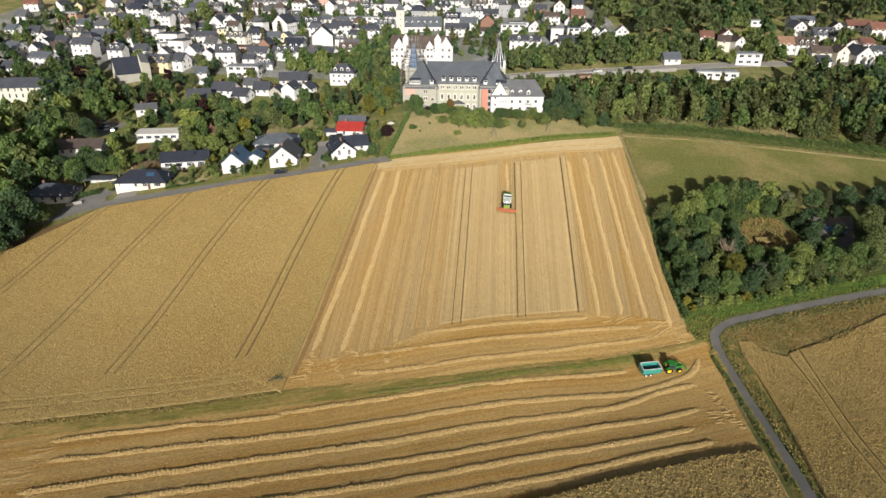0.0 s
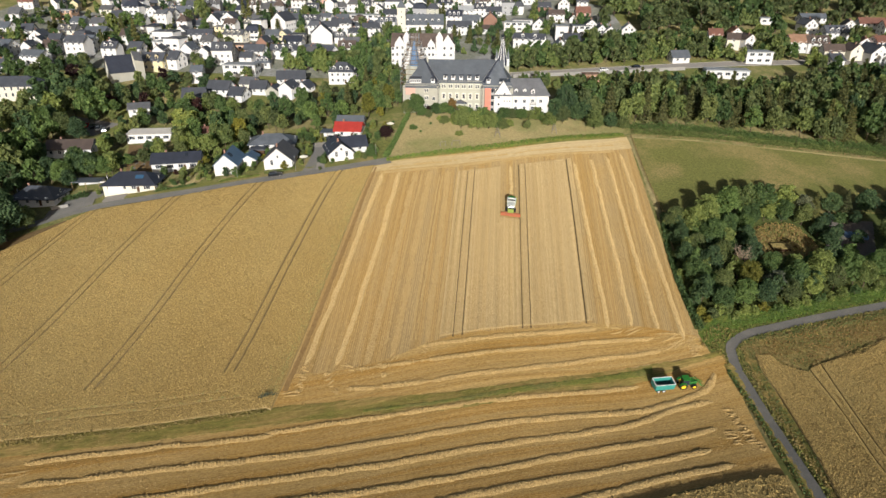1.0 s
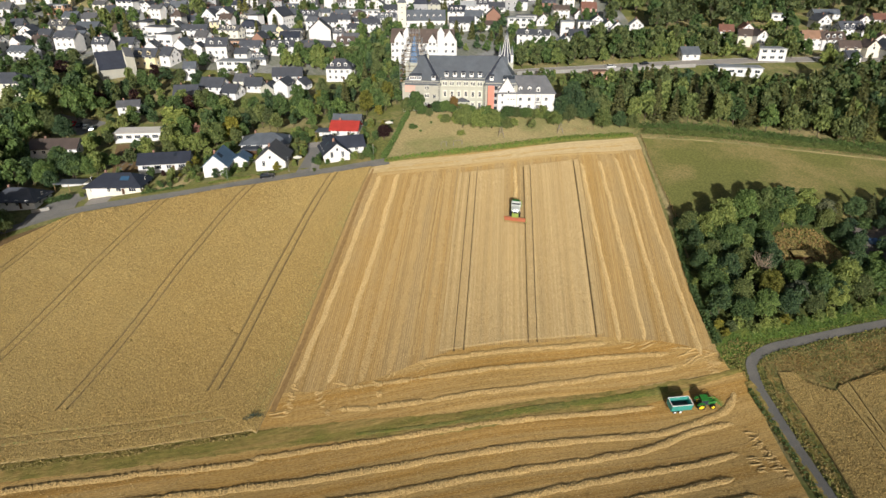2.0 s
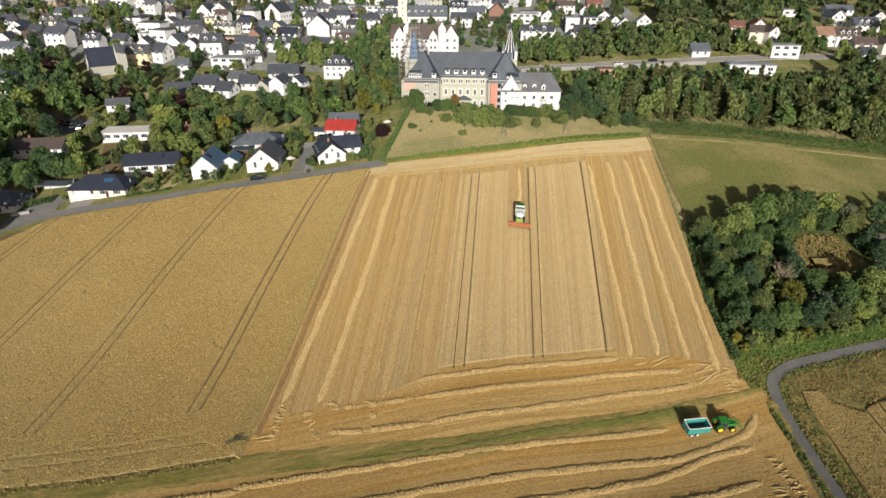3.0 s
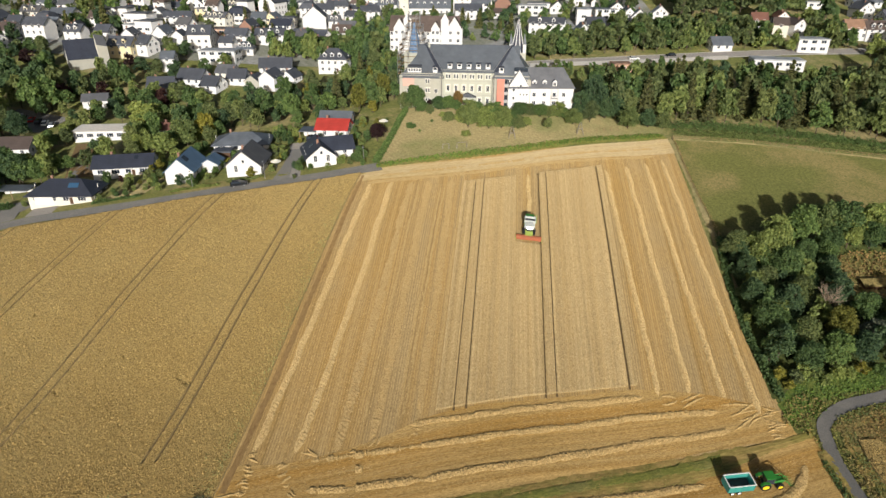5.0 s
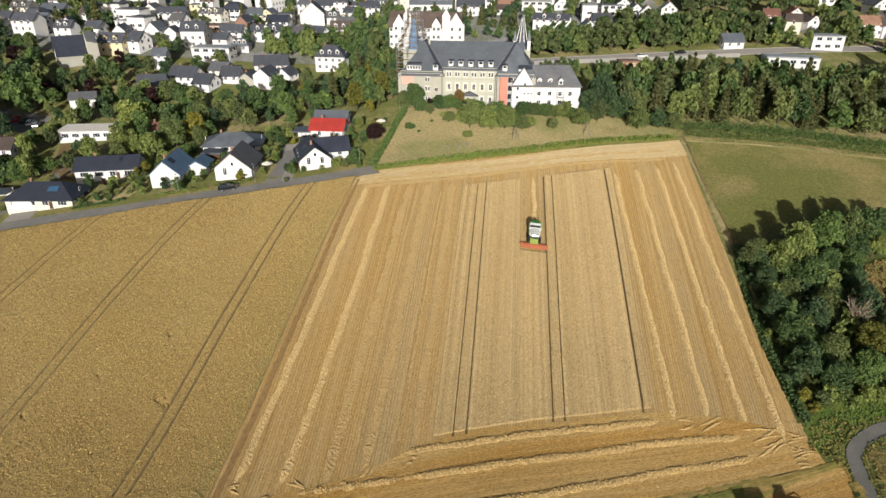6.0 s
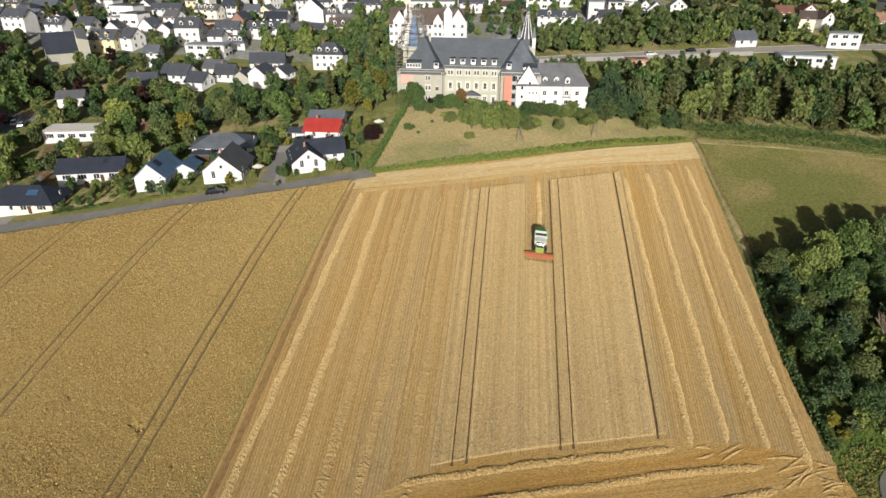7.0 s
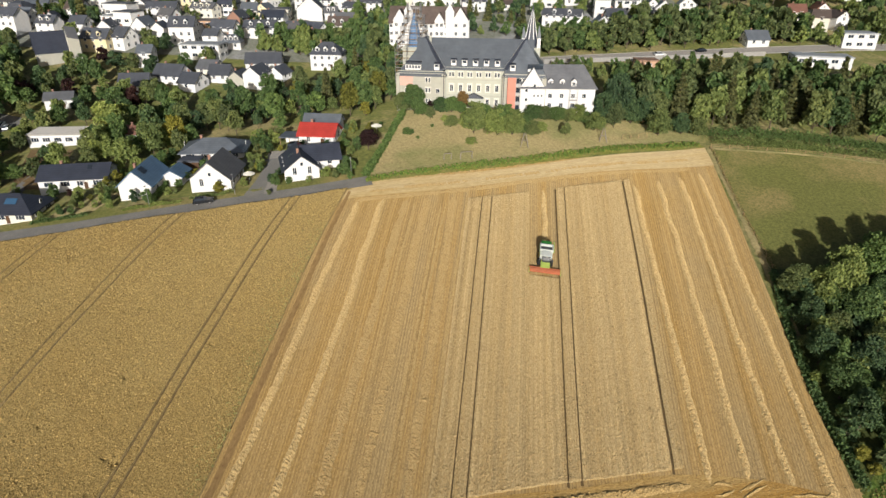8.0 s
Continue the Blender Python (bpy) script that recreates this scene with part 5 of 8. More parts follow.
def stake_frame(x, y):
    v, f = [], []
    for dx, dy in ((-0.8, -0.8), (0.8, -0.8), (0.8, 0.8), (-0.8, 0.8)):
        rod(v, f, (dx * 1.3, dy * 1.3, -0.3), (dx * 0.2, dy * 0.2, 3.4), 0.09, 0.07, 6)
    rod(v, f, (-0.4, -0.4, 1.4), (0.4, -0.4, 1.4), 0.05, 0.05)
    rod(v, f, (-0.4, 0.4, 1.4), (0.4, 0.4, 1.4), 0.05, 0.05)
    ob = tagged(new("tree_stake_frame", mesh_of("tree_stake_frame", v, f, "dead_wood")), "wooden stake frame propping an orchard tree", "stake frame", "stake frames")
    ob.matrix_basis = pose(x, y, gz(x, y))


for x, y in ((1.1, 236.4), (22.1, 243.8)):
    stake_frame(x, y)

def goal(x, y, turn, wide, high):
    """A small wooden frame: two posts, a bar and two stays."""
    root = tagged(new("goal_frame"), "small pale wooden goal frame in the orchard", "goal", "goal frames")
    post = boxes("post", [(-0.06, 0.06, -0.06, 0.06, -0.3, high)], "dead_wood", 0.01)
    for u in (-wide / 2, wide / 2):
        piece("post", post, root, pose(u, 0, 0))
        v, f = [], []
        rod(v, f, (u, 0, high - 0.1), (u, 0.9, -0.1), 0.04, 0.04, 5)
        piece("stay", mesh_of("stay", v, f, "dead_wood"), root)
    piece("crossbar", boxes("crossbar", [(-wide / 2 - 0.06, wide / 2 + 0.06, -0.06, 0.06, high, high + 0.12)], "dead_wood", 0.01), root)
    root.matrix_basis = pose(x, y, gz(x, y), 0, 0, turn)


goal(-13.4, 227.6, 22, 3.0, 1.9)
goal(-18.0, 226.3, 20, 1.9, 1.7)

# hedges
hedge([(-36.6, 215), (-35, 232), (-33.6, 252)], 1.6, 1.7, "leaf_oak", "clipped green hedge between garden and orchard", 30, 0.24)
hedge([(53, 249), (73, 248), (94, 246.6), (116, 246.2), (150, 243.6), (200, 240)], 3.0, 1.5, "leaf_lime", "broad green hedge behind the pasture fence", 26, 0.15)
hedge([(51, 253.5), (73, 252), (94, 251), (116, 250.4), (150, 248), (200, 244)], 2.6, 2.6, "leaf_oak", "tall green hedge before the wood", 22, 0.17)
hedge([(64.9, 146), (65, 137), (66.2, 122), (68, 108), (69, 96)], 2.0, 0.5, "leaf_olive", "tall green weeds on the lane's verge", 18, 0.12)
hedge([(58, 139), (60, 128), (61.4, 112), (61.8, 98)], 1.1, 0.5, "leaf_oak", "green weeds beside the farm lane", 14, 0.18)
hedge([(64, 148), (70, 150.4), (80, 153.4), (95, 157.6), (110, 162)], 2.0, 0.55, "leaf_olive", "withered weeds below the lane", 12, 0.15)
hedge([(69, 146.5), (78, 147.4), (90, 151.5), (104, 157)], 5.0, 0.45, "leaf_rust", "rust-brown dock and weeds gone to seed", 9, 0.12)
hedge([(69, 147.5), (78, 149.4), (90, 153.5), (104, 158.5)], 4.0, 0.4, "leaf_olive", "olive weeds gone to seed", 6, 0.12)
hedge([(58, 153), (64, 156), (74, 159), (87, 163), (112, 170)], 4.0, 0.45, "leaf_oak", "tall grass on the bank below the trees", 22, 0.14)
hedge([(-49, 116), (-47, 117), (-45.6, 117.6)], 0.9, 1.0, "leaf_silver", "clump of pale green thistles at the field corner", 30, 0.14)
hedge([(54.5, 152), (52.8, 165), (52.2, 180), (53.4, 198)], 1.6, 1.3, "leaf_oak", "nettles and brambles at the wood's edge", 14, 0.24)


# ---- houses ----
def window_mesh(w, h, bars=1):
    """A window's frame with its bars, in one piece, and its pane."""
    e, out, back = 0.09, -0.06, 0.05
    xs = [-w / 2, -w / 2 + e]
    for k in range(bars):
        x = -w / 2 + w * (k + 1) / (bars + 1)
        xs += [x - 0.035, x + 0.035]
    xs += [w / 2 - e, w / 2]
    zs = [0, e, h - e, h]
    v = [(x, out, z) for z in zs for x in xs]
    n = len(xs)
    f = [(r * n + c, r * n + c + 1, (r + 1) * n + c + 1, (r + 1) * n + c) for r in range(3) for c in range(n - 1) if r != 1 or c % 2 == 0]
    k = len(v)
    v += [(xs[0], back, 0), (xs[-1], back, 0), (xs[-1], back, h), (xs[0], back, h)]
    c0, c1, c2, c3 = 0, n - 1, 4 * n - 1, 3 * n
    f += [(c1, c0, k, k + 1), (c2, c1, k + 1, k + 2), (c3, c2, k + 2, k + 3), (c0, c3, k + 3, k)]
    pv, pf = [], []
    box(pv, pf, xs[0] + 0.03, xs[-1] - 0.03, -0.02, back - 0.005, 0.03, h - 0.03)
    return mesh_of("window", v, f, "frame_white"), mesh_of("pane", pv, pf, "glass")


WIN = {"small": window_mesh(0.8, 1.0, 0), "mid": window_mesh(1.15, 1.35), "wide": window_mesh(2.2, 1.35, 2), "tall": window_mesh(1.0, 1.9), "tiny": window_mesh(0.6, 0.7, 0), "slit": window_mesh(0.62, 1.35, 0), "strip": window_mesh(4.5, 1.2, 4)}


def far_window(w, h):
    """A plain framed window for houses far off: frame, glass and a cross bar in one piece."""
    v, f = [], []
    box(v, f, -w / 2, w / 2, -0.05, 0.05, 0, h)
    box(v, f, -w / 2 + 0.1, w / 2 - 0.1, -0.07, 0.0, 0.1, h - 0.1)
    box(v, f, -0.04, 0.04, -0.09, -0.05, 0.1, h - 0.1)
    return mesh_of("window", v, f, ["frame_white", "glass"], [0] * 6 + [1] * 6 + [0] * 6)


for key, w, h in (("far", 1.2, 1.5), ("far_wide", 2.3, 1.4), ("far_band", 4.2, 1.3), ("far_small", 0.8, 1.0)):
    WIN[key] = far_window(w, h), None


def window(root, kind, m):
    if WIN[kind][1] is None:
        return piece("window", WIN[kind][0], root, m)
    frame_mesh, pane = WIN[kind]
    return piece("pane", pane, piece("window", frame_mesh, root, m))


def door_mesh():
    v, f, mi = [], [], []
    box(v, f, -0.55, 0.55, -0.05, 0.05, 0, 2.1)
    mi += [0] * 6
    box(v, f, -0.45, 0.45, -0.08, -0.04, 0.1, 2.0)
    mi += [1] * 6
    return mesh_of("door", v, f, ["frame_white", "dark_wood"], mi)


DOOR = door_mesh()


def roof_mesh(L, W, eave, ridge, over, hip=(0, 0), mat="roof_slate", thick=0.22, shift=0.0, back=None):
    """A pitched roof; hip: how far each end of the ridge is drawn in; shift: the ridge's offset; back: the other slope's cover."""
    slope = (ridge - eave) / (W / 2)
    z0 = eave - over * slope
    X, Y = L / 2 + over, W / 2 + over
    xl, xr = (-X + hip[0] + (over if hip[0] else 0)), (X - hip[1] - (over if hip[1] else 0))
    top = [(-X, -Y, z0), (X, -Y, z0), (X, Y, z0), (-X, Y, z0), (xl, shift, ridge), (xr, shift, ridge)]
    low = [(x, y, z - thick) for x, y, z in top]
    v = top + low
    f = [(0, 1, 5, 4), (2, 3, 4, 5), (7, 6, 10, 11), (9, 8, 11, 10), (0, 6, 7, 1), (2, 8, 9, 3)]
    f += [(3, 0, 4), (6, 9, 10), (3, 9, 6, 0)] if hip[0] else [(0, 4, 10, 6), (4, 3, 9, 10)]
    f += [(1, 2, 5), (8, 7, 11), (1, 7, 8, 2)] if hip[1] else [(5, 1, 7, 11), (2, 5, 11, 8)]
    mi = [0, 1] + [0] * (len(f) - 2)
    return mesh_of("roof", v, f, [mat, back or mat], mi)


def wall_mesh(L, W, eave, ridge, hip, mat, deep=2.5):
    x, y = L / 2, W / 2
    v = [(-x, -y, -deep), (x, -y, -deep), (x, y, -deep), (-x, y, -deep), (-x, -y, eave), (x, -y, eave), (x, y, eave), (-x, y, eave)]
    f = [(0, 1, 5, 4), (2, 3, 7, 6), (3, 2, 1, 0)]
    if hip[0]:
        f.append((3, 0, 4, 7))
    else:
        v.append((-x, 0, ridge - 0.24))
        f.append((3, 0, 4, len(v) - 1, 7))
    if hip[1]:
        f.append((1, 2, 6, 5))
    else:
        v.append((x, 0, ridge - 0.24))
        f.append((1, 2, 6, len(v) - 1, 5))
    return mesh_of("wall", v, f, mat)


CHIMNEY = {}


def chimney(root, x, y, z, mat="wall_brick"):
    if mat not in CHIMNEY:
        v, f = [], []
        box(v, f, -0.28, 0.28, -0.25, 0.25, -1.2, 0.75)
        box(v, f, -0.33, 0.33, -0.3, 0.3, 0.75, 0.85)
        CHIMNEY[mat] = mesh_of("chimney", v, f, mat)
    return piece("chimney", CHIMNEY[mat], root, pose(x, y, z))


def dormer_mesh(w, h, d, wall, roof):
    v, f, mi = [], [], []
    box(v, f, -w / 2, w / 2, 0, d, -0.4, h)
    mi += [0] * 6
    n = len(v)
    v += [(-w / 2 - 0.15, -0.25, h), (w / 2 + 0.15, -0.25, h), (0, -0.25, h + w * 0.5), (-w / 2 - 0.15, d, h), (w / 2 + 0.15, d, h), (0, d, h + w * 0.5)]
    f += [(n, n + 2, n + 5, n + 3), (n + 2, n + 1, n + 4, n + 5), (n, n + 1, n + 2), (n, n + 3, n + 4, n + 1)]
    mi += [1, 1, 0, 0]
    n = len(v)
    v += [(-w / 3, -0.02, h * 0.15), (w / 3, -0.02, h * 0.15), (w / 3, -0.02, h * 0.9), (-w / 3, -0.02, h * 0.9)]
    f.append((n, n + 1, n + 2, n + 3))
    mi.append(2)
    return mesh_of("dormer", v, f, [wall, roof, "glass"], mi)


def panes(root, L, W, eave, sides="slr", floors=1, step=3.0, kind="mid", first=1.0, storey=2.8, gable=0.0, jump=()):
    """Windows in rows: s the long front, b the back, l and r the ends."""
    n = 0
    for side in sides:
        run = L if side in "sb" else W
        cols = max(1, int((run - 1.2) / step))
        for k in range(floors):
            z = first + storey * k
            if z + 1.3 > eave + (0.9 if side in "lr" and gable else 0):
                continue
            for c in range(cols):
                n += 1
                if n in jump:
                    continue
                u = (c - (cols - 1) / 2) * (run - 1.0) / max(cols, 1)
                m = {"s": pose(u, -W / 2 - 0.03, z), "b": pose(u, W / 2 + 0.03, z, 0, 0, 180), "l": pose(-L / 2 - 0.03, u, z, 0, 0, -90), "r": pose(L / 2 + 0.03, u, z, 0, 0, 90)}[side]
                window(root, kind, m)
        if gable and side in "lr":
            s = -1 if side == "l" else 1
            window(root, "far_small" if kind.startswith("far") else "small", pose(s * (L / 2 + 0.03), 0, gable, 0, 0, 90 * s))


def house(x, y, rot, L, W, eave, ridge, wall="wall_white", roof="roof_slate", label="", hip=(0, 0), floors=1, step=3.0, kind="mid", sides="slr", over=0.45, stack=1, dormers=0, name="house",
          back=None, group="", attic=True, lift=0.0, door=True, category="house"):
    root = new(name)
    root.matrix_basis = pose(x, y, gz(x, y) + lift, 0, 0, rot)
    tagged(root, label, category, group)
    piece("wall", wall_mesh(L, W, eave, ridge, hip, wall), root)
    piece("roof", roof_mesh(L, W, eave, ridge, over, hip, roof, back=back), root)
    if floors:
        panes(root, L, W, eave, sides, floors, step, kind, gable=(eave + 0.35 if attic and ridge - eave > 2.2 else 0.0))
    if door:
        piece("door", DOOR, root, pose(L * 0.18, -W / 2 - 0.04, 0.0))
    for k in range(stack):
        chimney(root, L * (-0.22 + 0.44 * k), 0.5, ridge - 0.2)
    if dormers:
        slope = (ridge - eave) / (W / 2)
        d = dormer_mesh(1.5, 1.3, 2.2, wall, roof)
        for k in range(dormers):
            u = (k - (dormers - 1) / 2) * L * 0.8 / dormers
            piece("dormer", d, root, pose(u, -W / 2 + 0.9, eave + 0.9 * slope - 0.1))
    BLOCKED.append((x, y, max(L, W) * 0.5))
    return root


def flat_house(x, y, rot, L, W, h, wall="wall_white", roof="roof_grey", label="", floors=1, step=3.0, kind="wide", sides="slr", name="house", group="", storey=2.9, category="house"):
    root = new(name)
    root.matrix_basis = pose(x, y, gz(x, y), 0, 0, rot)
    tagged(root, label, category, group)
    v, f = [], []
    box(v, f, -L / 2, L / 2, -W / 2, W / 2, -2.5, h)
    piece("wall", mesh_of("wall", v, f, wall), root)
    v, f = [], []
    box(v, f, -L / 2 - 0.3, L / 2 + 0.3, -W / 2 - 0.3, W / 2 + 0.3, h, h + 0.35)
    box(v, f, -L / 2 + 0.1, L / 2 - 0.1, -W / 2 + 0.1, W / 2 - 0.1, h + 0.35, h + 0.42)
    piece("roof", mesh_of("roof", v, f, roof), root)
    panes(root, L, W, h, sides, floors, step, kind, storey=storey)
    BLOCKED.append((x, y, max(L, W) * 0.5))
    return root


def on_roof(root, name, L, W, eave, ridge, u, s, w, h, mat, side=-1, label="", thick=0.08):
    """A flat fixture lying on a slope: u along the ridge, s up the slope from 0 to 1."""
    slope = math.atan2(ridge - eave, W / 2)
    v, f = [], []
    box(v, f, -w / 2, w / 2, -h / 2, h / 2, 0, thick)
    me = mesh_of(name, v, f, mat)
    yy, zz = side * W / 2 * (1 - s), eave + (ridge - eave) * s + 0.04
    turn = math.degrees(slope) if side < 0 else -math.degrees(slope)
    return piece(name, me, root, pose(u, yy, zz, turn, 0, 0), label)


# houses along the village street
h = house(-117.8, 198.2, 7, 16.5, 9.5, 2.9, 5.6, "wall_cream", "roof_black", "cream bungalow with dark hipped roof beside the street", (4.2, 4.2), 1, 3.4, "wide", over=0.7)
on_roof(h, "solar_panel", 16.5, 9.5, 2.9, 5.6, 3.0, 0.55, 2.6, 1.6, "solar_blue", -1, "blue solar panel")
piece("garage_door", boxes("garage_door", [(-6.6, -1.8, -4.83, -4.74, 0.0, 2.3)], "frame_white"), h, None, "wide white garage door")
house(-147.6, 192.6, 4, 14, 9, 2.8, 5.4, "wall_white", "roof_dark", "white bungalow with dark hipped roof in tree shade", (4, 4), 1, 3.2, "tall", over=0.7)
h = house(-110.6, 215.2, 16, 16, 9.0, 3.0, 5.4, "wall_white", "roof_black", "long white bungalow with black roof behind its garden", (0, 0), 1, 3.0, "wide")
on_roof(h, "roof_window", 16, 9, 3.0, 5.4, 3.5, 0.7, 1.0, 1.5, "glass")
h = house(-88.9, 208.6, 98, 11.5, 7.6, 3.4, 6.8, "wall_white", "roof_blue", "white gabled house with shining blue-grey roof beside the street", (0, 0), 1, 4, "mid", sides="sb", back="roof_taupe")
on_roof(h, "solar_panel", 11.5, 7.6, 3.4, 6.8, -2.6, 0.72, 2.2, 1.8, "glass", -1, "dark solar panel")
on_roof(h, "roof_window", 11.5, 7.6, 3.4, 6.8, 2.2, 0.5, 1.0, 1.3, "glass", 1)
house(-83.6, 213.4, 98, 6.0, 5.0, 2.5, 4.0, "wall_white", "roof_blue", "low side building with blue-grey roof in the garden", (0, 0), 1, 3, "mid", sides="b", stack=0)
h = house(-72.2, 212.2, 97, 11.0, 9.4, 3.1, 7.0, "wall_white", "roof_taupe", "white gabled house with grey roof beside the street", (0, 0), 1, 3, "tall", sides="sbl", over=0.6)
house(-81.6, 232.3, 12, 16, 9.8, 2.7, 5.0, "wall_white", "roof_slate", "white bungalow with slate hipped roof", (5, 5), 1, 3.4, "wide", over=0.7)
h = house(-53.4, 217.6, 113, 11.0, 8.0, 2.7, 5.8, "wall_white", "roof_black", "white gabled house with black tiled roof and climbers", (0, 0), 1, 3, "tall", sides="sbl", over=0.8)
on_roof(h, "roof_window", 11.0, 8.0, 2.7, 5.8, 0, 0.5, 1.0, 1.4, "glass", 1)
house(-49.4, 221.4, 23, 8.5, 7.0, 2.7, 5.2, "wall_white", "roof_black", "crossing wing with black tiled roof", (0, 0), 1, 3, "mid", sides="sr", over=0.7, stack=0, door=False)
house(-53.5, 235.8, 1, 9.2, 7.8, 3.0, 5.2, "wall_white", "roof_bright_red", "white house with a bright red roof", (0, 0), 1, 3, "tall", back="roof_slate", over=0.6)
house(-53.9, 241.3, 1, 9.6, 5.6, 3.9, 5.8, "wall_white", "roof_slate", "slate-roofed rear wing behind the red roof", (0, 0), 1, 3, "mid", stack=0, door=False)


def carport(x, y, rot, L, W, h, roof, label):
    root = new("carport")
    root.matrix_basis = pose(x, y, gz(x, y), 0, 0, rot)
    tagged(root, label, "carport")
    piece("roof", boxes("roof", [(-L / 2, L / 2, -W / 2, W / 2, h, h + 0.22)], roof, 0.03), root)
    piece("rear_wall", boxes("rear_wall", [(-L / 2 + 0.1, L / 2 - 0.1, W / 2 - 0.3, W / 2 - 0.1, -0.8, h)], "wall_white"), root)
    post = boxes("post", [(-0.08, 0.08, -0.08, 0.08, -0.8, h)], "timber", 0.01)
    for u in (-L / 2 + 0.3, 0, L / 2 - 0.3):
        piece("post", post, root, pose(u, -W / 2 + 0.3, 0))
    BLOCKED.append((x, y, 3.5))


carport(-61.3, 235.8, 2, 5.6, 6.0, 2.6, "roof_slate", "open carport with slate-grey flat roof on timber posts")
# this roof's slate colour stands for the shade lying on it
carport(-136.5, 202, 7, 9.5, 5.0, 2.3, "roof_slate", "open carport with slate-grey sheet roof on timber posts")
flat_house(-136.2, 246.6, 11, 17, 8.0, 3.0, "wall_white", "concrete", "low white building with pale beige flat roof", 1)
house(-155.2, 274.2, 22, 8.6, 6.6, 3.0, 4.9, "wall_white", "roof_grey", "small white house with grey roof among trees", (0, 0), 1, 3)
house(-160.5, 232, 10, 16.5, 8.5, 3.0, 5.6, "wall_white", "roof_brown", "low house with brown roof under tall trees", (0, 0), 1, 3)
house(-113.6, 247.6, -10, 5.4, 4.6, 3.2, 4.8, "wall_grey", "roof_red", "small grey garden house with red roof", (0, 0), 1, 2)
flat_house(-84.0, 222.5, 8, 5, 4, 2.3, "dark_wood", "roof_dark", "dark wooden garden shed", 0, name="garden_shed", category="shed")
# hut in the clearing and blue bales beyond
house(85.4, 186.4, 8, 5.2, 3.6, 1.3, 1.9, "dark_wood", "dry_weeds", "low weathered hut with an overgrown roof in the clearing", (0, 0), 0, stack=0, name="hut", category="hut", attic=False, door=False)
tagged(new("bale_stack", boxes("bale_stack", [(-3.2 + 1.3 * (k % 5), -2.1 + 1.3 * (k % 5), -1.2 + 0.9 * (k // 5), -0.4 + 0.9 * (k // 5), -0.3, 1.0 + 0.1 * (k % 3)) for k in range(15)], "tarp_blue", 0.12)),
       "stack of goods wrapped in blue film", "stack").matrix_basis = pose(110.0, 193.2, gz(110.0, 193.2), 0, 0, -12)


# ---- abbey ----
def abbey():
    z = 36.0
    root = new("abbey")
    root.matrix_basis = pose(0, 0, z)
    tagged(root, "stone abbey with slate hipped roofs and two wings", "abbey")

    def block(x0, x1, y0, y1, h, mat):
        v, f = [], []
        box(v, f, x0, x1, y0, y1, -3, h)
        piece("wall", mesh_of("wall", v, f, mat), root)
    block(-35.6, -22.2, 257, 277, 10.4, "wall_stone")
    block(-22.2, -5.4, 259, 275, 12.0, "wall_palestone")
    block(-5.4, 6.2, 257, 277, 10.8, "wall_stone")

    def gable(name, x, y, L, W, eave, ridge, hip, rot):
        piece("roof", roof_mesh(L, W, eave, ridge, 0.5, hip, "roof_slate"), root, pose(x, y, 0, 0, 0, rot))
    gable("roof", -14.2, 267, 33, 16, 11.9, 18.9, (0, 0), 0)
    gable("roof", -28.9, 267, 20, 13.4, 10.4, 18.9, (9, 6), 90)
    gable("roof", 0.4, 267, 20, 11.6, 10.8, 18.9, (9, 6), 90)
    surround = boxes("surround", [(-0.78, -0.5, -0.12, 0.0, -0.25, 2.25), (0.5, 0.78, -0.12, 0.0, -0.25, 2.25), (-0.78, 0.78, -0.14, 0.0, 1.92, 2.3), (-0.85, 0.85, -0.18, 0.0, -0.3, -0.05)], "wall_cream", 0.02)
    lintel = boxes("lintel", [(-0.95, 0.95, -0.1, 0.0, 1.4, 1.62)], "wall_cream", 0.02)
    sill = boxes("sill", [(-0.95, 0.95, -0.14, 0.0, -0.2, -0.02)], "wall_cream", 0.02)
    for k in range(6):   # the main front: pairs under the eaves, framed tall windows below
        u = -20.4 + 2.62 * k
        for d in (-0.42, 0.42):
            window(root, "slit", pose(u + d, 258.96, 9.3))
        piece("lintel", lintel, root, pose(u, 258.99, 9.3), "pale stone lintel")
        piece("sill", sill, root, pose(u, 258.99, 9.3), "pale stone sill")
        for q in (5.2, 1.2):
            window(root, "tall", pose(u, 258.96, q))
            piece("surround", surround, root, pose(u, 258.995, q), "pale dressed stone surround")
        window(root, "mid", pose(u, 258.96, -2.2))
    for u in (-27.0,):
        for q in (7.9, 5.0, 1.9):
            for d in (-0.42, 0.42):
                window(root, "slit", pose(u + d, 256.96, q))
            piece("lintel", lintel, root, pose(u, 256.99, q), "pale stone lintel")
            piece("sill", sill, root, pose(u, 256.99, q), "pale stone sill")
    for u in (-33.2, -30.6, -24.2):
        for q in (4.8, 1.6):
            window(root, "mid", pose(u, 256.96, q))
    for u in (-0.2, 2.4, 4.8):
        for q in (8.4, 5.0):
            for d in (-0.42, 0.42):
                window(root, "slit", pose(u + d, 256.96, q))
    for q in (3.9, 8.4, 11.5):   # string courses
        piece("string_course", boxes("string_course", [(-22.1, -5.5, 258.8, 259.0, q, q + 0.22)], "wall_stone"), root)
        piece("string_course", boxes("string_course", [(-35.7, -22.1, 256.8, 257.0, q - 0.6, q - 0.4)], "wall_stone"), root)
    for u in (-22.5, -5.2, -35.7, 6.1):
        piece("buttress", boxes("buttress", [(u - 0.5, u + 0.5, 256.5, 258.8, -3, 10.2)], "wall_stone"), root)
    # roof dormers: white front, dark pane and dark cover
    d = boxes("dormer", [(-0.72, 0.72, 0, 2.6, -0.4, 1.25)], "frame_white", 0.03)
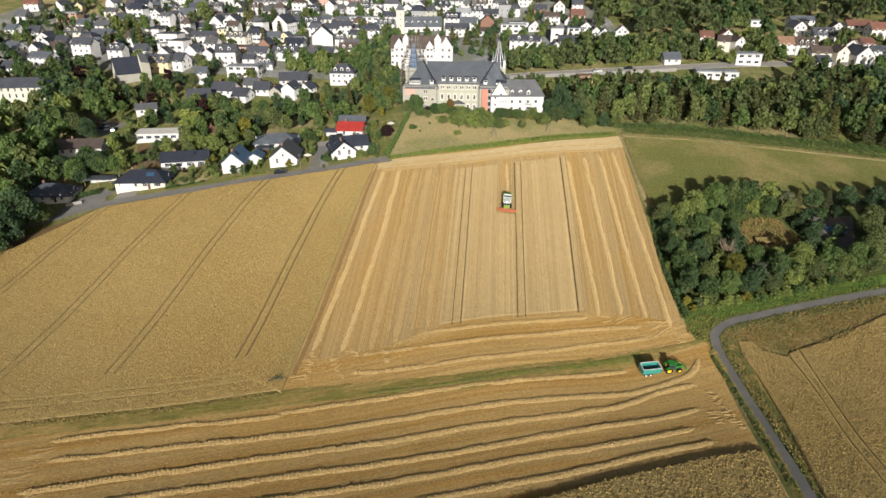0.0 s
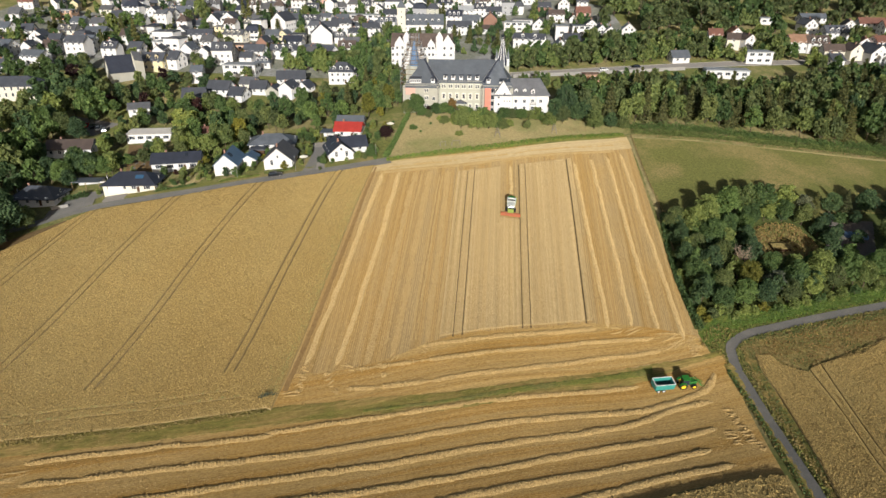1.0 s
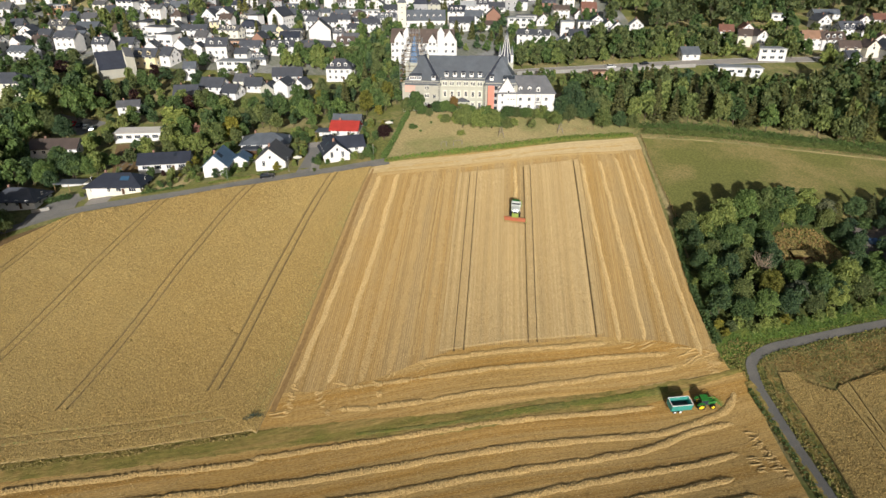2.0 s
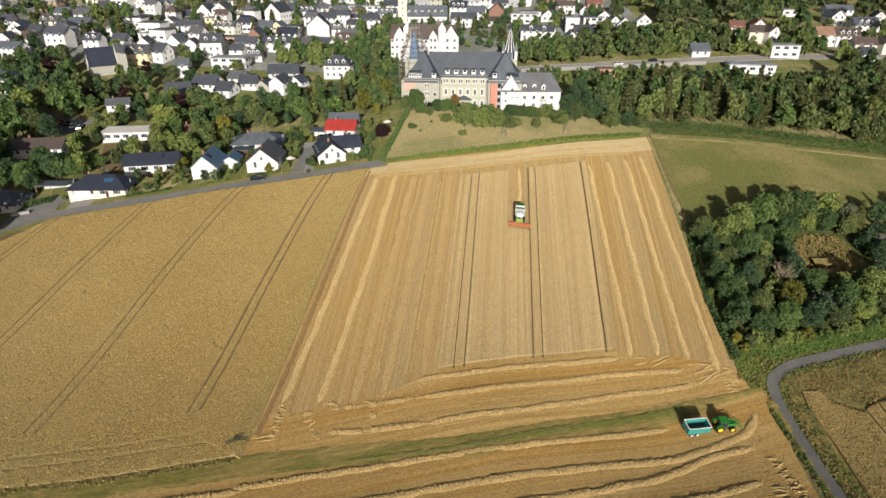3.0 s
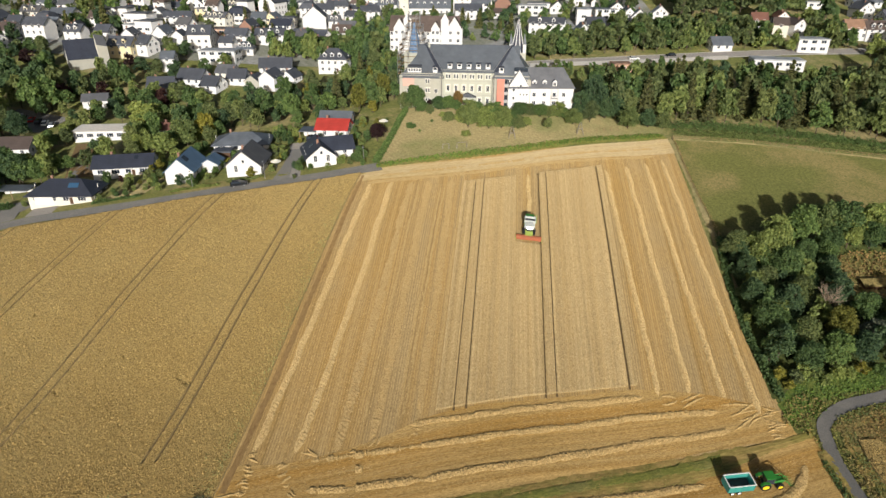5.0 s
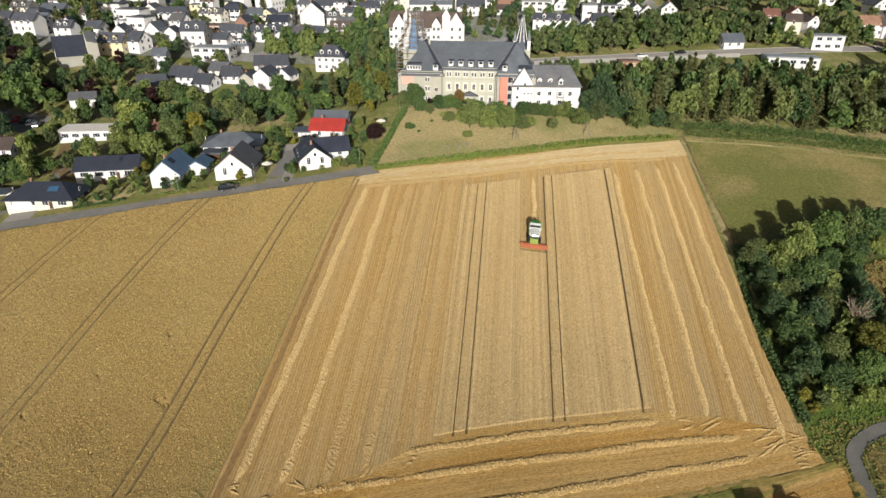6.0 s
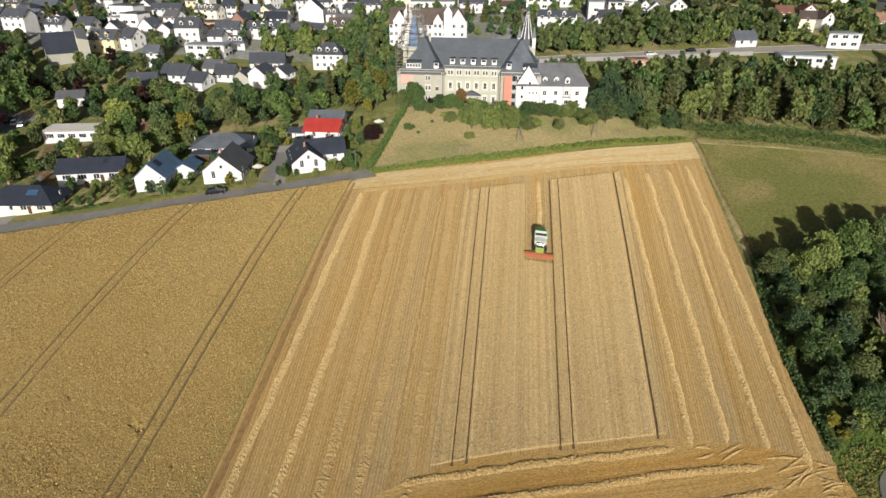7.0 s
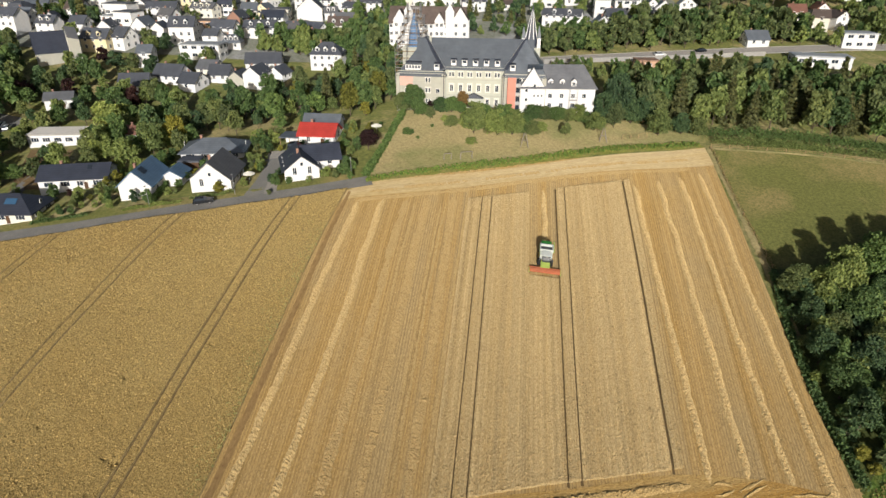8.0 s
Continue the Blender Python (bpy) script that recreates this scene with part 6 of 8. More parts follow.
    dp = boxes("pane", [(-0.52, 0.52, -0.04, 0.02, 0.45, 1.15)], "glass")
    dr = boxes("dormer_roof", [(-0.85, 0.85, -0.2, 2.9, 1.25, 1.5)], "roof_black", 0.03)
    for u, y, q in [(-19.9 + 3.12 * k, 259.5, 12.6) for k in range(5)] + [(-24.6, 257.8, 11.6), (-3.0, 257.8, 11.9)]:
        one = piece("dormer", d, root, pose(u, y, q), "white roof dormer")
        piece("pane", dp, one)
        piece("dormer_roof", dr, one)
    # dark bars along the valleys between main roof and wings, standing for shaded slopes
    for a, b in (((-28.9, 266.6, 19.0), (-22.9, 258.3, 11.4)), ((0.4, 266.6, 19.0), (-5.0, 258.3, 11.6))):
        v, f = [], []
        rod(v, f, b, a, 0.62, 0.5, 4)
        piece("valley", mesh_of("valley", v, f, "roof_black"), root, None, "dark lead-covered roof valley")
        v, f = [], []
        s = 1 if a[0] > -10 else -1
        rod(v, f, (b[0] - s * 0.75, b[1] - 0.1, b[2] + 0.25), (a[0] - s * 0.55, a[1], a[2] + 0.1), 0.09, 0.09, 5)
        piece("flashing", mesh_of("flashing", v, f, "metal_grey"), root)
    for u in (-22.4, -5.3):
        piece("downpipe", boxes("downpipe", [(u - 0.1, u + 0.1, 256.3, 256.5, -3, 11)], "shadow_grey"), root)
    v, f = [], []
    box(v, f, -16.2, -11.6, 257.2, 259, -3, 3.6)
    n = len(v)
    v += [(-16.8, 256.9, 3.6), (-11.0, 256.9, 3.6), (-11.0, 259, 3.6), (-16.8, 259, 3.6), (-13.9, 256.9, 4.9), (-13.9, 259, 4.9)]
    f += [(n, n + 1, n + 4), (n, n + 4, n + 5, n + 3), (n + 1, n + 2, n + 5, n + 4), (n, n + 3, n + 2, n + 1)]
    piece("porch", mesh_of("porch", v, f, ["wall_palestone", "roof_dark"], [0] * 6 + [1] * 4), root, None, "porch with a low dark gable")
    v, f = [], []
    box(v, f, -4.2, -1.9, 255.2, 257, -3, 9.9)
    piece("stair_tower", mesh_of("stair_tower", v, f, "wall_salmon"), root, None, "salmon pink stair tower")
    for k in range(4):
        q = 0.1 + 2.5 * k
        one = piece("landing", boxes("landing", [(-1.9, -0.5, 255.4, 257, q - 0.15, q + 0.05)], "concrete"), root, None, "concrete landing of the outer stair")
        piece("opening", boxes("opening", [(-1.8, -0.7, 256.9, 256.98, q + 0.05, q + 2.1)], "glass"), one, None, "dark glazed door")
        piece("railing", boxes("railing", [(-1.9, -0.5, 255.4, 255.46, q + 0.1, q + 0.9)], "metal_grey"), one)
    v, f = [], []
    box(v, f, -35.7, -31.4, 256.85, 257.0, 6.9, 10.1)
    piece("plaster_patch", mesh_of("plaster_patch", v, f, "wall_pink"), root, None, "patch of pink plaster")
    t = piece("roof_terrace", boxes("roof_terrace", [(-33.6, -29.2, 257.5, 260.0, 11.2, 11.5)], "wall_white"), root, None, "roof terrace cut into the slates")
    piece("awning", boxes("awning", [(-33.7, -29.1, 257.9, 260.4, 13.1, 13.3)], "roof_black", 0.03), t)
    piece("back_glazing", boxes("back_glazing", [(-33.5, -29.3, 259.6, 259.8, 11.5, 13.1)], "glass"), t)
    for k in range(6):
        piece("post", boxes("post", [(-33.6 + 0.86 * k, -33.4 + 0.86 * k, 257.6, 257.8, 11.5, 12.5)], "frame_white"), t)
    piece("railing", boxes("railing", [(-33.6, -29.1, 257.62, 257.74, 12.4, 12.55)], "frame_white"), t)
    piece("skylight", boxes("skylight", [(1.2, 5.4, 257.5, 259.8, 12.2, 13.2)], "glass", 0.05), root, None, "long dark skylight")
    piece("skylight_sill", boxes("skylight_sill", [(1.2, 3.0, 257.2, 257.6, 11.6, 12.2)], "frame_white"), root)
    chimney(root, -27.4, 266, 18.6, "wall_palestone")
    BLOCKED.extend([(-29, 267, 9), (-14, 267, 12), (1, 267, 9)])


abbey()


def abbey_church():
    root = new("church")
    root.matrix_basis = pose(2.2, 285, 36)
    tagged(root, "abbey church tower with a slender dark slate spire", "church")
    v, f = [], []
    box(v, f, -3.0, 3.0, -3.0, 3.0, -2, 14.2)
    piece("tower", mesh_of("tower", v, f, "wall_palestone"), root)
    for dx, dy in ((-2.4, -2.4), (2.4, -2.4), (2.4, 2.4), (-2.4, 2.4)):
        v, f = [], []
        box(v, f, dx - 0.55, dx + 0.55, dy - 0.55, dy + 0.55, 14.2, 17.2)
        n = len(v)
        v += [(dx - 0.6, dy - 0.6, 17.2), (dx + 0.6, dy - 0.6, 17.2), (dx + 0.6, dy + 0.6, 17.2), (dx - 0.6, dy + 0.6, 17.2), (dx, dy, 20.4)]
        f += [(n, n + 1, n + 4), (n + 1, n + 2, n + 4), (n + 2, n + 3, n + 4), (n + 3, n, n + 4)]
        piece("pinnacle", mesh_of("pinnacle", v, f, ["wall_white", "roof_slate"], [0] * 6 + [1] * 4), root)
    v, f = [], []
    ring = [(2.5 * math.cos(math.pi / 8 + k * math.pi / 4), 2.5 * math.sin(math.pi / 8 + k * math.pi / 4)) for k in range(8)]
    for a, b in ring:
        v.append((a, b, 14.2))
    for a, b in ring:
        v.append((a * 0.62, b * 0.62, 18.4))
    v.append((0, 0, 27.0))
    f += [(k, (k + 1) % 8, 8 + (k + 1) % 8, 8 + k) for k in range(8)] + [(8 + k, 8 + (k + 1) % 8, 16) for k in range(8)]
    piece("spire", mesh_of("spire", v, f, "roof_black"), root, None, "slender eight-sided slate spire")
    v, f = [], []
    for a, b in ring:
        rod(v, f, (a * 1.02, b * 1.02, 14.2), (a * 0.64, b * 0.64, 18.4), 0.19, 0.15, 4)
        rod(v, f, (a * 0.64, b * 0.64, 18.4), (0, 0, 26.6), 0.15, 0.04, 4)
    piece("spire_ribs", mesh_of("spire_ribs", v, f, "wall_white"), root, None, "pale ribs along the spire's edges")
    v, f = [], []
    rod(v, f, (0, 0, 26.6), (0, 0, 29.0), 0.06, 0.04, 5)
    box(v, f, -0.5, 0.5, -0.05, 0.05, 28.0, 28.15)
    piece("cross", mesh_of("cross", v, f, "metal_grey"), root)
    nave = house(-6, 291, 0, 13, 10, 11, 15.4, "wall_palestone", "roof_taupe", "stone church nave with brown roof behind the abbey", (0, 0), 0, name="church_nave", stack=0, door=False, category="church")
    nave.matrix_basis = pose(-6, 293, 36)


abbey_church()


def scaffold():
    """A choir turret wrapped in scaffolding with blue netting."""
    root = new("scaffolded_turret")
    root.matrix_basis = pose(-34.6, 282, 36)
    tagged(root, "church turret wrapped in scaffolding and blue netting", "turret")
    v, f = [], []
    box(v, f, -3.4, 3.4, -3, 3, -2, 14)
    piece("turret", mesh_of("turret", v, f, "wall_palestone"), root)
    v, f = [], []
    ring = [(2.1 * math.cos(k * math.pi / 4), 2.1 * math.sin(k * math.pi / 4)) for k in range(8)]
    v += [(a, b, 14) for a, b in ring] + [(a * 0.75, b * 0.75, 19) for a, b in ring] + [(0, 0, 24.5)]
    f += [(k, (k + 1) % 8, 8 + (k + 1) % 8, 8 + k) for k in range(8)] + [(8 + k, 8 + (k + 1) % 8, 16) for k in range(8)]
    piece("netting", mesh_of("netting", v, f, "tarp_blue"), root, None, "faded blue protective netting")
    for w, z in [(5.4, 7), (5.4, 9), (5.4, 11), (5.0, 13), (4.6, 15), (4.6, 16.6), (3.6, 18.4), (2.8, 20.4), (2.4, 22.4), (1.8, 24.4)]:
        for s in (-1, 1):
            piece("deck_board", boxes("deck_board", [(-w, w, s * w * 0.85 - 0.35, s * w * 0.85 + 0.35, z, z + 0.08)], "timber"), root)
            piece("deck_board", boxes("deck_board", [(s * w - 0.35, s * w + 0.35, -w * 0.85, w * 0.85, z + 0.1, z + 0.18)], "timber"), root)
            piece("guard_rail", boxes("guard_rail", [(-w, w, s * w * 0.85 - 0.03, s * w * 0.85 + 0.03, z + 1.0, z + 1.1)], "metal_grey"), root)
    for w, z0, z1 in ((5.5, -1, 14.4), (4.8, 12, 18), (3.8, 16, 20.6), (2.9, 18, 23.4), (2.0, 21, 27)):
        v, f = [], []
        rod(v, f, (0, 0, z0), (0, 0, z1), 0.09, 0.09, 4)
        pole = mesh_of("scaffold_pole", v, f, "metal_grey")
        for a in (-1, -0.33, 0.33, 1):
            for s in (-1, 1):
                piece("scaffold_pole", pole, root, pose(a * w, s * w * 0.9, 0))
                if abs(a) < 1:
                    piece("scaffold_pole", pole, root, pose(s * w, a * w * 0.9, 0))


scaffold()


def annex():
    z = 36.4
    root = new("annex")
    root.matrix_basis = pose(9.6, 261.8, z, 0, 0, 5)
    tagged(root, "white rendered annex with dark roof, dormers and gable", "annex")
    L, W, eave, ridge = 21, 10, 7.4, 12.6
    piece("wall", wall_mesh(L, W, eave, ridge, (0, 3), "wall_white", 3.5), root)
    piece("roof", roof_mesh(L, W, eave, ridge, 0.45, (0, 3), "roof_grey"), root)
    a, b, c = -10.6, -3.9, -7.3
    v = [(a, -5.12, -3.5), (b, -5.12, -3.5), (b, -5.12, eave), (c, -5.12, ridge - 0.15), (a, -5.12, eave), (a, -4, -3.5), (b, -4, -3.5), (b, -4, eave), (c, 0, ridge - 0.15), (a, -4, eave)]
    f = [(0, 1, 2, 3, 4), (1, 6, 7, 2), (5, 0, 4, 9), (2, 7, 8, 3), (3, 8, 9, 4)]
    piece("gable_front", mesh_of("gable_front", v, f, "wall_white"), root)
    v = [(a - 0.5, -5.3, eave - 0.75), (c, -5.3, ridge + 0.1), (b + 0.5, -5.3, eave - 0.75), (a - 0.5, 0, eave - 0.75), (c, 0, ridge + 0.1), (b + 0.5, 0, eave - 0.75)]
    v += [(x, y, q - 0.22) for x, y, q in v]
    f = [(0, 1, 4, 3), (1, 2, 5, 4), (6, 9, 10, 7), (7, 10, 11, 8), (0, 6, 7, 1), (1, 7, 8, 2), (0, 3, 9, 6), (2, 8, 11, 5)]
    piece("gable_roof", mesh_of("gable_roof", v, f, "roof_grey"), root)
    d = dormer_mesh(1.4, 1.5, 2.6, "wall_white", "roof_grey")
    for u, y in ((-2.2, -4.3), (1.1, -4.3), (4.3, -4.9)):
        piece("dormer", d, root, pose(u, y, eave - 0.1))
        window(root, "small", pose(u, y - 0.04, eave + 0.15))
    for u in (-2.2, 1.1, 4.3, 7.4):
        for q in (4.1, 1.4):
            window(root, "mid", pose(u, -5.03, q))
    for u, q in ((-8.9, 5.7), (-8.9, 3.1), (-6.7, 7.0)):
        window(root, "small", pose(u, -5.15, q))
    for u in (-6.7, -5.6, -4.6):
        for q in (4.4, 1.8):
            window(root, "tiny", pose(u, -5.15, q))
    for q in (0.9, 3.6):   # balconies on a steel frame
        one = piece("balcony", boxes("balcony", [(3.3, 5.3, -6.2, -5.03, q, q + 0.12)], "metal_grey"), root)
        piece("railing", boxes("railing", [(3.3, 5.3, -6.2, -6.14, q + 0.95, q + 1.02)] + [(3.3 + 0.24 * k, 3.33 + 0.24 * k, -6.19, -6.15, q + 0.1, q + 0.95) for k in range(9)], "metal_grey"), one)
    for u in (3.2, 5.3):
        piece("balcony_post", boxes("balcony_post", [(u, u + 0.12, -6.24, -6.12, -3, 7.2)], "metal_grey"), root)
    v, f = [], []
    for q in (0.4, 3.5):
        box(v, f, 10.5, 11.5, -3, 0, q, q + 0.9)
    piece("side_balcony", mesh_of("side_balcony", v, f, "metal_grey"), root)
    BLOCKED.append((9.6, 262, 11))


annex()


# ---- vehicles ----
def wheel(root, x, y, r, w, rim="rim_yellow", name="wheel"):
    v, f = [], []
    n = 20
    prof = [(r * 0.62, -w / 2), (r * 0.9, -w / 2), (r, -w * 0.36), (r, w * 0.36), (r * 0.9, w / 2), (r * 0.62, w / 2)]
    for k in range(n):
        c, s = math.cos(2 * math.pi * k / n), math.sin(2 * math.pi * k / n)
        v += [(q * c, p, q * s) for q, p in prof]
    for k in range(n):
        j = (k + 1) % n
        f += [(k * 6 + i, k * 6 + i + 1, j * 6 + i + 1, j * 6 + i) for i in range(5)]
    hub = piece(name, mesh_of("tyre", v, f, "rubber"), root, pose(x, y, r), "black ribbed tyre")
    v, f = [], []
    for k in range(n):
        c, s = math.cos(2 * math.pi * k / n), math.sin(2 * math.pi * k / n)
        v += [(r * 0.63 * c, -w * 0.4, r * 0.63 * s), (r * 0.63 * c, w * 0.4, r * 0.63 * s), (r * 0.2 * c, -w * 0.25, r * 0.2 * s), (r * 0.2 * c, w * 0.25, r * 0.2 * s)]
    for k in range(n):
        j = (k + 1) % n
        f += [(4 * k, 4 * j, 4 * j + 2, 4 * k + 2), (4 * k + 1, 4 * k + 3, 4 * j + 3, 4 * j + 1)]
    f += [tuple(4 * k + 2 for k in range(n)), tuple(4 * k + 3 for k in range(n))]
    piece("rim", mesh_of("rim", v, f, rim), hub)
    return hub


def shell(name, outline, width, mat, taper=1.0, bevel=0.06):
    """A body from a side outline (x, z), set across the width."""
    bm = bmesh.new()
    a = [bm.verts.new((x, -width / 2 * (taper if z > 1.6 else 1), z)) for x, z in outline]
    b = [bm.verts.new((x, width / 2 * (taper if z > 1.6 else 1), z)) for x, z in outline]
    bm.faces.new(a)
    bm.faces.new(b[::-1])
    for k in range(len(a)):
        j = (k + 1) % len(a)
        bm.faces.new((a[j], a[k], b[k], b[j]))
    bmesh.ops.recalc_face_normals(bm, faces=bm.faces[:])
    bmesh.ops.bevel(bm, geom=bm.edges[:], offset=bevel, segments=2, affect="EDGES")
    me = bpy.data.meshes.new(name)
    bm.to_mesh(me)
    bm.free()
    me.materials.append(MATS[mat])
    return me


def rest(root, x, y, rot, lift=0.08):
    """Sets a vehicle on the slope."""
    n = Vector((gz(x - 1, y) - gz(x + 1, y), gz(x, y - 1) - gz(x, y + 1), 2)).normalized()
    q = Vector((0, 0, 1)).rotation_difference(n).to_matrix().to_4x4()
    root.matrix_basis = Matrix.Translation((x, y, gz(x, y) + lift)) @ q @ pose(0, 0, 0, 0, 0, rot)


def tractor(x, y, rot):
    root = tagged(new("tractor"), "green farm tractor with yellow wheels and front loader", "tractor")
    piece("hood", shell("hood", [(0.5, 0.9), (2.5, 0.95), (2.6, 1.5), (2.3, 1.72), (0.5, 1.85)], 0.95, "tractor_green"), root)
    piece("chassis", boxes("chassis", [(-1.1, 2.5, -0.4, 0.4, 0.55, 0.95), (-0.95, -0.75, -1.0, 1.0, 0.75, 1.05), (1.75, 1.95, -0.9, 0.9, 0.55, 0.8)], "shadow_grey", 0.04), root)
    cab = piece("cab", boxes("cab", [(-0.85, 0.55, -0.78, 0.78, 1.15, 2.55)], "glass", 0.08), root, None, "dark glazed cab")
    piece("cab_roof", boxes("cab_roof", [(-1.0, 0.7, -0.88, 0.88, 2.55, 2.78)], "tractor_green", 0.08), cab)
    piece("cab_post", boxes("cab_post", [(a, a + 0.09, b, b + 0.09, 1.15, 2.56) for a in (-0.88, 0.5) for b in (-0.82, 0.74)], "shadow_grey"), cab)
    for s in (-1, 1):
        piece("mudguard", shell("mudguard", [(-1.75, 1.2), (-1.4, 1.78), (-0.8, 1.95), (-0.2, 1.75), (0.1, 1.3), (-0.2, 1.5), (-0.8, 1.75), (-1.35, 1.6)], 0.5, "tractor_green", 1, 0.02), root, pose(0, s * 0.98, 0))
        wheel(root, -0.8, s * 1.02, 0.92, 0.56)
        wheel(root, 1.85, s * 0.95, 0.66, 0.46)
        piece("headlight", boxes("headlight", [(2.56, 2.64, s * 0.25 - 0.13, s * 0.25 + 0.13, 1.25, 1.42)], "frame_white", 0.02), root)
        v, f = [], []
        rod(v, f, (0.9, s * 0.62, 1.75), (2.3, s * 0.62, 2.0), 0.1, 0.09)
        rod(v, f, (2.3, s * 0.62, 2.0), (3.6, s * 0.62, 0.75), 0.09, 0.08)
        piece("loader_arm", mesh_of("loader_arm", v, f, "bright_green"), root, None, "bright green loader arm")
    v, f = [], []
    rod(v, f, (3.55, -1.0, 0.8), (3.55, 1.0, 0.8), 0.09, 0.09)
    rod(v, f, (2.6, -0.62, 1.75), (2.6, 0.62, 1.75), 0.08, 0.08)
    for k in range(5):
        rod(v, f, (3.55, -0.8 + 0.4 * k, 0.8), (4.5, -0.8 + 0.4 * k, 0.6), 0.045, 0.02, 5)
    piece("loader_fork", mesh_of("loader_fork", v, f, "bright_green"), root)
    v, f = [], []
    rod(v, f, (0.75, -0.56, 1.7), (0.75, -0.56, 2.7), 0.06, 0.05)
    piece("exhaust", mesh_of("exhaust", v, f, "shadow_grey"), root)
    rest(root, x, y, rot)


def trailer(x, y, rot):
    root = tagged(new("grain_trailer"), "empty teal tipping trailer hitched behind a tractor", "trailer")
    t = 0.09
    L, W, z0, z1 = 4.7, 2.4, 1.05, 2.6
    body = piece("body", boxes("body", [(-L / 2, L / 2, -W / 2, -W / 2 + t, z0, z1), (-L / 2, L / 2, W / 2 - t, W / 2, z0, z1), (-L / 2, -L / 2 + t, -W / 2 + t, W / 2 - t, z0, z1),
                                        (L / 2 - t, L / 2, -W / 2 + t, W / 2 - t, z0, z1), (-L / 2, L / 2, -W / 2, W / 2, z0 - 0.08, z0)], "teal_paint", 0.015), root)
    piece("rim_rail", boxes("rim_rail", [(-L / 2 - 0.04, L / 2 + 0.04, s * W / 2 - 0.09, s * W / 2 + 0.09, z1, z1 + 0.1) for s in (-1, 1)] +
                            [(s * L / 2 - 0.09, s * L / 2 + 0.09, -W / 2, W / 2, z1 + 0.005, z1 + 0.105) for s in (-1, 1)], "frame_white", 0.02), body, None, "white-painted rim")
    piece("lining", boxes("lining", [(-L / 2 + t, L / 2 - t, -W / 2 + t, W / 2 - t, z0, z0 + 0.03)], "shadow_grey"), body, None, "dark grey floor of the trailer")
    piece("side_rib", boxes("side_rib", [(u - 0.05, u + 0.05, s * W / 2 - 0.07, s * W / 2 + 0.07, z0, z1) for u in (-2.3, -1.15, 0, 1.15, 2.3) for s in (-1, 1)], "teal_paint", 0.015), body)
    piece("chassis", boxes("chassis", [(-2.2, 2.25, -0.5, -0.35, 0.7, 0.97), (-2.2, 2.25, 0.35, 0.5, 0.7, 0.97), (-1.35, -1.15, -1.0, 1.0, 0.4, 0.55), (-0.1, 0.1, -1.0, 1.0, 0.4, 0.55), (-1.3, 0.1, -0.5, 0.5, 0.5, 0.72)], "shadow_grey", 0.02), root)
    v, f = [], []
    rod(v, f, (2.2, 0.4, 0.75), (3.6, 0, 0.6), 0.08, 0.07)
    rod(v, f, (2.2, -0.4, 0.75), (3.6, 0, 0.6), 0.08, 0.07)
    piece("drawbar", mesh_of("drawbar", v, f, "teal_paint"), root)
    for u in (-1.25, 0.0):
        for s in (-1, 1):
            wheel(root, u, s * 1.0, 0.47, 0.4, "frame_white")
    for s in (-1, 1):
        piece("tail_light", boxes("tail_light", [(-L / 2 - 0.05, -L / 2, s * 1.0 - 0.14, s * 1.0 + 0.14, 0.8, 0.93)], "reel_red", 0.01), root)
    rest(root, x, y, rot)


tractor(46.6, 134.2, 8)
trailer(41.0, 132.7, 13)


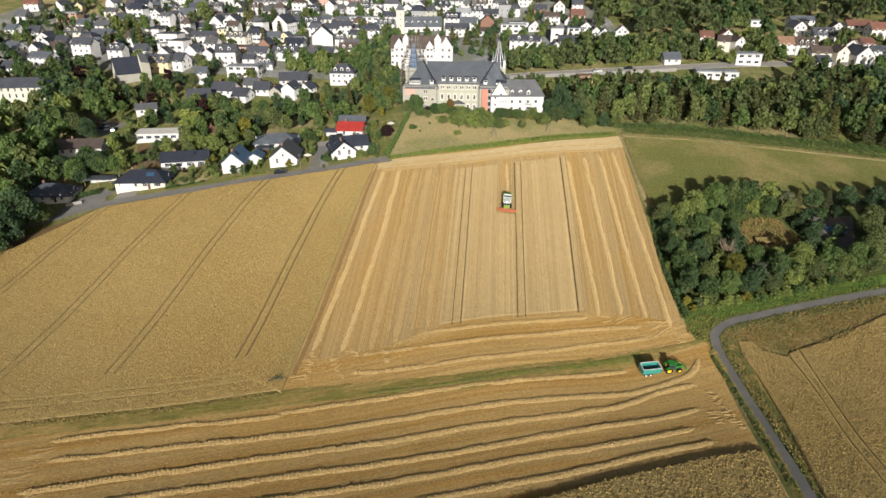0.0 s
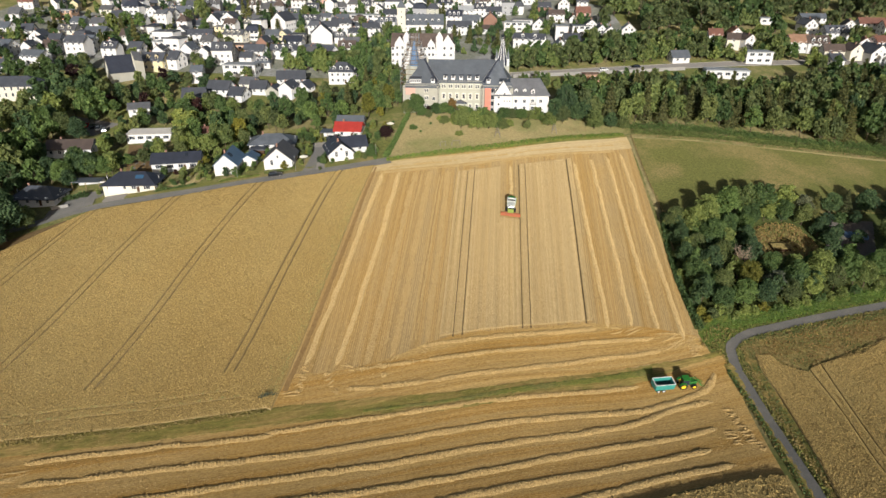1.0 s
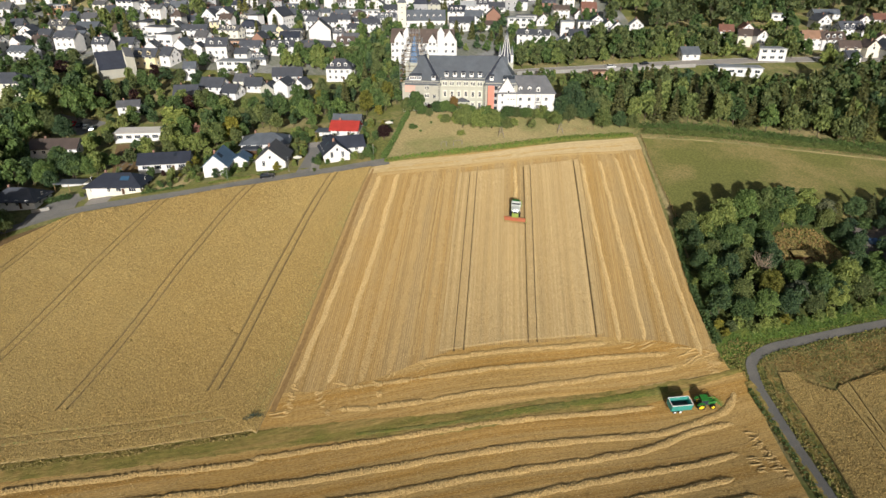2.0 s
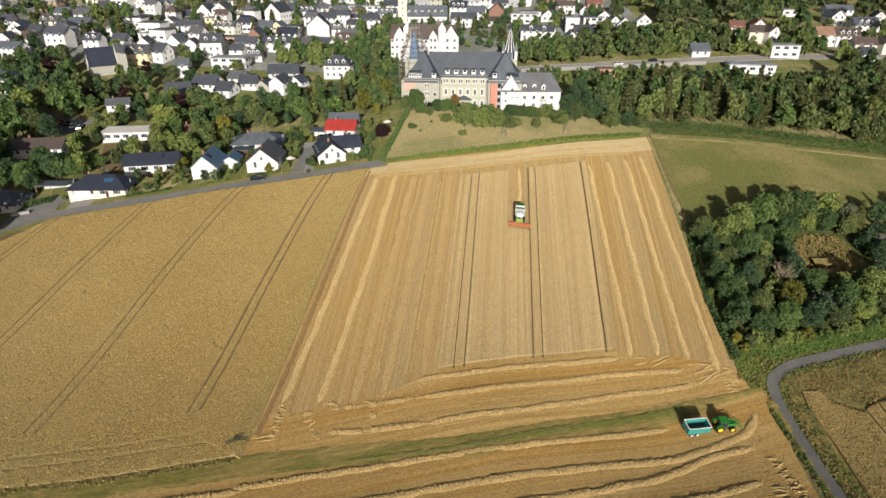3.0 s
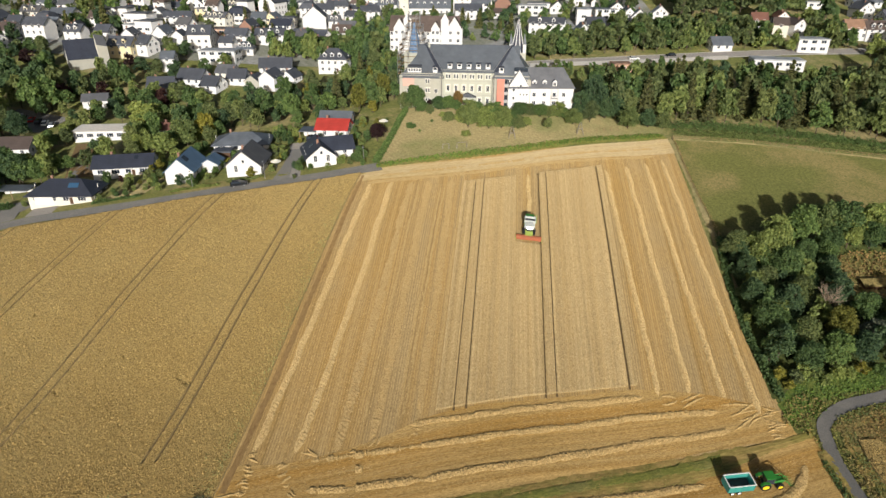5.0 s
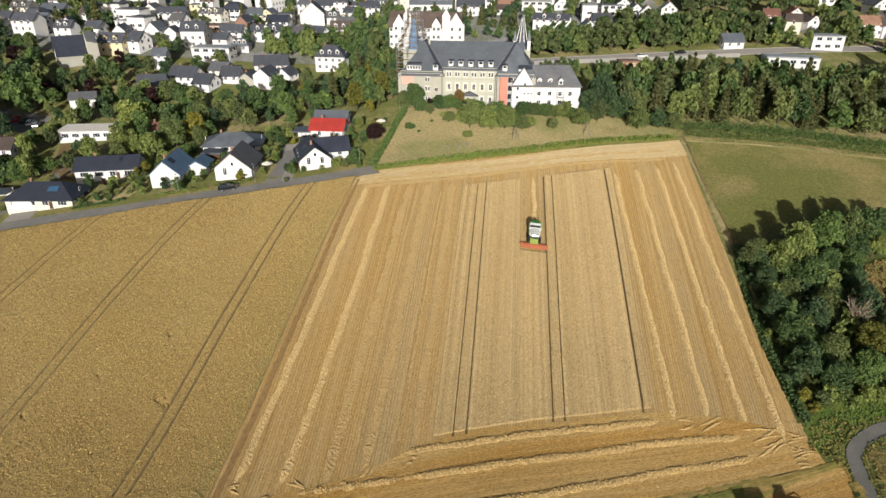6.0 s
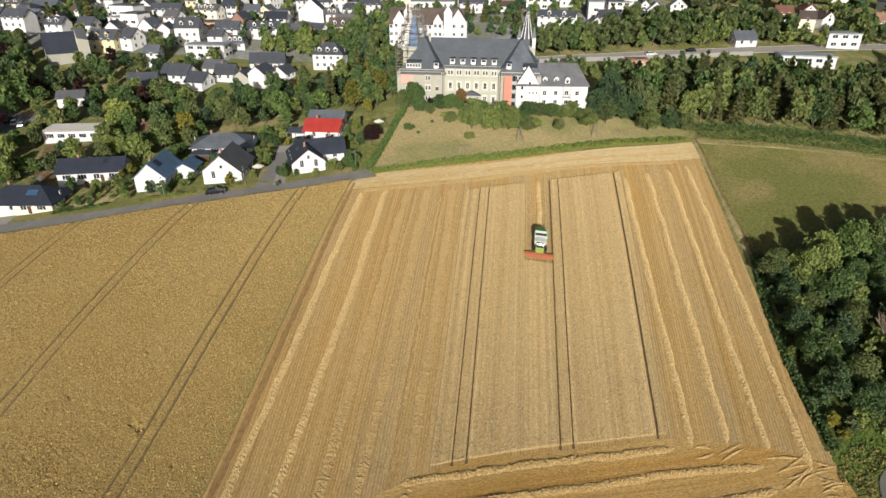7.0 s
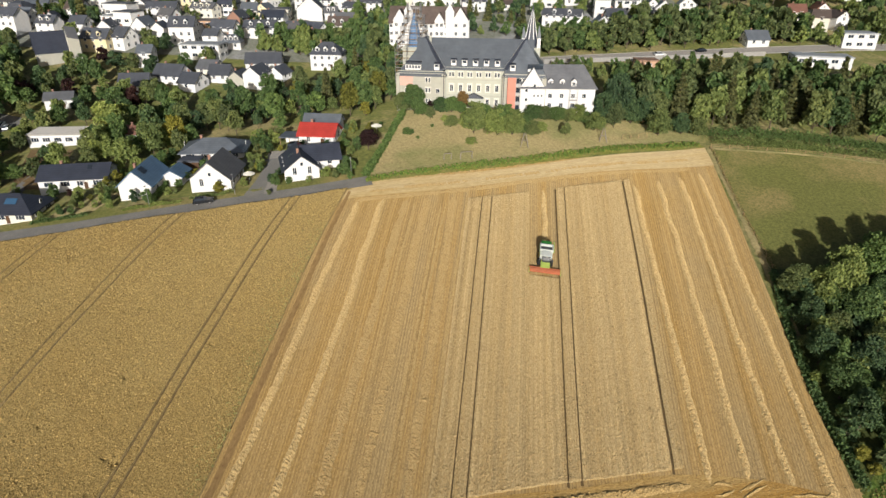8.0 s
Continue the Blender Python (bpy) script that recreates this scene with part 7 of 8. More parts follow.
def combine(x, y):
    """A combine harvester facing the slope's foot, header down."""
    root = tagged(new("combine_harvester"), "pale green and white combine harvester cutting with its header down", "combine harvester")
    piece("body", shell("body", [(-5.0, 1.5), (-4.7, 1.1), (0.6, 1.0), (1.0, 1.6), (0.9, 2.8), (-0.2, 3.1), (-3.8, 3.1), (-4.9, 2.6)], 2.7, "combine_white", 1.0, 0.1), root)
    piece("engine_deck", boxes("engine_deck", [(-4.7, -3.3, -1.15, 1.15, 2.75, 3.35)], "tractor_green", 0.08), root, None, "dark green engine cover")
    piece("tank_floor", boxes("tank_floor", [(-2.5, -0.7, -1.3, 1.3, 3.05, 3.2)], "shadow_grey"), root, None, "dark inside of the grain tank")
    piece("grain_tank", boxes("grain_tank", [(-2.9, -0.5, -1.5, -1.3, 3.0, 3.75), (-2.9, -0.5, 1.3, 1.5, 3.0, 3.75), (-2.9, -2.6, -1.3, 1.3, 3.0, 3.75), (-0.75, -0.5, -1.3, 1.3, 3.0, 3.75)], "combine_white", 0.03), root, None, "open white grain tank")
    for s in (-1, 1):
        piece("side_panel", boxes("side_panel", [(-4.4, -0.4, s * 1.4 - 0.05, s * 1.4 + 0.05, 1.5, 2.75)], "combine_green", 0.03), root)
    cab = piece("cab", shell("cab", [(0.5, 1.7), (2.1, 1.75), (2.5, 2.7), (2.0, 3.4), (0.5, 3.4)], 1.75, "glass", 1, 0.08), root, None, "large dark glazed cab")
    piece("cab_roof", boxes("cab_roof", [(-0.2, 1.9, -1.0, 1.0, 3.4, 3.62)], "combine_white", 0.07), cab, None, "white cab roof")
    piece("feeder", shell("feeder", [(0.9, 1.1), (3.2, 0.35), (3.2, 0.95), (1.1, 1.75)], 2.0, "combine_green", 1, 0.04), root)
    W = 6.9
    head = piece("header", shell("header", [(3.1, 0.2), (4.3, 0.12), (4.4, 0.2), (3.5, 0.32), (3.2, 0.9), (3.05, 0.9)], W, "reel_red", 1, 0.02), root, None, "wide red cutting header")
    v, f = [], []
    n = 6
    for k in range(n):
        a = 2 * math.pi * k / n
        x0, z0 = 4.1 + 0.34 * math.cos(a), 0.7 + 0.34 * math.sin(a)
        rod(v, f, (x0, -W / 2 + 0.1, z0), (x0, W / 2 - 0.1, z0), 0.1, 0.1, 6)
        for u in (-3, -1.5, 0, 1.5, 3):
            rod(v, f, (4.15, u, 0.75), (x0, u, z0), 0.03, 0.03, 4)
    rod(v, f, (4.15, -W / 2, 0.75), (4.15, W / 2, 0.75), 0.08, 0.08, 6)
    piece("reel", mesh_of("reel", v, f, "reel_red"), head, None, "orange tined reel")
    piece("divider", boxes("divider", [(3.2, 4.9, s * W / 2 - 0.07, s * W / 2 + 0.07, 0.12, 0.85) for s in (-1, 1)], "combine_green", 0.03), head)
    v, f = [], []
    rod(v, f, (-0.4, 1.6, 3.2), (-4.6, 1.7, 3.3), 0.17, 0.15, 8)
    piece("unloading_tube", mesh_of("unloading_tube", v, f, "combine_green"), root)
    piece("straw_hood", shell("straw_hood", [(-5.7, 1.1), (-4.9, 1.0), (-4.7, 2.4), (-5.3, 2.3)], 1.8, "shadow_grey", 1, 0.05), root)
    for s in (-1, 1):
        wheel(root, 0.9, s * 1.35, 0.92, 0.75, "frame_white")
        wheel(root, -4.2, s * 1.2, 0.6, 0.45, "frame_white")
        piece("mirror", boxes("mirror", [(2.3, 2.4, s * 1.35 - 0.15, s * 1.35 + 0.15, 2.5, 3.0)], "shadow_grey", 0.02), root)
    piece("ladder", boxes("ladder", [(1.0, 1.5, 1.45, 1.52, 0.5, 1.9)], "shadow_grey", 0.01), root)
    rest(root, x, y, -90)
    root.scale = (0.78, 0.92, 0.85)


combine(5.7, 192.0)

CARS = {}


def car(x, y, rot, paint="car_black", label="parked dark car on the street"):
    root = tagged(new("car"), label, "car", "parked cars")
    if paint not in CARS:
        CARS[paint] = shell("body", [(-2.2, 0.35), (2.2, 0.35), (2.25, 0.7), (1.9, 0.88), (1.0, 0.98), (-2.15, 1.0), (-2.25, 0.75)], 1.78, paint, 1, 0.07)
    if "top" not in CARS:
        CARS["top"] = shell("cabin", [(-2.0, 0.96), (1.0, 0.95), (0.3, 1.45), (-1.6, 1.5)], 1.55, "glass", 1, 0.06)
    if "roof" + paint not in CARS:
        CARS["roof" + paint] = boxes("roof", [(-1.5, 0.2, -0.66, 0.66, 1.47, 1.53)], paint, 0.02)
    piece("body", CARS[paint], root)
    cabin = piece("cabin", CARS["top"], root, None, "dark glazed cabin")
    piece("roof", CARS["roof" + paint], cabin)
    for u in (-1.35, 1.35):
        for s in (-1, 1):
            wheel(root, u, s * 0.8, 0.32, 0.2, "metal_grey")
    for s in (-1, 1):
        piece("headlight", boxes("headlight", [(2.2, 2.28, s * 0.65 - 0.16, s * 0.65 + 0.16, 0.6, 0.74)], "frame_white"), root)
    rest(root, x, y, rot, 0.2)


car(-70.6, 200.3, 21)
for k, p in enumerate(("car_silver", "car_white", "car_black", "car_red", "car_silver", "car_white")):
    car(-160.5 - 3.4 * k, 254.2 + 1.3 * k, 110, p, "parked car on the yard among trees")
car(-124.8, 206, 95, "car_white", "parked white van beside the bungalow")
car(-60.3, 233.2, 90, "car_black", "dark car under the carport")
for x, y, r, p in ((52, 329.6, 12, "car_white"), (68.1, 335.5, 195, "car_black")):
    car(x, y, r, p, "car on the bypass road")


# ---- fences and small garden things ----
def fence(line, gap, height, mat, label, rails=2):
    p = np.asarray(line, float)
    n = max(2, int(np.hypot(*np.diff(p, axis=0).T).sum() / gap))
    c = along(line, n)
    root = tagged(new("fence"), label, "fence")
    v, f = [], []
    box(v, f, -0.06, 0.06, -0.06, 0.06, -0.4, height)
    me = mesh_of("post", v, f, mat)
    for x, y in c:
        piece("post", me, root, pose(x, y, gz(x, y)))
    for k in range(rails):
        h = height * (0.95 - 0.45 * k)
        v, f = [], []
        for j, (x, y) in enumerate(c):
            z = gz(x, y) + h
            v += [(x - 0.03, y, z - 0.03), (x + 0.03, y, z - 0.03), (x, y + 0.02, z + 0.03)]
            if j:
                q = 3 * j
                f += [(q - 3, q - 2, q + 1, q), (q - 2, q - 1, q + 2, q + 1), (q - 1, q - 3, q, q + 2)]
        piece("rail", mesh_of("rail", v, f, mat), root)


fence([(53.6, 199), (51.6, 215), (50.9, 245)], 3.0, 1.2, "timber", "weathered post fence between stubble and pasture")
fence([(51, 246), (72, 245), (93, 243.4), (114, 243.2), (135, 242.6), (170, 238)], 4.5, 1.1, "timber", "post fence along the pasture")
fence([(27.5, 246.0), (31, 247.4), (34.5, 248.8)], 1.8, 1.5, "timber", "short wooden rail fence in the orchard", 3)
sheet("pasture_path", [(51, 245.2), (72, 244.2), (93, 242.6), (114, 242.4), (135, 241.8), (200, 236)], [(51, 246.2), (72, 245.2), (93, 243.6), (114, 243.5), (135, 243), (200, 237.6)], 4, 80, 0.14, "orchard_grass", "pale trodden strip along the fence", "path", 0.1, 0.2)

# gardens
for x, y, k, s in [(-98, 207, "oak", 0.3), (-95.5, 201.5, "lime", 0.22), (-100, 199.5, "lime", 0.24), (-104.5, 204.5, "olive", 0.3), (-107.5, 206.5, "copper", 0.3), (-103, 196.5, "oak", 0.22), (-107.5, 195.5, "lime", 0.25), (-81.5, 205, "lime", 0.3), (-80.8, 209, "oak", 0.33), (-81.2, 213.5, "oak", 0.36),
                   (-64.8, 209.5, "lime", 0.3), (-65.4, 214, "olive", 0.3), (-63.8, 218, "oak", 0.35), (-58.6, 211.6, "dark", 0.32), (-57.8, 215.4, "dark", 0.32), (-49.4, 211.2, "lime", 0.25), (-46.4, 214.2, "lime", 0.34), (-43, 216, "oak", 0.36), (-40.5, 218.5, "oak", 0.36), (-43.2, 221, "dark", 0.36),
                   (-42.5, 226, "lime", 0.36), (-44.9, 253.4, "gold", 0.62), (-45.4, 230, "oak", 0.4), (-38.8, 236, "lime", 0.3), (-45, 239, "gold", 0.45), (-69, 225, "lime", 0.36), (-66, 231, "oak", 0.38), (-68.5, 236, "oak2", 0.45), (-96, 216, "oak", 0.45), (-98.5, 221, "lime", 0.6), (-93.5, 226, "oak", 0.6),
                   (-128.6, 194.5, "lime", 0.26), (-106, 199.6, "oak", 0.2), (-100.5, 204, "gold", 0.22), (-54, 211.4, "lime", 0.2), (-57, 205, "olive", 0.2), (-40, 213.6, "oak", 0.3)]:
    bush(x, y, k, s)
tree(-38.8, 229.0, "copper", 0.78, 0.8, "near", "garden trees")
GARDEN = random.Random(31)
for _ in range(400):
    x, y = GARDEN.uniform(-128, -38), GARDEN.uniform(193, 246)
    if not inside(x, y, [(-128, 194), (-108, 193), (-90, 197), (-62, 206.6), (-40, 214), (-38, 244), (-70, 246), (-100, 230), (-125, 212)]) or any((x - a) ** 2 + (y - b) ** 2 < (r + 1.2) ** 2 for a, b, r in BLOCKED):
        continue
    if abs(x + 61) < 4 and y < 230:
        continue
    bush(x, y, GARDEN.choice(("lime", "oak", "oak2", "lime", "dark", "gold", "olive")), GARDEN.uniform(0.2, 0.48), GARDEN.uniform(0.8, 1.2))
    BLOCKED.append((x, y, 0.6))
hedge([(-87.8, 196.9), (-76.6, 200.8)], 1.2, 0.8, "leaf_lime", "clipped garden hedge beside the street", 40, 0.16)
hedge([(-74.4, 202.2), (-66.2, 205.7)], 1.0, 0.9, "leaf_lime", "clipped garden hedge beside the street", 40, 0.16)
hedge([(-83, 200), (-84, 206), (-84.5, 212)], 1.0, 1.8, "leaf_oak", "garden hedge between two houses", 30, 0.18)
hedge([(-108, 192.4), (-96, 195.2)], 1.0, 0.9, "leaf_oak", "garden shrubs along the street", 30, 0.18)
sheet("lawn", [(-106, 194.6), (-95.5, 197.6)], [(-104, 206), (-94, 207.6)], 12, 14, 0.12, "orchard_grass", "dry garden lawn", "lawn")
sheet("driveway", [(-124.2, 188.0), (-117.2, 189.2)], [(-124.9, 194.4), (-118, 195.2)], 5, 6, 0.2, "paving", "paved driveway before the garage", "driveway")
sheet("driveway", [(-138.5, 179.6), (-132.0, 184.4), (-126.6, 187.2)], [(-140.0, 184.6), (-134.6, 196.6), (-130.4, 197.8)], 10, 12, 0.2, "asphalt", "paved yard in tree shade before the carport", "driveway")
low_wall([(-139.6, 185.6), (-134.6, 186.9)], 1.1, 0.3, "concrete", "low pale wall before the shaded bungalow")
hedge([(-138.6, 191.6), (-135.4, 193.0), (-132.6, 194.4)], 2.2, 1.5, "leaf_oak", "dense green hedge beside the carport", 30, 0.22)
sheet("driveway", [(-58.4, 205.2), (-55.8, 206.4)], [(-60, 213.5), (-57.6, 214)], 5, 6, 0.2, "paving", "paved driveway beside the house", "driveway")
sheet("driveway", [(-66, 226), (-57, 225.6)], [(-66, 231.4), (-57, 231)], 6, 6, 0.2, "paving", "paved yard before the carport", "driveway")


def garden_table(x, y):
    root = tagged(new("garden_table"), "small white garden table on a terrace", "table")
    piece("tabletop", boxes("tabletop", [(-0.8, 0.8, -0.45, 0.45, 0.7, 0.75)], "frame_white", 0.02), root)
    leg = boxes("leg", [(-0.04, 0.04, -0.04, 0.04, -0.3, 0.7)], "frame_white")
    for a in (-0.7, 0.7):
        for b in (-0.35, 0.35):
            piece("leg", leg, root, pose(a, b, 0))
    root.matrix_basis = pose(x, y, gz(x, y) + 0.1)


def parasol(x, y, mat, label):
    root = tagged(new("parasol"), label, "parasol")
    v, f = [], []
    rod(v, f, (0, 0, -0.3), (0, 0, 2.6), 0.04, 0.03)
    piece("pole", mesh_of("pole", v, f, "metal_grey"), root)
    v = [(1.5 * math.cos(k * math.pi / 4), 1.5 * math.sin(k * math.pi / 4), 2.1) for k in range(8)] + [(0, 0, 2.7)] + [(1.5 * math.cos(k * math.pi / 4), 1.5 * math.sin(k * math.pi / 4), 2.0) for k in range(8)] + [(0, 0, 2.6)]
    f = [(k, (k + 1) % 8, 8) for k in range(8)] + [(9 + (k + 1) % 8, 9 + k, 17) for k in range(8)] + [(k, 9 + k, 9 + (k + 1) % 8, (k + 1) % 8) for k in range(8)]
    piece("canopy", mesh_of("canopy", v, f, mat), root)
    root.matrix_basis = pose(x, y, gz(x, y) + 0.1)


garden_table(-81.6, 216)
parasol(-64.2, 211.8, "canvas", "folded-out pale parasol beside the house")
parasol(-38.6, 238.6, "canvas", "pale parasol in the garden by the hedge")
for x, y in ((-82.6, 198.4), (-65.0, 204.6), (-39.8, 214.2)):
    v, f = [], []
    rod(v, f, (0, 0, -0.3), (0, 0, 5.0), 0.07, 0.05, 6)
    root = tagged(new("street_lamp"), "slim grey street lamp beside the street", "street lamp", "street lamps")
    root.matrix_basis = pose(x, y, gz(x, y) + 0.1)
    piece("pole", mesh_of("pole", v, f, "metal_grey"), root)
    piece("lamp_head", boxes("lamp_head", [(-0.15, 0.15, -0.6, 0.1, 5.0, 5.12)], "metal_grey", 0.02), root)


# ---- town ----
def town(x, y, rot, L, W, eave, ridge, wall, roof, floors=2, dormers=0):
    house(x, y, rot, L, W, eave, ridge, "wall_" + wall, "roof_" + roof, wall.replace("wall_", "") + " house with " + roof + " roof in the town", (0, 0), floors, 2.9, "far", "sl" if x > 0 else "sr", 0.4, 1, dormers, group="town houses", door=False)


def block(x, y, rot, L, W, h, wall, roof, floors):
    flat_house(x, y, rot, L, W, h, "wall_" + wall, "roof_" + roof, wall + " flat-roofed building with " + roof + " roof in the town", floors, 3.2, "far_wide", sides="sl" if x > 0 else "sr", group="town houses")


town(-305.6, 414.3, 3, 6.9, 9.0, 5.2, 8.8, "white", "grey", 2, 0)
town(-324.6, 452.7, 12, 9.5, 9.0, 5.2, 8.9, "white", "red", 2, 0)
town(-300.9, 449.9, 77, 8.8, 6.0, 5.2, 7.9, "white", "dark", 2)
town(-288.0, 449.0, 101, 6.6, 5.0, 5.2, 7.2, "yellow", "dark", 2)
block(-281.4, 425.2, 1, 14.1, 8.6, 5.4, "orange", "pale", 2)
town(-263.6, 449.9, 76, 8.3, 6.7, 7.7, 10.8, "white", "slate", 3)
town(-254.2, 456.5, 7, 6.1, 7.8, 5.2, 8.3, "white", "dark", 2, 0)
block(-229.2, 439.0, -5, 10.3, 8.7, 5.4, "white", "grey", 2)
town(-214.7, 420.7, 80, 7.2, 5.0, 5.2, 7.2, "cream", "brown", 2)
town(-208.3, 422.8, -8, 6.3, 9.5, 5.2, 9.0, "white", "dark", 2, 0)
town(-263.2, 343.6, -6, 7.4, 9.4, 5.2, 8.6, "white", "slate", 2, 0)
town(-252.3, 345.9, 95, 7.8, 5.3, 5.2, 7.6, "white", "dark", 2)
town(-253.6, 356.4, 103, 6.2, 4.9, 5.2, 7.3, "white", "dark", 2)
town(-238.8, 330.3, -9, 12.8, 7.8, 5.2, 7.8, "white", "slate", 2, 0)
town(-239.2, 345.8, 9, 6.9, 8.7, 5.2, 8.4, "white", "brown", 2, 0)
town(-234.6, 355.3, 96, 8.3, 6.5, 5.2, 7.9, "white", "dark", 2)
town(-244.8, 359.3, 5, 6.6, 7.9, 5.2, 8.0, "white", "dark", 2, 0)
town(-224.7, 356.3, -9, 9.2, 8.0, 5.2, 8.5, "white", "slate", 2, 0)
town(-211.7, 356.6, 103, 5.6, 4.4, 5.2, 7.1, "white", "dark", 2)
town(-208.9, 371.8, -2, 8.4, 8.3, 5.2, 8.5, "white", "brown", 2, 0)
town(-230.8, 376.6, -1, 12.5, 8.9, 5.2, 8.0, "white", "slate", 2, 0)
block(-187.4, 372.0, -4, 12.4, 9.1, 7.9, "white", "grey", 3)
town(-174.7, 331.5, -1, 11.2, 8.5, 5.2, 8.6, "yellow", "dark", 2, 2)
town(-165.2, 335.0, -11, 5.6, 9.0, 5.2, 8.8, "white", "dark", 2, 0)
town(-171.5, 381.3, 10, 13.7, 7.6, 5.2, 7.7, "white", "dark", 2, 0)
town(-185.1, 387.2, 90, 7.0, 5.8, 5.2, 7.6, "white", "grey", 2)
town(-152.7, 341.8, 96, 7.1, 5.2, 7.7, 9.8, "white", "dark", 3)
town(-144.5, 346.3, 8, 10.5, 8.8, 7.7, 11.3, "white", "dark", 3, 2)
town(-152.5, 385.6, -9, 12.1, 7.6, 5.2, 7.5, "cream", "grey", 2, 3)
block(-141.5, 373.5, 3, 17.6, 8.2, 3.0, "orange", "brown", 1)
town(-131.9, 374.7, 83, 8.1, 6.7, 5.2, 8.4, "brick", "dark", 2)
block(-130.1, 332.1, 2, 16.5, 9.1, 5.4, "white", "pale", 2)
town(-131.5, 358.3, -5, 11.3, 7.9, 5.2, 8.2, "white", "dark", 2, 0)
town(-117.8, 365.9, 8, 14.3, 7.7, 5.2, 7.9, "white", "dark", 2, 3)
town(-101.9, 380.5, -12, 18.7, 8.3, 2.8, 5.4, "white", "dark", 1, 0)
town(-107.0, 407.2, 102, 15.2, 12.5, 5.2, 10.6, "white", "dark", 2)
block(-118.0, 396.8, 6, 6.8, 8.9, 5.4, "cream", "grey", 2)
town(-120.2, 434.7, -5, 11.5, 8.0, 5.2, 8.0, "white", "dark", 2, 3)
town(-133.4, 416.4, 80, 14.3, 9.8, 7.7, 12.3, "white", "dark", 3)
town(-162.9, 484.2, 4, 24.6, 8.5, 5.2, 7.9, "white", "grey", 2, 2)
town(-198.5, 489.4, -0, 12.1, 8.5, 5.2, 7.8, "white", "dark", 2, 2)
town(-204.7, 453.0, 8, 11.3, 8.2, 5.2, 8.4, "white", "dark", 2, 0)
town(-173.9, 422.5, -4, 10.6, 8.9, 5.2, 8.8, "white", "dark", 2, 2)
town(-176.7, 459.7, 83, 11.1, 8.1, 5.2, 9.1, "white", "dark", 2)
town(-117.2, 475.8, 86, 8.9, 6.2, 7.7, 10.3, "white", "dark", 3)
town(-100.9, 432.4, 8, 8.9, 8.2, 5.2, 7.9, "white", "dark", 2, 0)
town(-85.1, 391.3, -6, 9.3, 8.5, 5.2, 8.4, "white", "grey", 2, 0)
town(-120.1, 315.1, -4, 7.7, 8.0, 2.8, 5.5, "cream", "grey", 1, 0)
town(-103.2, 328.2, 12, 13.9, 8.3, 2.8, 6.2, "white", "dark", 1, 0)
town(-92.8, 316.0, 81, 8.1, 6.3, 2.8, 5.4, "white", "dark", 1)
town(-98.2, 306.7, 85, 9.6, 6.6, 5.2, 7.8, "white", "dark", 2)
town(-105.6, 308.0, 86, 7.7, 6.1, 2.8, 5.1, "stone", "dark", 1)
town(-113.5, 310.0, 5, 7.6, 8.3, 2.8, 5.9, "white", "dark", 1, 0)
town(-137.6, 291.7, 12, 10.0, 8.5, 2.8, 6.3, "white", "dark", 1, 0)
town(-130.2, 304.3, -6, 10.8, 8.6, 2.8, 6.2, "white", "dark", 1, 0)
town(-119.7, 298.9, -6, 6.9, 9.5, 2.8, 5.8, "white", "dark", 1, 0)
block(-89.2, 456.1, 1, 20.2, 8.7, 5.4, "white", "pale", 2)
town(-72.6, 462.9, -9, 10.0, 9.0, 5.2, 8.1, "white", "dark", 2, 0)
town(-24.0, 424.8, 6, 14.7, 9.5, 5.2, 8.2, "white", "dark", 2, 0)
town(-22.0, 468.2, 11, 10.7, 7.7, 5.2, 8.0, "white", "pale", 2, 0)
town(-5.0, 439.6, 91, 11.2, 8.8, 5.2, 9.1, "brick", "brown", 2)
town(17.9, 382.3, -12, 17.1, 7.9, 5.2, 7.6, "white", "dark", 2, 2)
block(11.5, 423.2, -1, 15.3, 8.1, 5.4, "white", "pale", 2)
block(15.5, 440.2, -1, 12.6, 7.7, 3.0, "white", "grey", 1)
town(36.2, 441.4, 9, 10.0, 8.2, 5.2, 7.7, "white", "brown", 2, 0)
town(30.2, 466.0, 3, 8.6, 7.7, 5.2, 8.0, "brick", "dark", 2, 0)
town(44.2, 475.4, 86, 10.7, 7.4, 5.2, 8.6, "white", "brown", 2)
block(36.3, 394.6, -1, 7.1, 9.1, 7.9, "white", "pale", 3)
town(33.0, 362.2, 94, 8.8, 7.3, 5.2, 8.4, "white", "slate", 2)
town(-40.9, 508.2, 2, 9.4, 9.4, 5.2, 9.1, "white", "slate", 2, 0)
town(-63.3, 484.7, 93, 13.0, 9.0, 5.2, 8.6, "white", "slate", 2)
town(-54.1, 493.1, 79, 11.4, 8.5, 5.2, 8.5, "white", "grey", 2)
town(-92.6, 510.3, 4, 11.0, 9.3, 5.2, 8.5, "cream", "dark", 2, 3)
town(-103.1, 497.1, 13, 10.7, 8.5, 5.2, 8.7, "white", "red", 2, 3)
town(56.8, 478.2, -3, 7.4, 9.4, 5.2, 9.1, "white", "dark", 2, 0)
town(53.3, 442.9, 3, 8.8, 8.0, 5.2, 8.5, "pink", "red", 2, 0)
town(47.2, 438.2, 90, 6.3, 5.0, 2.8, 5.2, "white", "brown", 1)
town(64.7, 432.8, 90, 7.2, 5.5, 5.2, 7.4, "white", "brown", 2)
block(48.4, 404.6, 2, 10.9, 8.4, 5.4, "white", "slate", 2)
town(55.0, 409.0, 84, 10.7, 7.5, 5.2, 8.1, "white", "dark", 2)
town(58.3, 394.5, 91, 9.8, 6.7, 5.2, 8.3, "white", "dark", 2)
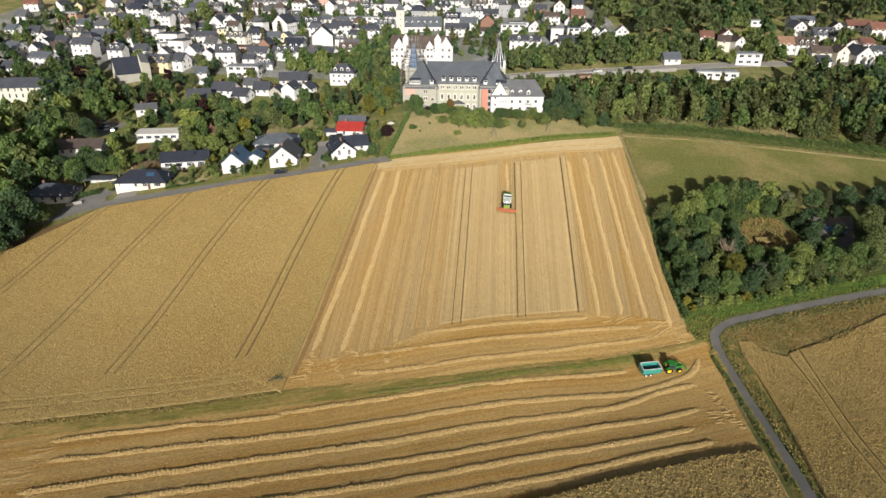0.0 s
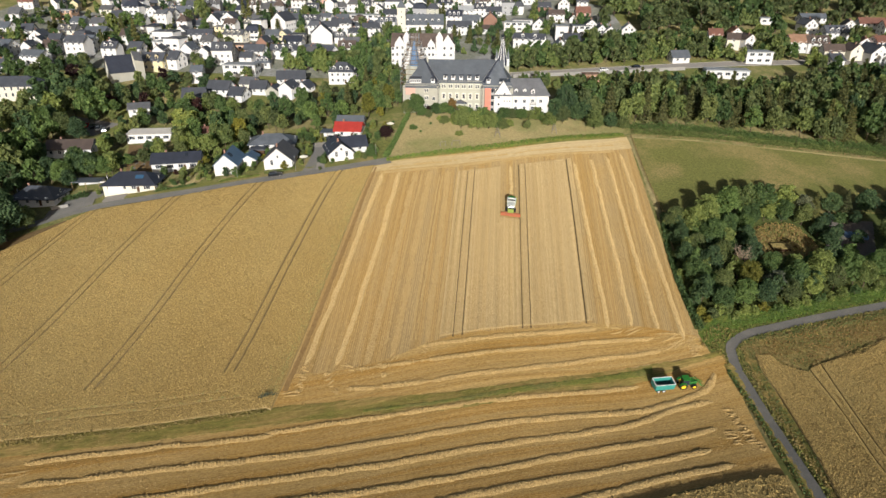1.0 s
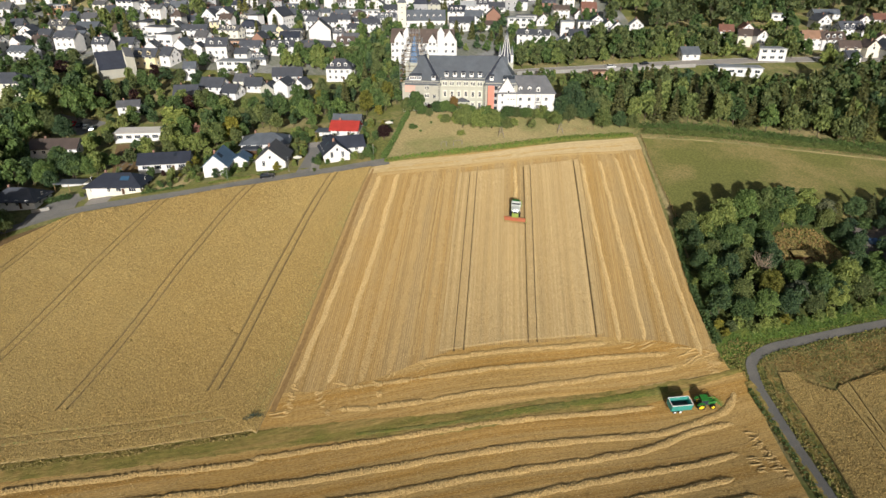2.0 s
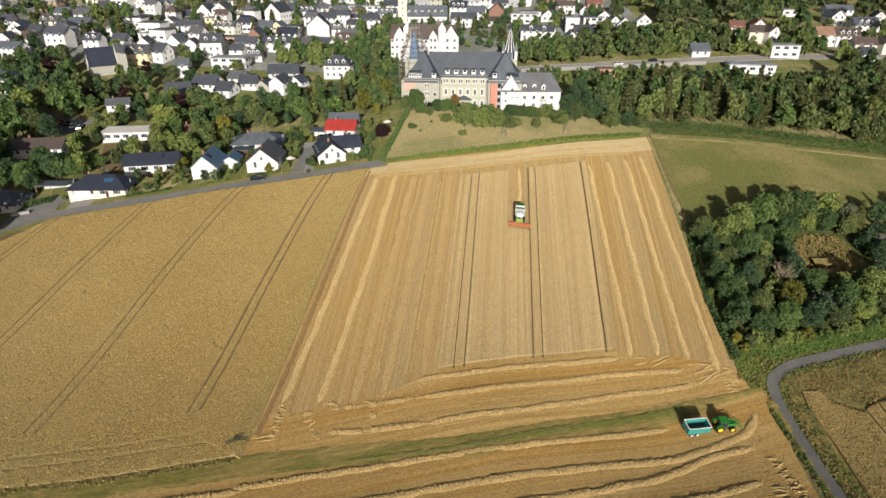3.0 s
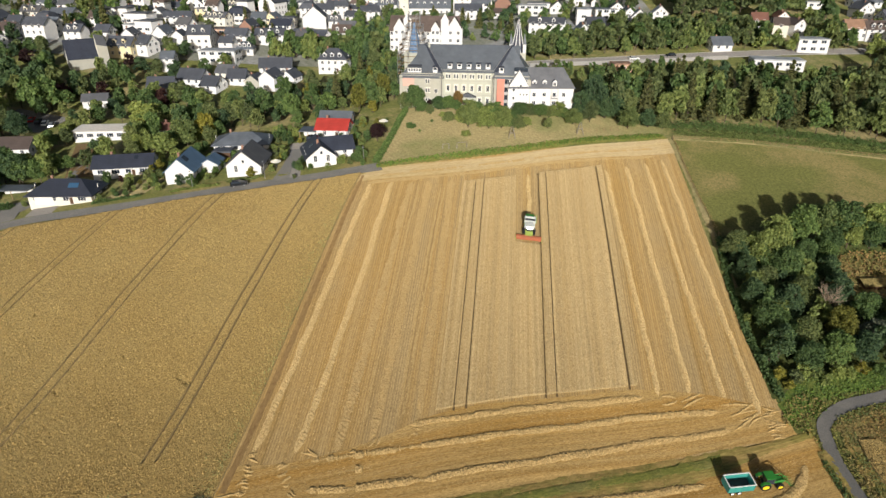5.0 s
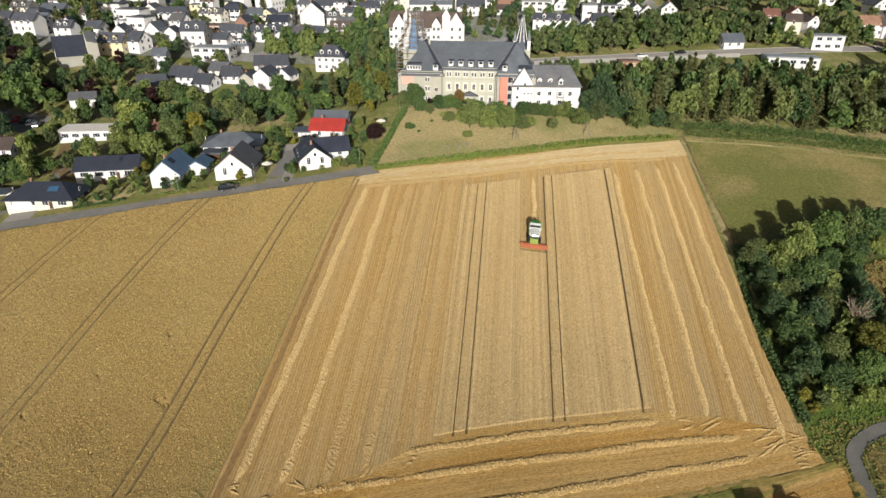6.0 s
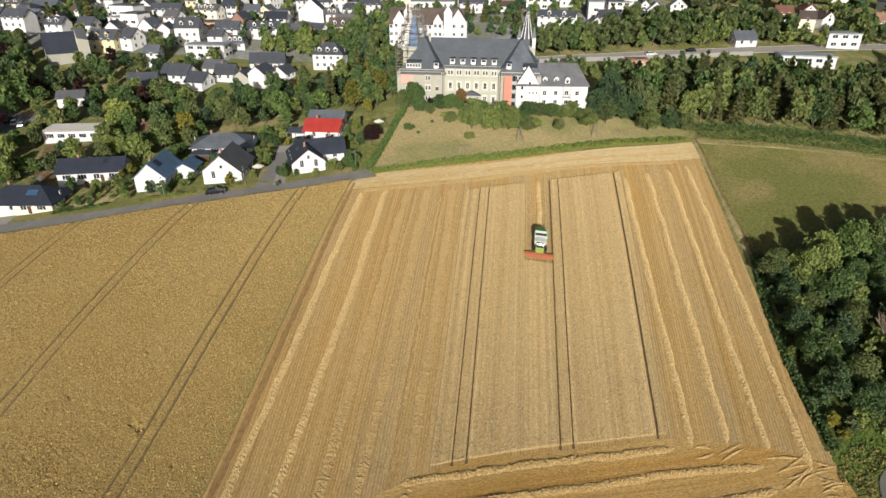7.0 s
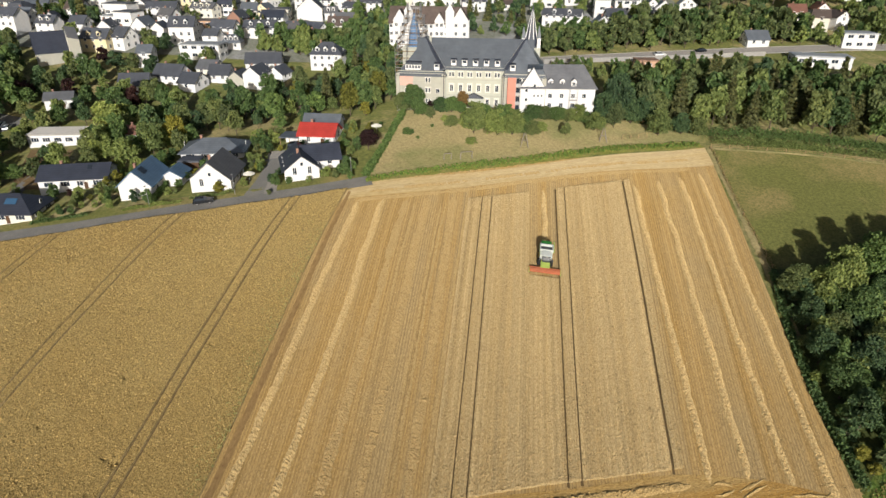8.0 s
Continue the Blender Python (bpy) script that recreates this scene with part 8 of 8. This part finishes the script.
town(62.8, 387.4, 83, 9.3, 7.7, 5.2, 8.9, "white", "slate", 2)
town(71.9, 384.5, 84, 9.3, 7.1, 7.7, 10.8, "white", "pale", 3)
town(40.2, 375.8, 3, 8.1, 9.0, 5.2, 8.0, "white", "dark", 2, 0)
town(91.6, 348.9, 7, 8.5, 8.1, 2.8, 5.7, "white", "slate", 1, 0)
town(119.7, 387.4, -5, 7.1, 8.1, 5.2, 8.1, "white", "red", 2, 0)
town(132.6, 394.3, 89, 8.5, 6.1, 5.2, 7.9, "white", "red", 2)
town(127.4, 379.5, -13, 6.4, 8.0, 5.2, 8.0, "cream", "brown", 2, 0)
town(135.2, 381.1, 102, 8.6, 6.4, 5.2, 7.7, "white", "brown", 2)
block(131.4, 353.7, 4, 13.2, 8.4, 5.4, "white", "pale", 2)
town(160.8, 379.4, 2, 10.1, 8.9, 5.2, 8.6, "white", "orange", 2, 0)
town(170.4, 378.8, -1, 11.1, 9.3, 5.2, 8.5, "white", "brown", 2, 3)
town(181.3, 418.3, 95, 10.9, 7.5, 5.2, 8.4, "white", "grey", 2)
town(194.5, 444.4, 7, 15.9, 8.1, 2.8, 5.2, "white", "slate", 1, 0)
town(189.2, 401.4, 8, 13.4, 8.7, 5.2, 8.7, "white", "dark", 2, 3)
town(205.3, 419.7, 80, 8.5, 6.4, 5.2, 8.0, "white", "brown", 2)
town(172.9, 364.4, -5, 9.7, 7.8, 5.2, 8.1, "cream", "brown", 2, 0)
town(184.2, 367.0, 99, 8.2, 6.7, 5.2, 8.3, "cream", "brown", 2)
town(171.2, 357.1, 8, 6.5, 8.8, 2.8, 5.4, "white", "dark", 1, 0)
town(192.7, 364.1, 96, 13.4, 9.1, 5.2, 9.3, "white", "dark", 2)
town(197.0, 382.1, 77, 7.2, 5.9, 5.2, 7.8, "white", "red", 2)
town(205.5, 385.1, 13, 7.0, 8.9, 5.2, 8.0, "white", "red", 2, 0)
town(226.0, 434.7, -6, 16.1, 9.3, 2.8, 5.7, "white", "red", 1, 0)
block(164.9, 439.1, 2, 9.0, 8.3, 3.0, "white", "pale", 1)
block(109.4, 328.8, -5, 19.4, 8.7, 3.0, "white", "pale", 1)
block(44.0, 313.0, 8, 7.4, 6.0, 3.0, "orange", "orange", 1)
town(207.8, 371.7, -3, 10.4, 7.6, 5.2, 7.5, "white", "dark", 2, 0)
town(227.0, 417.4, 2, 8.6, 9.0, 5.2, 8.8, "white", "red", 2, 0)
town(-296.1, 390.2, -10, 7.7, 8.4, 2.8, 5.6, "white", "slate", 1, 0)
town(-203.8, 432.6, 3, 9.6, 8.5, 5.2, 8.7, "white", "slate", 2, 0)
town(-254.0, 398.1, -4, 9.0, 7.6, 5.2, 8.1, "white", "slate", 2, 0)
town(-239.0, 415.1, -10, 7.4, 8.8, 5.2, 8.4, "white", "dark", 2, 0)
town(-272.6, 376.5, 11, 6.3, 8.6, 5.2, 8.4, "white", "dark", 2, 0)
town(-112.9, 503.6, -7, 12.3, 8.6, 5.2, 8.6, "white", "dark", 2, 2)
town(-135.6, 485.7, 84, 12.9, 9.1, 5.2, 9.5, "white", "dark", 2)
town(-128.2, 504.8, -1, 10.2, 8.3, 5.2, 7.8, "pink", "dark", 2, 0)
town(3.3, 494.0, -13, 9.1, 8.2, 5.2, 8.2, "white", "grey", 2, 0)
town(-15.9, 517.9, 77, 12.5, 9.5, 5.2, 9.3, "white", "dark", 2)
town(21.8, 501.7, -3, 10.6, 8.4, 5.2, 7.8, "white", "dark", 2, 2)
town(-81.0, 519.7, 91, 10.4, 8.2, 5.2, 9.0, "cream", "dark", 2)
town(-152.8, 422.7, 12, 9.3, 8.4, 5.2, 8.5, "white", "grey", 2, 0)
town(-131.8, 390.2, 7, 7.5, 7.7, 5.2, 8.3, "white", "slate", 2, 0)
town(-193.2, 348.9, -0, 6.9, 7.9, 5.2, 8.2, "white", "dark", 2, 0)
town(-165.6, 351.7, 87, 8.6, 6.9, 5.2, 8.5, "white", "slate", 2)
town(-179.6, 346.8, 96, 7.4, 5.8, 5.2, 7.8, "white", "dark", 2)
town(-248.8, 320.7, -4, 10.0, 8.1, 2.8, 5.8, "white", "dark", 1, 0)
town(-147.3, 318.5, 13, 5.4, 8.2, 5.2, 7.7, "white", "slate", 2, 0)
town(-80.2, 426.8, 14, 10.6, 7.9, 5.2, 8.0, "white", "dark", 2, 0)
town(-87.1, 415.0, -11, 7.9, 7.6, 5.2, 7.7, "white", "dark", 2, 0)


def school():
    """A long white building with stepped gables and corner towers behind the abbey."""
    root = new("school")
    root.matrix_basis = pose(-38, 336, 39)
    tagged(root, "large white building with rosy gables and brown roof", "school")
    v, f = [], []
    box(v, f, -15, 15, 0, 11, -4, 12)
    piece("wall", mesh_of("wall", v, f, "wall_white"), root)
    piece("roof", roof_mesh(30, 11, 12, 17.5, 0.4, (0, 0), "roof_brown"), root, pose(0, 5.5, 0))
    for u, w in ((-10.5, 5.2), (13.5, 6.4), (5.2, 3.6)):
        v = [(u - w / 2, -1.6, -4), (u + w / 2, -1.6, -4), (u + w / 2, -1.6, 13), (u, -1.6, 13 + w * 0.75), (u - w / 2, -1.6, 13), (u - w / 2, 4, -4), (u + w / 2, 4, -4), (u + w / 2, 4, 13), (u, 4, 13 + w * 0.75), (u - w / 2, 4, 13)]
        f = [(0, 1, 2, 3, 4), (1, 6, 7, 2), (5, 0, 4, 9), (2, 7, 8, 3), (3, 8, 9, 4), (6, 5, 9, 8, 7)]
        piece("gable_bay", mesh_of("gable_bay", v, f, ["wall_white", "roof_brown"], [0, 0, 0, 1, 1, 0]), root)
        for q in (0.6, 4.0, 7.4, 10.6):
            for d in (-0.26, 0.26):
                window(root, "mid", pose(u + d * w, -1.65, q))
    for u in (-7.2, 9.2):
        v, f = [], []
        rod(v, f, (u, 0, -4), (u, 0, 16), 1.7, 1.7, 10)
        rod(v, f, (u, 0, 16), (u, 0, 19), 1.9, 0.05, 10)
        piece("stair_turret", mesh_of("stair_turret", v, f, "wall_white"), root)
    for k in range(15):
        u = -14.2 + 2.0 * k
        if abs(u + 10.5) < 2.8 or abs(u - 5.2) < 2.0 or u > 10:
            continue
        for q in (4.0, 7.0, 9.9):
            window(root, "mid", pose(u, -0.04, q))
    BLOCKED.append((-38, 341, 15))


school()


def town_church():
    x, y = -62, 436
    root = new("church")
    root.matrix_basis = pose(x, y, gz(x, y), 0, 0, 8)
    tagged(root, "town church with pale tower and long dark roof", "church")
    v, f = [], []
    box(v, f, -2.6, 2.6, -2.6, 2.6, -3, 15)
    piece("tower", mesh_of("tower", v, f, "wall_cream"), root)
    v = [(-2.9, -2.9, 15), (2.9, -2.9, 15), (2.9, 2.9, 15), (-2.9, 2.9, 15), (0, 0, 20)]
    piece("tower_roof", mesh_of("tower_roof", v, [(0, 1, 4), (1, 2, 4), (2, 3, 4), (3, 0, 4), (3, 2, 1, 0)], "roof_slate"), root)
    piece("wall", wall_mesh(26, 11, 5, 10.5, (0, 0), "wall_white"), root, pose(14, 6, 0))
    piece("roof", roof_mesh(26, 11, 5, 10.5, 0.5, (0, 0), "roof_slate"), root, pose(14, 6, 0))
    dorm = dormer_mesh(1.4, 1.2, 2.0, "wall_white", "roof_slate")
    for k in range(6):
        piece("dormer", dorm, root, pose(4.0 + 4.0 * k, 2.0, 6.2))
    for k in range(8):
        window(root, "far", pose(2.5 + 3.2 * k, 0.45, 1.6))
    for q in (5, 9, 12):
        window(root, "small", pose(0, -2.65, q))
    BLOCKED.append((-52, 440, 16))


town_church()


def chapel():
    x, y = -184.5, 317.5
    root = new("chapel")
    root.matrix_basis = pose(x, y, gz(x, y) - 1, 0, 0, 40)
    tagged(root, "modern stone church with steep blue-grey roof", "church")
    piece("wall", wall_mesh(15, 11, 5, 12, (0, 0), "wall_stone"), root)
    piece("roof", roof_mesh(15, 11, 5, 12, 0.4, (0, 0), "roof_black"), root)
    v = [(4, -7.5, -3), (8, -7.5, -3), (8, -3, -3), (4, -3, -3), (4, -7.5, 10), (8, -7.5, 9), (8, -3, 13), (4, -3, 14)]
    f = [(0, 1, 5, 4), (1, 2, 6, 5), (2, 3, 7, 6), (3, 0, 4, 7), (4, 5, 6, 7)]
    piece("tower", mesh_of("tower", v, f, ["wall_stone", "roof_grey"], [0, 0, 0, 0, 1]), root, None, "stone tower with a slanting roof")
    BLOCKED.extend([(x, y, 12), (-178, 302, 6), (-184, 306, 5)])


chapel()
h = house(-78.2, 334, 2, 12.5, 10, 6.2, 10, "wall_white", "roof_dark", "white villa with hipped roof and central gable", (4, 4), 2, 2.6, "mid", dormers=3, name="villa")
house(-223, 288, 12, 27, 13, 6.0, 9.2, "wall_cream", "roof_dark", "long cream school building with dark hipped roof among trees", (5, 5), 2, 2.6, "tall", name="school", category="school", door=False, over=0.7)



def mansard(root, L, W, eave, mat):
    """A steep lower slope and a nearly flat top."""
    a, b, z1, z2 = 0.35, 1.3, eave + 2.4, eave + 3.3
    X, Y = L / 2, W / 2
    v = [(-X - a, -Y - a, eave - 0.1), (X + a, -Y - a, eave - 0.1), (X + a, Y + a, eave - 0.1), (-X - a, Y + a, eave - 0.1),
         (-X + b, -Y + b, z1), (X - b, -Y + b, z1), (X - b, Y - b, z1), (-X + b, Y - b, z1), (-X + b + 1.5, 0, z2), (X - b - 1.5, 0, z2)]
    f = [(0, 1, 5, 4), (1, 2, 6, 5), (2, 3, 7, 6), (3, 0, 4, 7), (4, 5, 9, 8), (5, 6, 9), (6, 7, 8, 9), (7, 4, 8), (3, 2, 1, 0)]
    return piece("roof", mesh_of("roof", v, f, mat), root)


def street_rows(y0, y1, west, east, seed, most):
    """Rows of town houses wall to wall along streets that follow the slope, each of its own width, height and colour."""
    rng = random.Random(seed)
    made, y = 0, y0
    while y < y1 and made < most:
        x, turn = west(y) + rng.uniform(0, 12), rng.uniform(-7, 9)
        left = rng.randint(2, 6)
        tone = rng.choice(("dark", "slate", "grey", "dark"))
        while x < east(y) and made < most:
            L, W = rng.uniform(6.0, 11.5), rng.uniform(6.8, 9.0)
            yy = y + (x - west(y)) * math.tan(radians(turn)) * 0.35 + rng.uniform(-1.6, 1.6)
            xm = x + L / 2
            x += L + 0.15
            left -= 1
            if left <= 0:
                left = rng.randint(2, 7)
                x += rng.uniform(5, 19)
                turn = rng.uniform(-9, 10)
            if any((xm - a) ** 2 + (yy - b) ** 2 < (r * 0.85 + L * 0.5) ** 2 for a, b, r in BLOCKED[:STREET_FROM]):
                continue
            n = rng.choice((1, 1, 2, 2, 2, 3))
            eave = 2.55 * n + 0.4
            wall = rng.choice(("white",) * 13 + ("cream", "cream", "grey", "palestone", "yellow"))
            roof = rng.choice((tone, tone, tone, "dark", "slate", "grey", "taupe", "dark", "black", "brown"))
            kind, shape = rng.choice(("far", "far", "far", "far_wide")), rng.random()
            group = "town houses"
            if shape < 0.14:
                flat_house(xm, yy, turn, L, W, eave, "wall_" + wall, "roof_" + rng.choice(("grey", "pale", "taupe")), wall + " flat-roofed house in a town street", n, 2.7, kind, "s", group=group)
            elif shape < 0.30:
                root = flat_house(xm, yy, turn, L, W, eave - 0.3, "wall_" + wall, "roof_" + roof, wall + " town house under a steep " + roof + " mansard roof", n, 2.5, kind, "s", group=group)
                mansard(root, L, W, eave + 0.1, "roof_" + roof)
            elif shape < 0.46:
                house(xm, yy, turn + 90, W, L, eave, eave + L * rng.uniform(0.34, 0.46), "wall_" + wall, "roof_" + roof, wall + " gable-fronted town house with " + roof + " roof", (0, 0), n, 2.7, kind, "l", 0.3, 1, 0, group=group, door=False)
            else:
                house(xm, yy, turn, L, W, eave, eave + W * rng.uniform(0.28, 0.44), "wall_" + wall, "roof_" + roof, wall + " town house with " + roof + " roof in a closed street row", rng.choice(((0, 0), (0, 0), (0, 0), (2.5, 2.5))), n, 2.7, kind, "s", 0.3, 1,
                      rng.choice((0, 0, 0, 2, 3)), group=group, door=False)
            made += 1
        y += rng.uniform(14.5, 19)


GREEN = ["oak", "oak2", "lime", "dark", "olive", "olive2"]
# paler kinds for the far woods: haze put into their leaf colours
HAZE_PALE = ["olive", "lime", "oak", "olive2", "lime", "oak2"]
# the park behind the villa, and single tall trees among the houses
wood([(-112, 345), (-86, 344), (-62, 340), (-47, 322), (-46, 346), (-58, 385), (-74, 396), (-80, 369), (-99, 361)], 3.3, GREEN + ["lime", "oak"], (0.8, 1.25), "far", "trees of the park behind the villa", 41, (0.9, 1.3), most=70)
BLOCKED.extend([(-100, 353, 7), (-88, 354, 9), (-74, 354, 11), (-66, 368, 11), (-70, 385, 10), (-58, 346, 10), (-52, 331, 9)])
for x, y, k, s, tl in [(-161, 424, "spruce", 1.3, 1.2), (-156, 421, "spruce2", 1.2, 1.3), (-151, 423, "spruce", 1.3, 1.2), (-146, 420, "dark", 1.2, 1.1), (-143, 424, "spruce2", 1.2, 1.2), (-191, 428, "lime", 1.4, 1.2), (-186, 424, "olive", 1.3, 1.2), (-200, 361, "spruce", 1.2, 1.4), (-203, 364, "dark", 1.2, 1.2),
                       (-82, 404, "oak", 1.2, 1.0), (-176, 396, "oak", 1.0, 1.1), (-232, 395, "lime", 1.2, 1.1), (-226, 399, "oak2", 1.2, 1.1), (-215, 396, "oak", 1.1, 1.2), (-128, 446, "olive", 1.1, 1.1), (-62, 415, "oak2", 1.1, 1.0)]:
    tree(x, y, k, s, tl, "back", "tall trees among the houses of the town")
    BLOCKED.append((x, y, 3.0))
STREET_FROM = len(BLOCKED)
street_rows(346, 560, lambda y: -265 + (y - 346) * 0.05, lambda y: -85 + max(0, y - 385) * 0.5 if y < 430 else 30 - (y - 430) * 0.3, 4, 205)

# ---- woods and town trees ----
for x, y, _ in [b for b in BLOCKED if b[0] > 84 and b[1] > 325]:
    BLOCKED.extend([(x - 2, y - 9, 4.5), (x - 4, y - 17, 3.0)])
BLOCKED.extend([(-223, 275, 8), (-214, 269, 6), (-231, 274, 6), (-220, 266, 5)])
wood([(30, 259), (52, 258), (95, 254), (150, 252), (230, 246), (230, 300), (150, 300), (90, 289), (44, 284), (26, 278)], 3.1, GREEN + ["olive", "spruce", "spruce2", "spruce", "olive2", "spruce2", "lime"], (0.9, 1.3), "mid", "trees of the wood beyond the pasture", 3, (1.0, 1.35), most=240, keep=50, tries=9000)
wood([(-135, 258), (-95, 246), (-60, 249), (-38, 262), (-40, 322), (-62, 330), (-72, 300), (-100, 284), (-135, 282)], 3.7, GREEN + ["gold", "lime", "oak", "lime", "oak2", "spruce"], (0.55, 1.05), "mid", "trees between village and abbey", 4, (0.8, 1.25), most=105, keep=42)
wood([(-240, 150), (-165, 160), (-152, 180), (-152, 198), (-150, 222), (-168, 240), (-165, 262), (-180, 300), (-260, 290)], 4.2, GREEN + ["dark", "oak", "dark"], (1.05, 1.6), "mid", "trees of the wood beside the village", 5, most=100, keep=22)
wood([(-148, 203), (-122, 218), (-98, 222), (-92, 246), (-120, 262), (-150, 250), (-148, 225)], 4.8, GREEN + ["lime", "gold", "dark"], (0.65, 1.0), "mid", "garden trees of the village", 6, (0.8, 1.25), most=45, keep=36)
wood([(-260, 285), (-180, 280), (-130, 300), (-120, 330), (-180, 345), (-260, 340)], 5.0, GREEN + ["copper", "oak", "dark"], (0.65, 1.1), "mid", "trees of the park", 7, (0.8, 1.3), most=60, keep=8)
wood([(-178, 264), (-140, 255), (-124, 268), (-134, 292), (-176, 294)], 4.0, GREEN + ["dark", "copper"], (0.5, 0.85), "mid", "trees round the car park", 16, most=26, keep=18)
wood([(8, 296), (90, 306), (180, 318), (180, 326), (90, 318), (8, 308)], 4.0, HAZE_PALE, (0.4, 0.65), "far", "trees along the bypass road", 8, most=60)
wood([(0, 326), (70, 341), (120, 356), (200, 368), (200, 390), (120, 385), (60, 375), (0, 350)], 3.5, HAZE_PALE, (0.7, 1.25), "far", "trees beyond the bypass road", 9, most=150)
wood([(60, 420), (100, 395), (240, 400), (330, 380), (330, 640), (-20, 640), (20, 520), (60, 470)], 3.8, HAZE_PALE + ["oak", "olive"], (1.1, 1.7), "far", "trees of the hillside forest", 10, tries=9000, most=360)
wood([(-300, 345), (-130, 350), (70, 360), (60, 420), (10, 520), (-40, 600), (-330, 600)], 3.4, GREEN + ["dark", "spruce", "oak", "dark", "spruce2"], (0.4, 1.0), "far", "town trees", 11, tries=26000, most=760, clear=0.5)
wood([(120, 296), (235, 290), (240, 335), (150, 330)], 4.2, GREEN + ["dark", "spruce"], (1.0, 1.4), "far", "trees of the valley wood", 14, most=80)
wood([(110, 350), (240, 340), (260, 400), (120, 400)], 6.0, HAZE_PALE, (0.7, 1.1), "far", "trees between the hillside houses", 12, most=60)
wood([(-420, 500), (380, 500), (420, 760), (-460, 760)], 9.0, HAZE_PALE, (1.3, 2.0), "far", "trees of the far hills", 13, tries=5000, most=220)
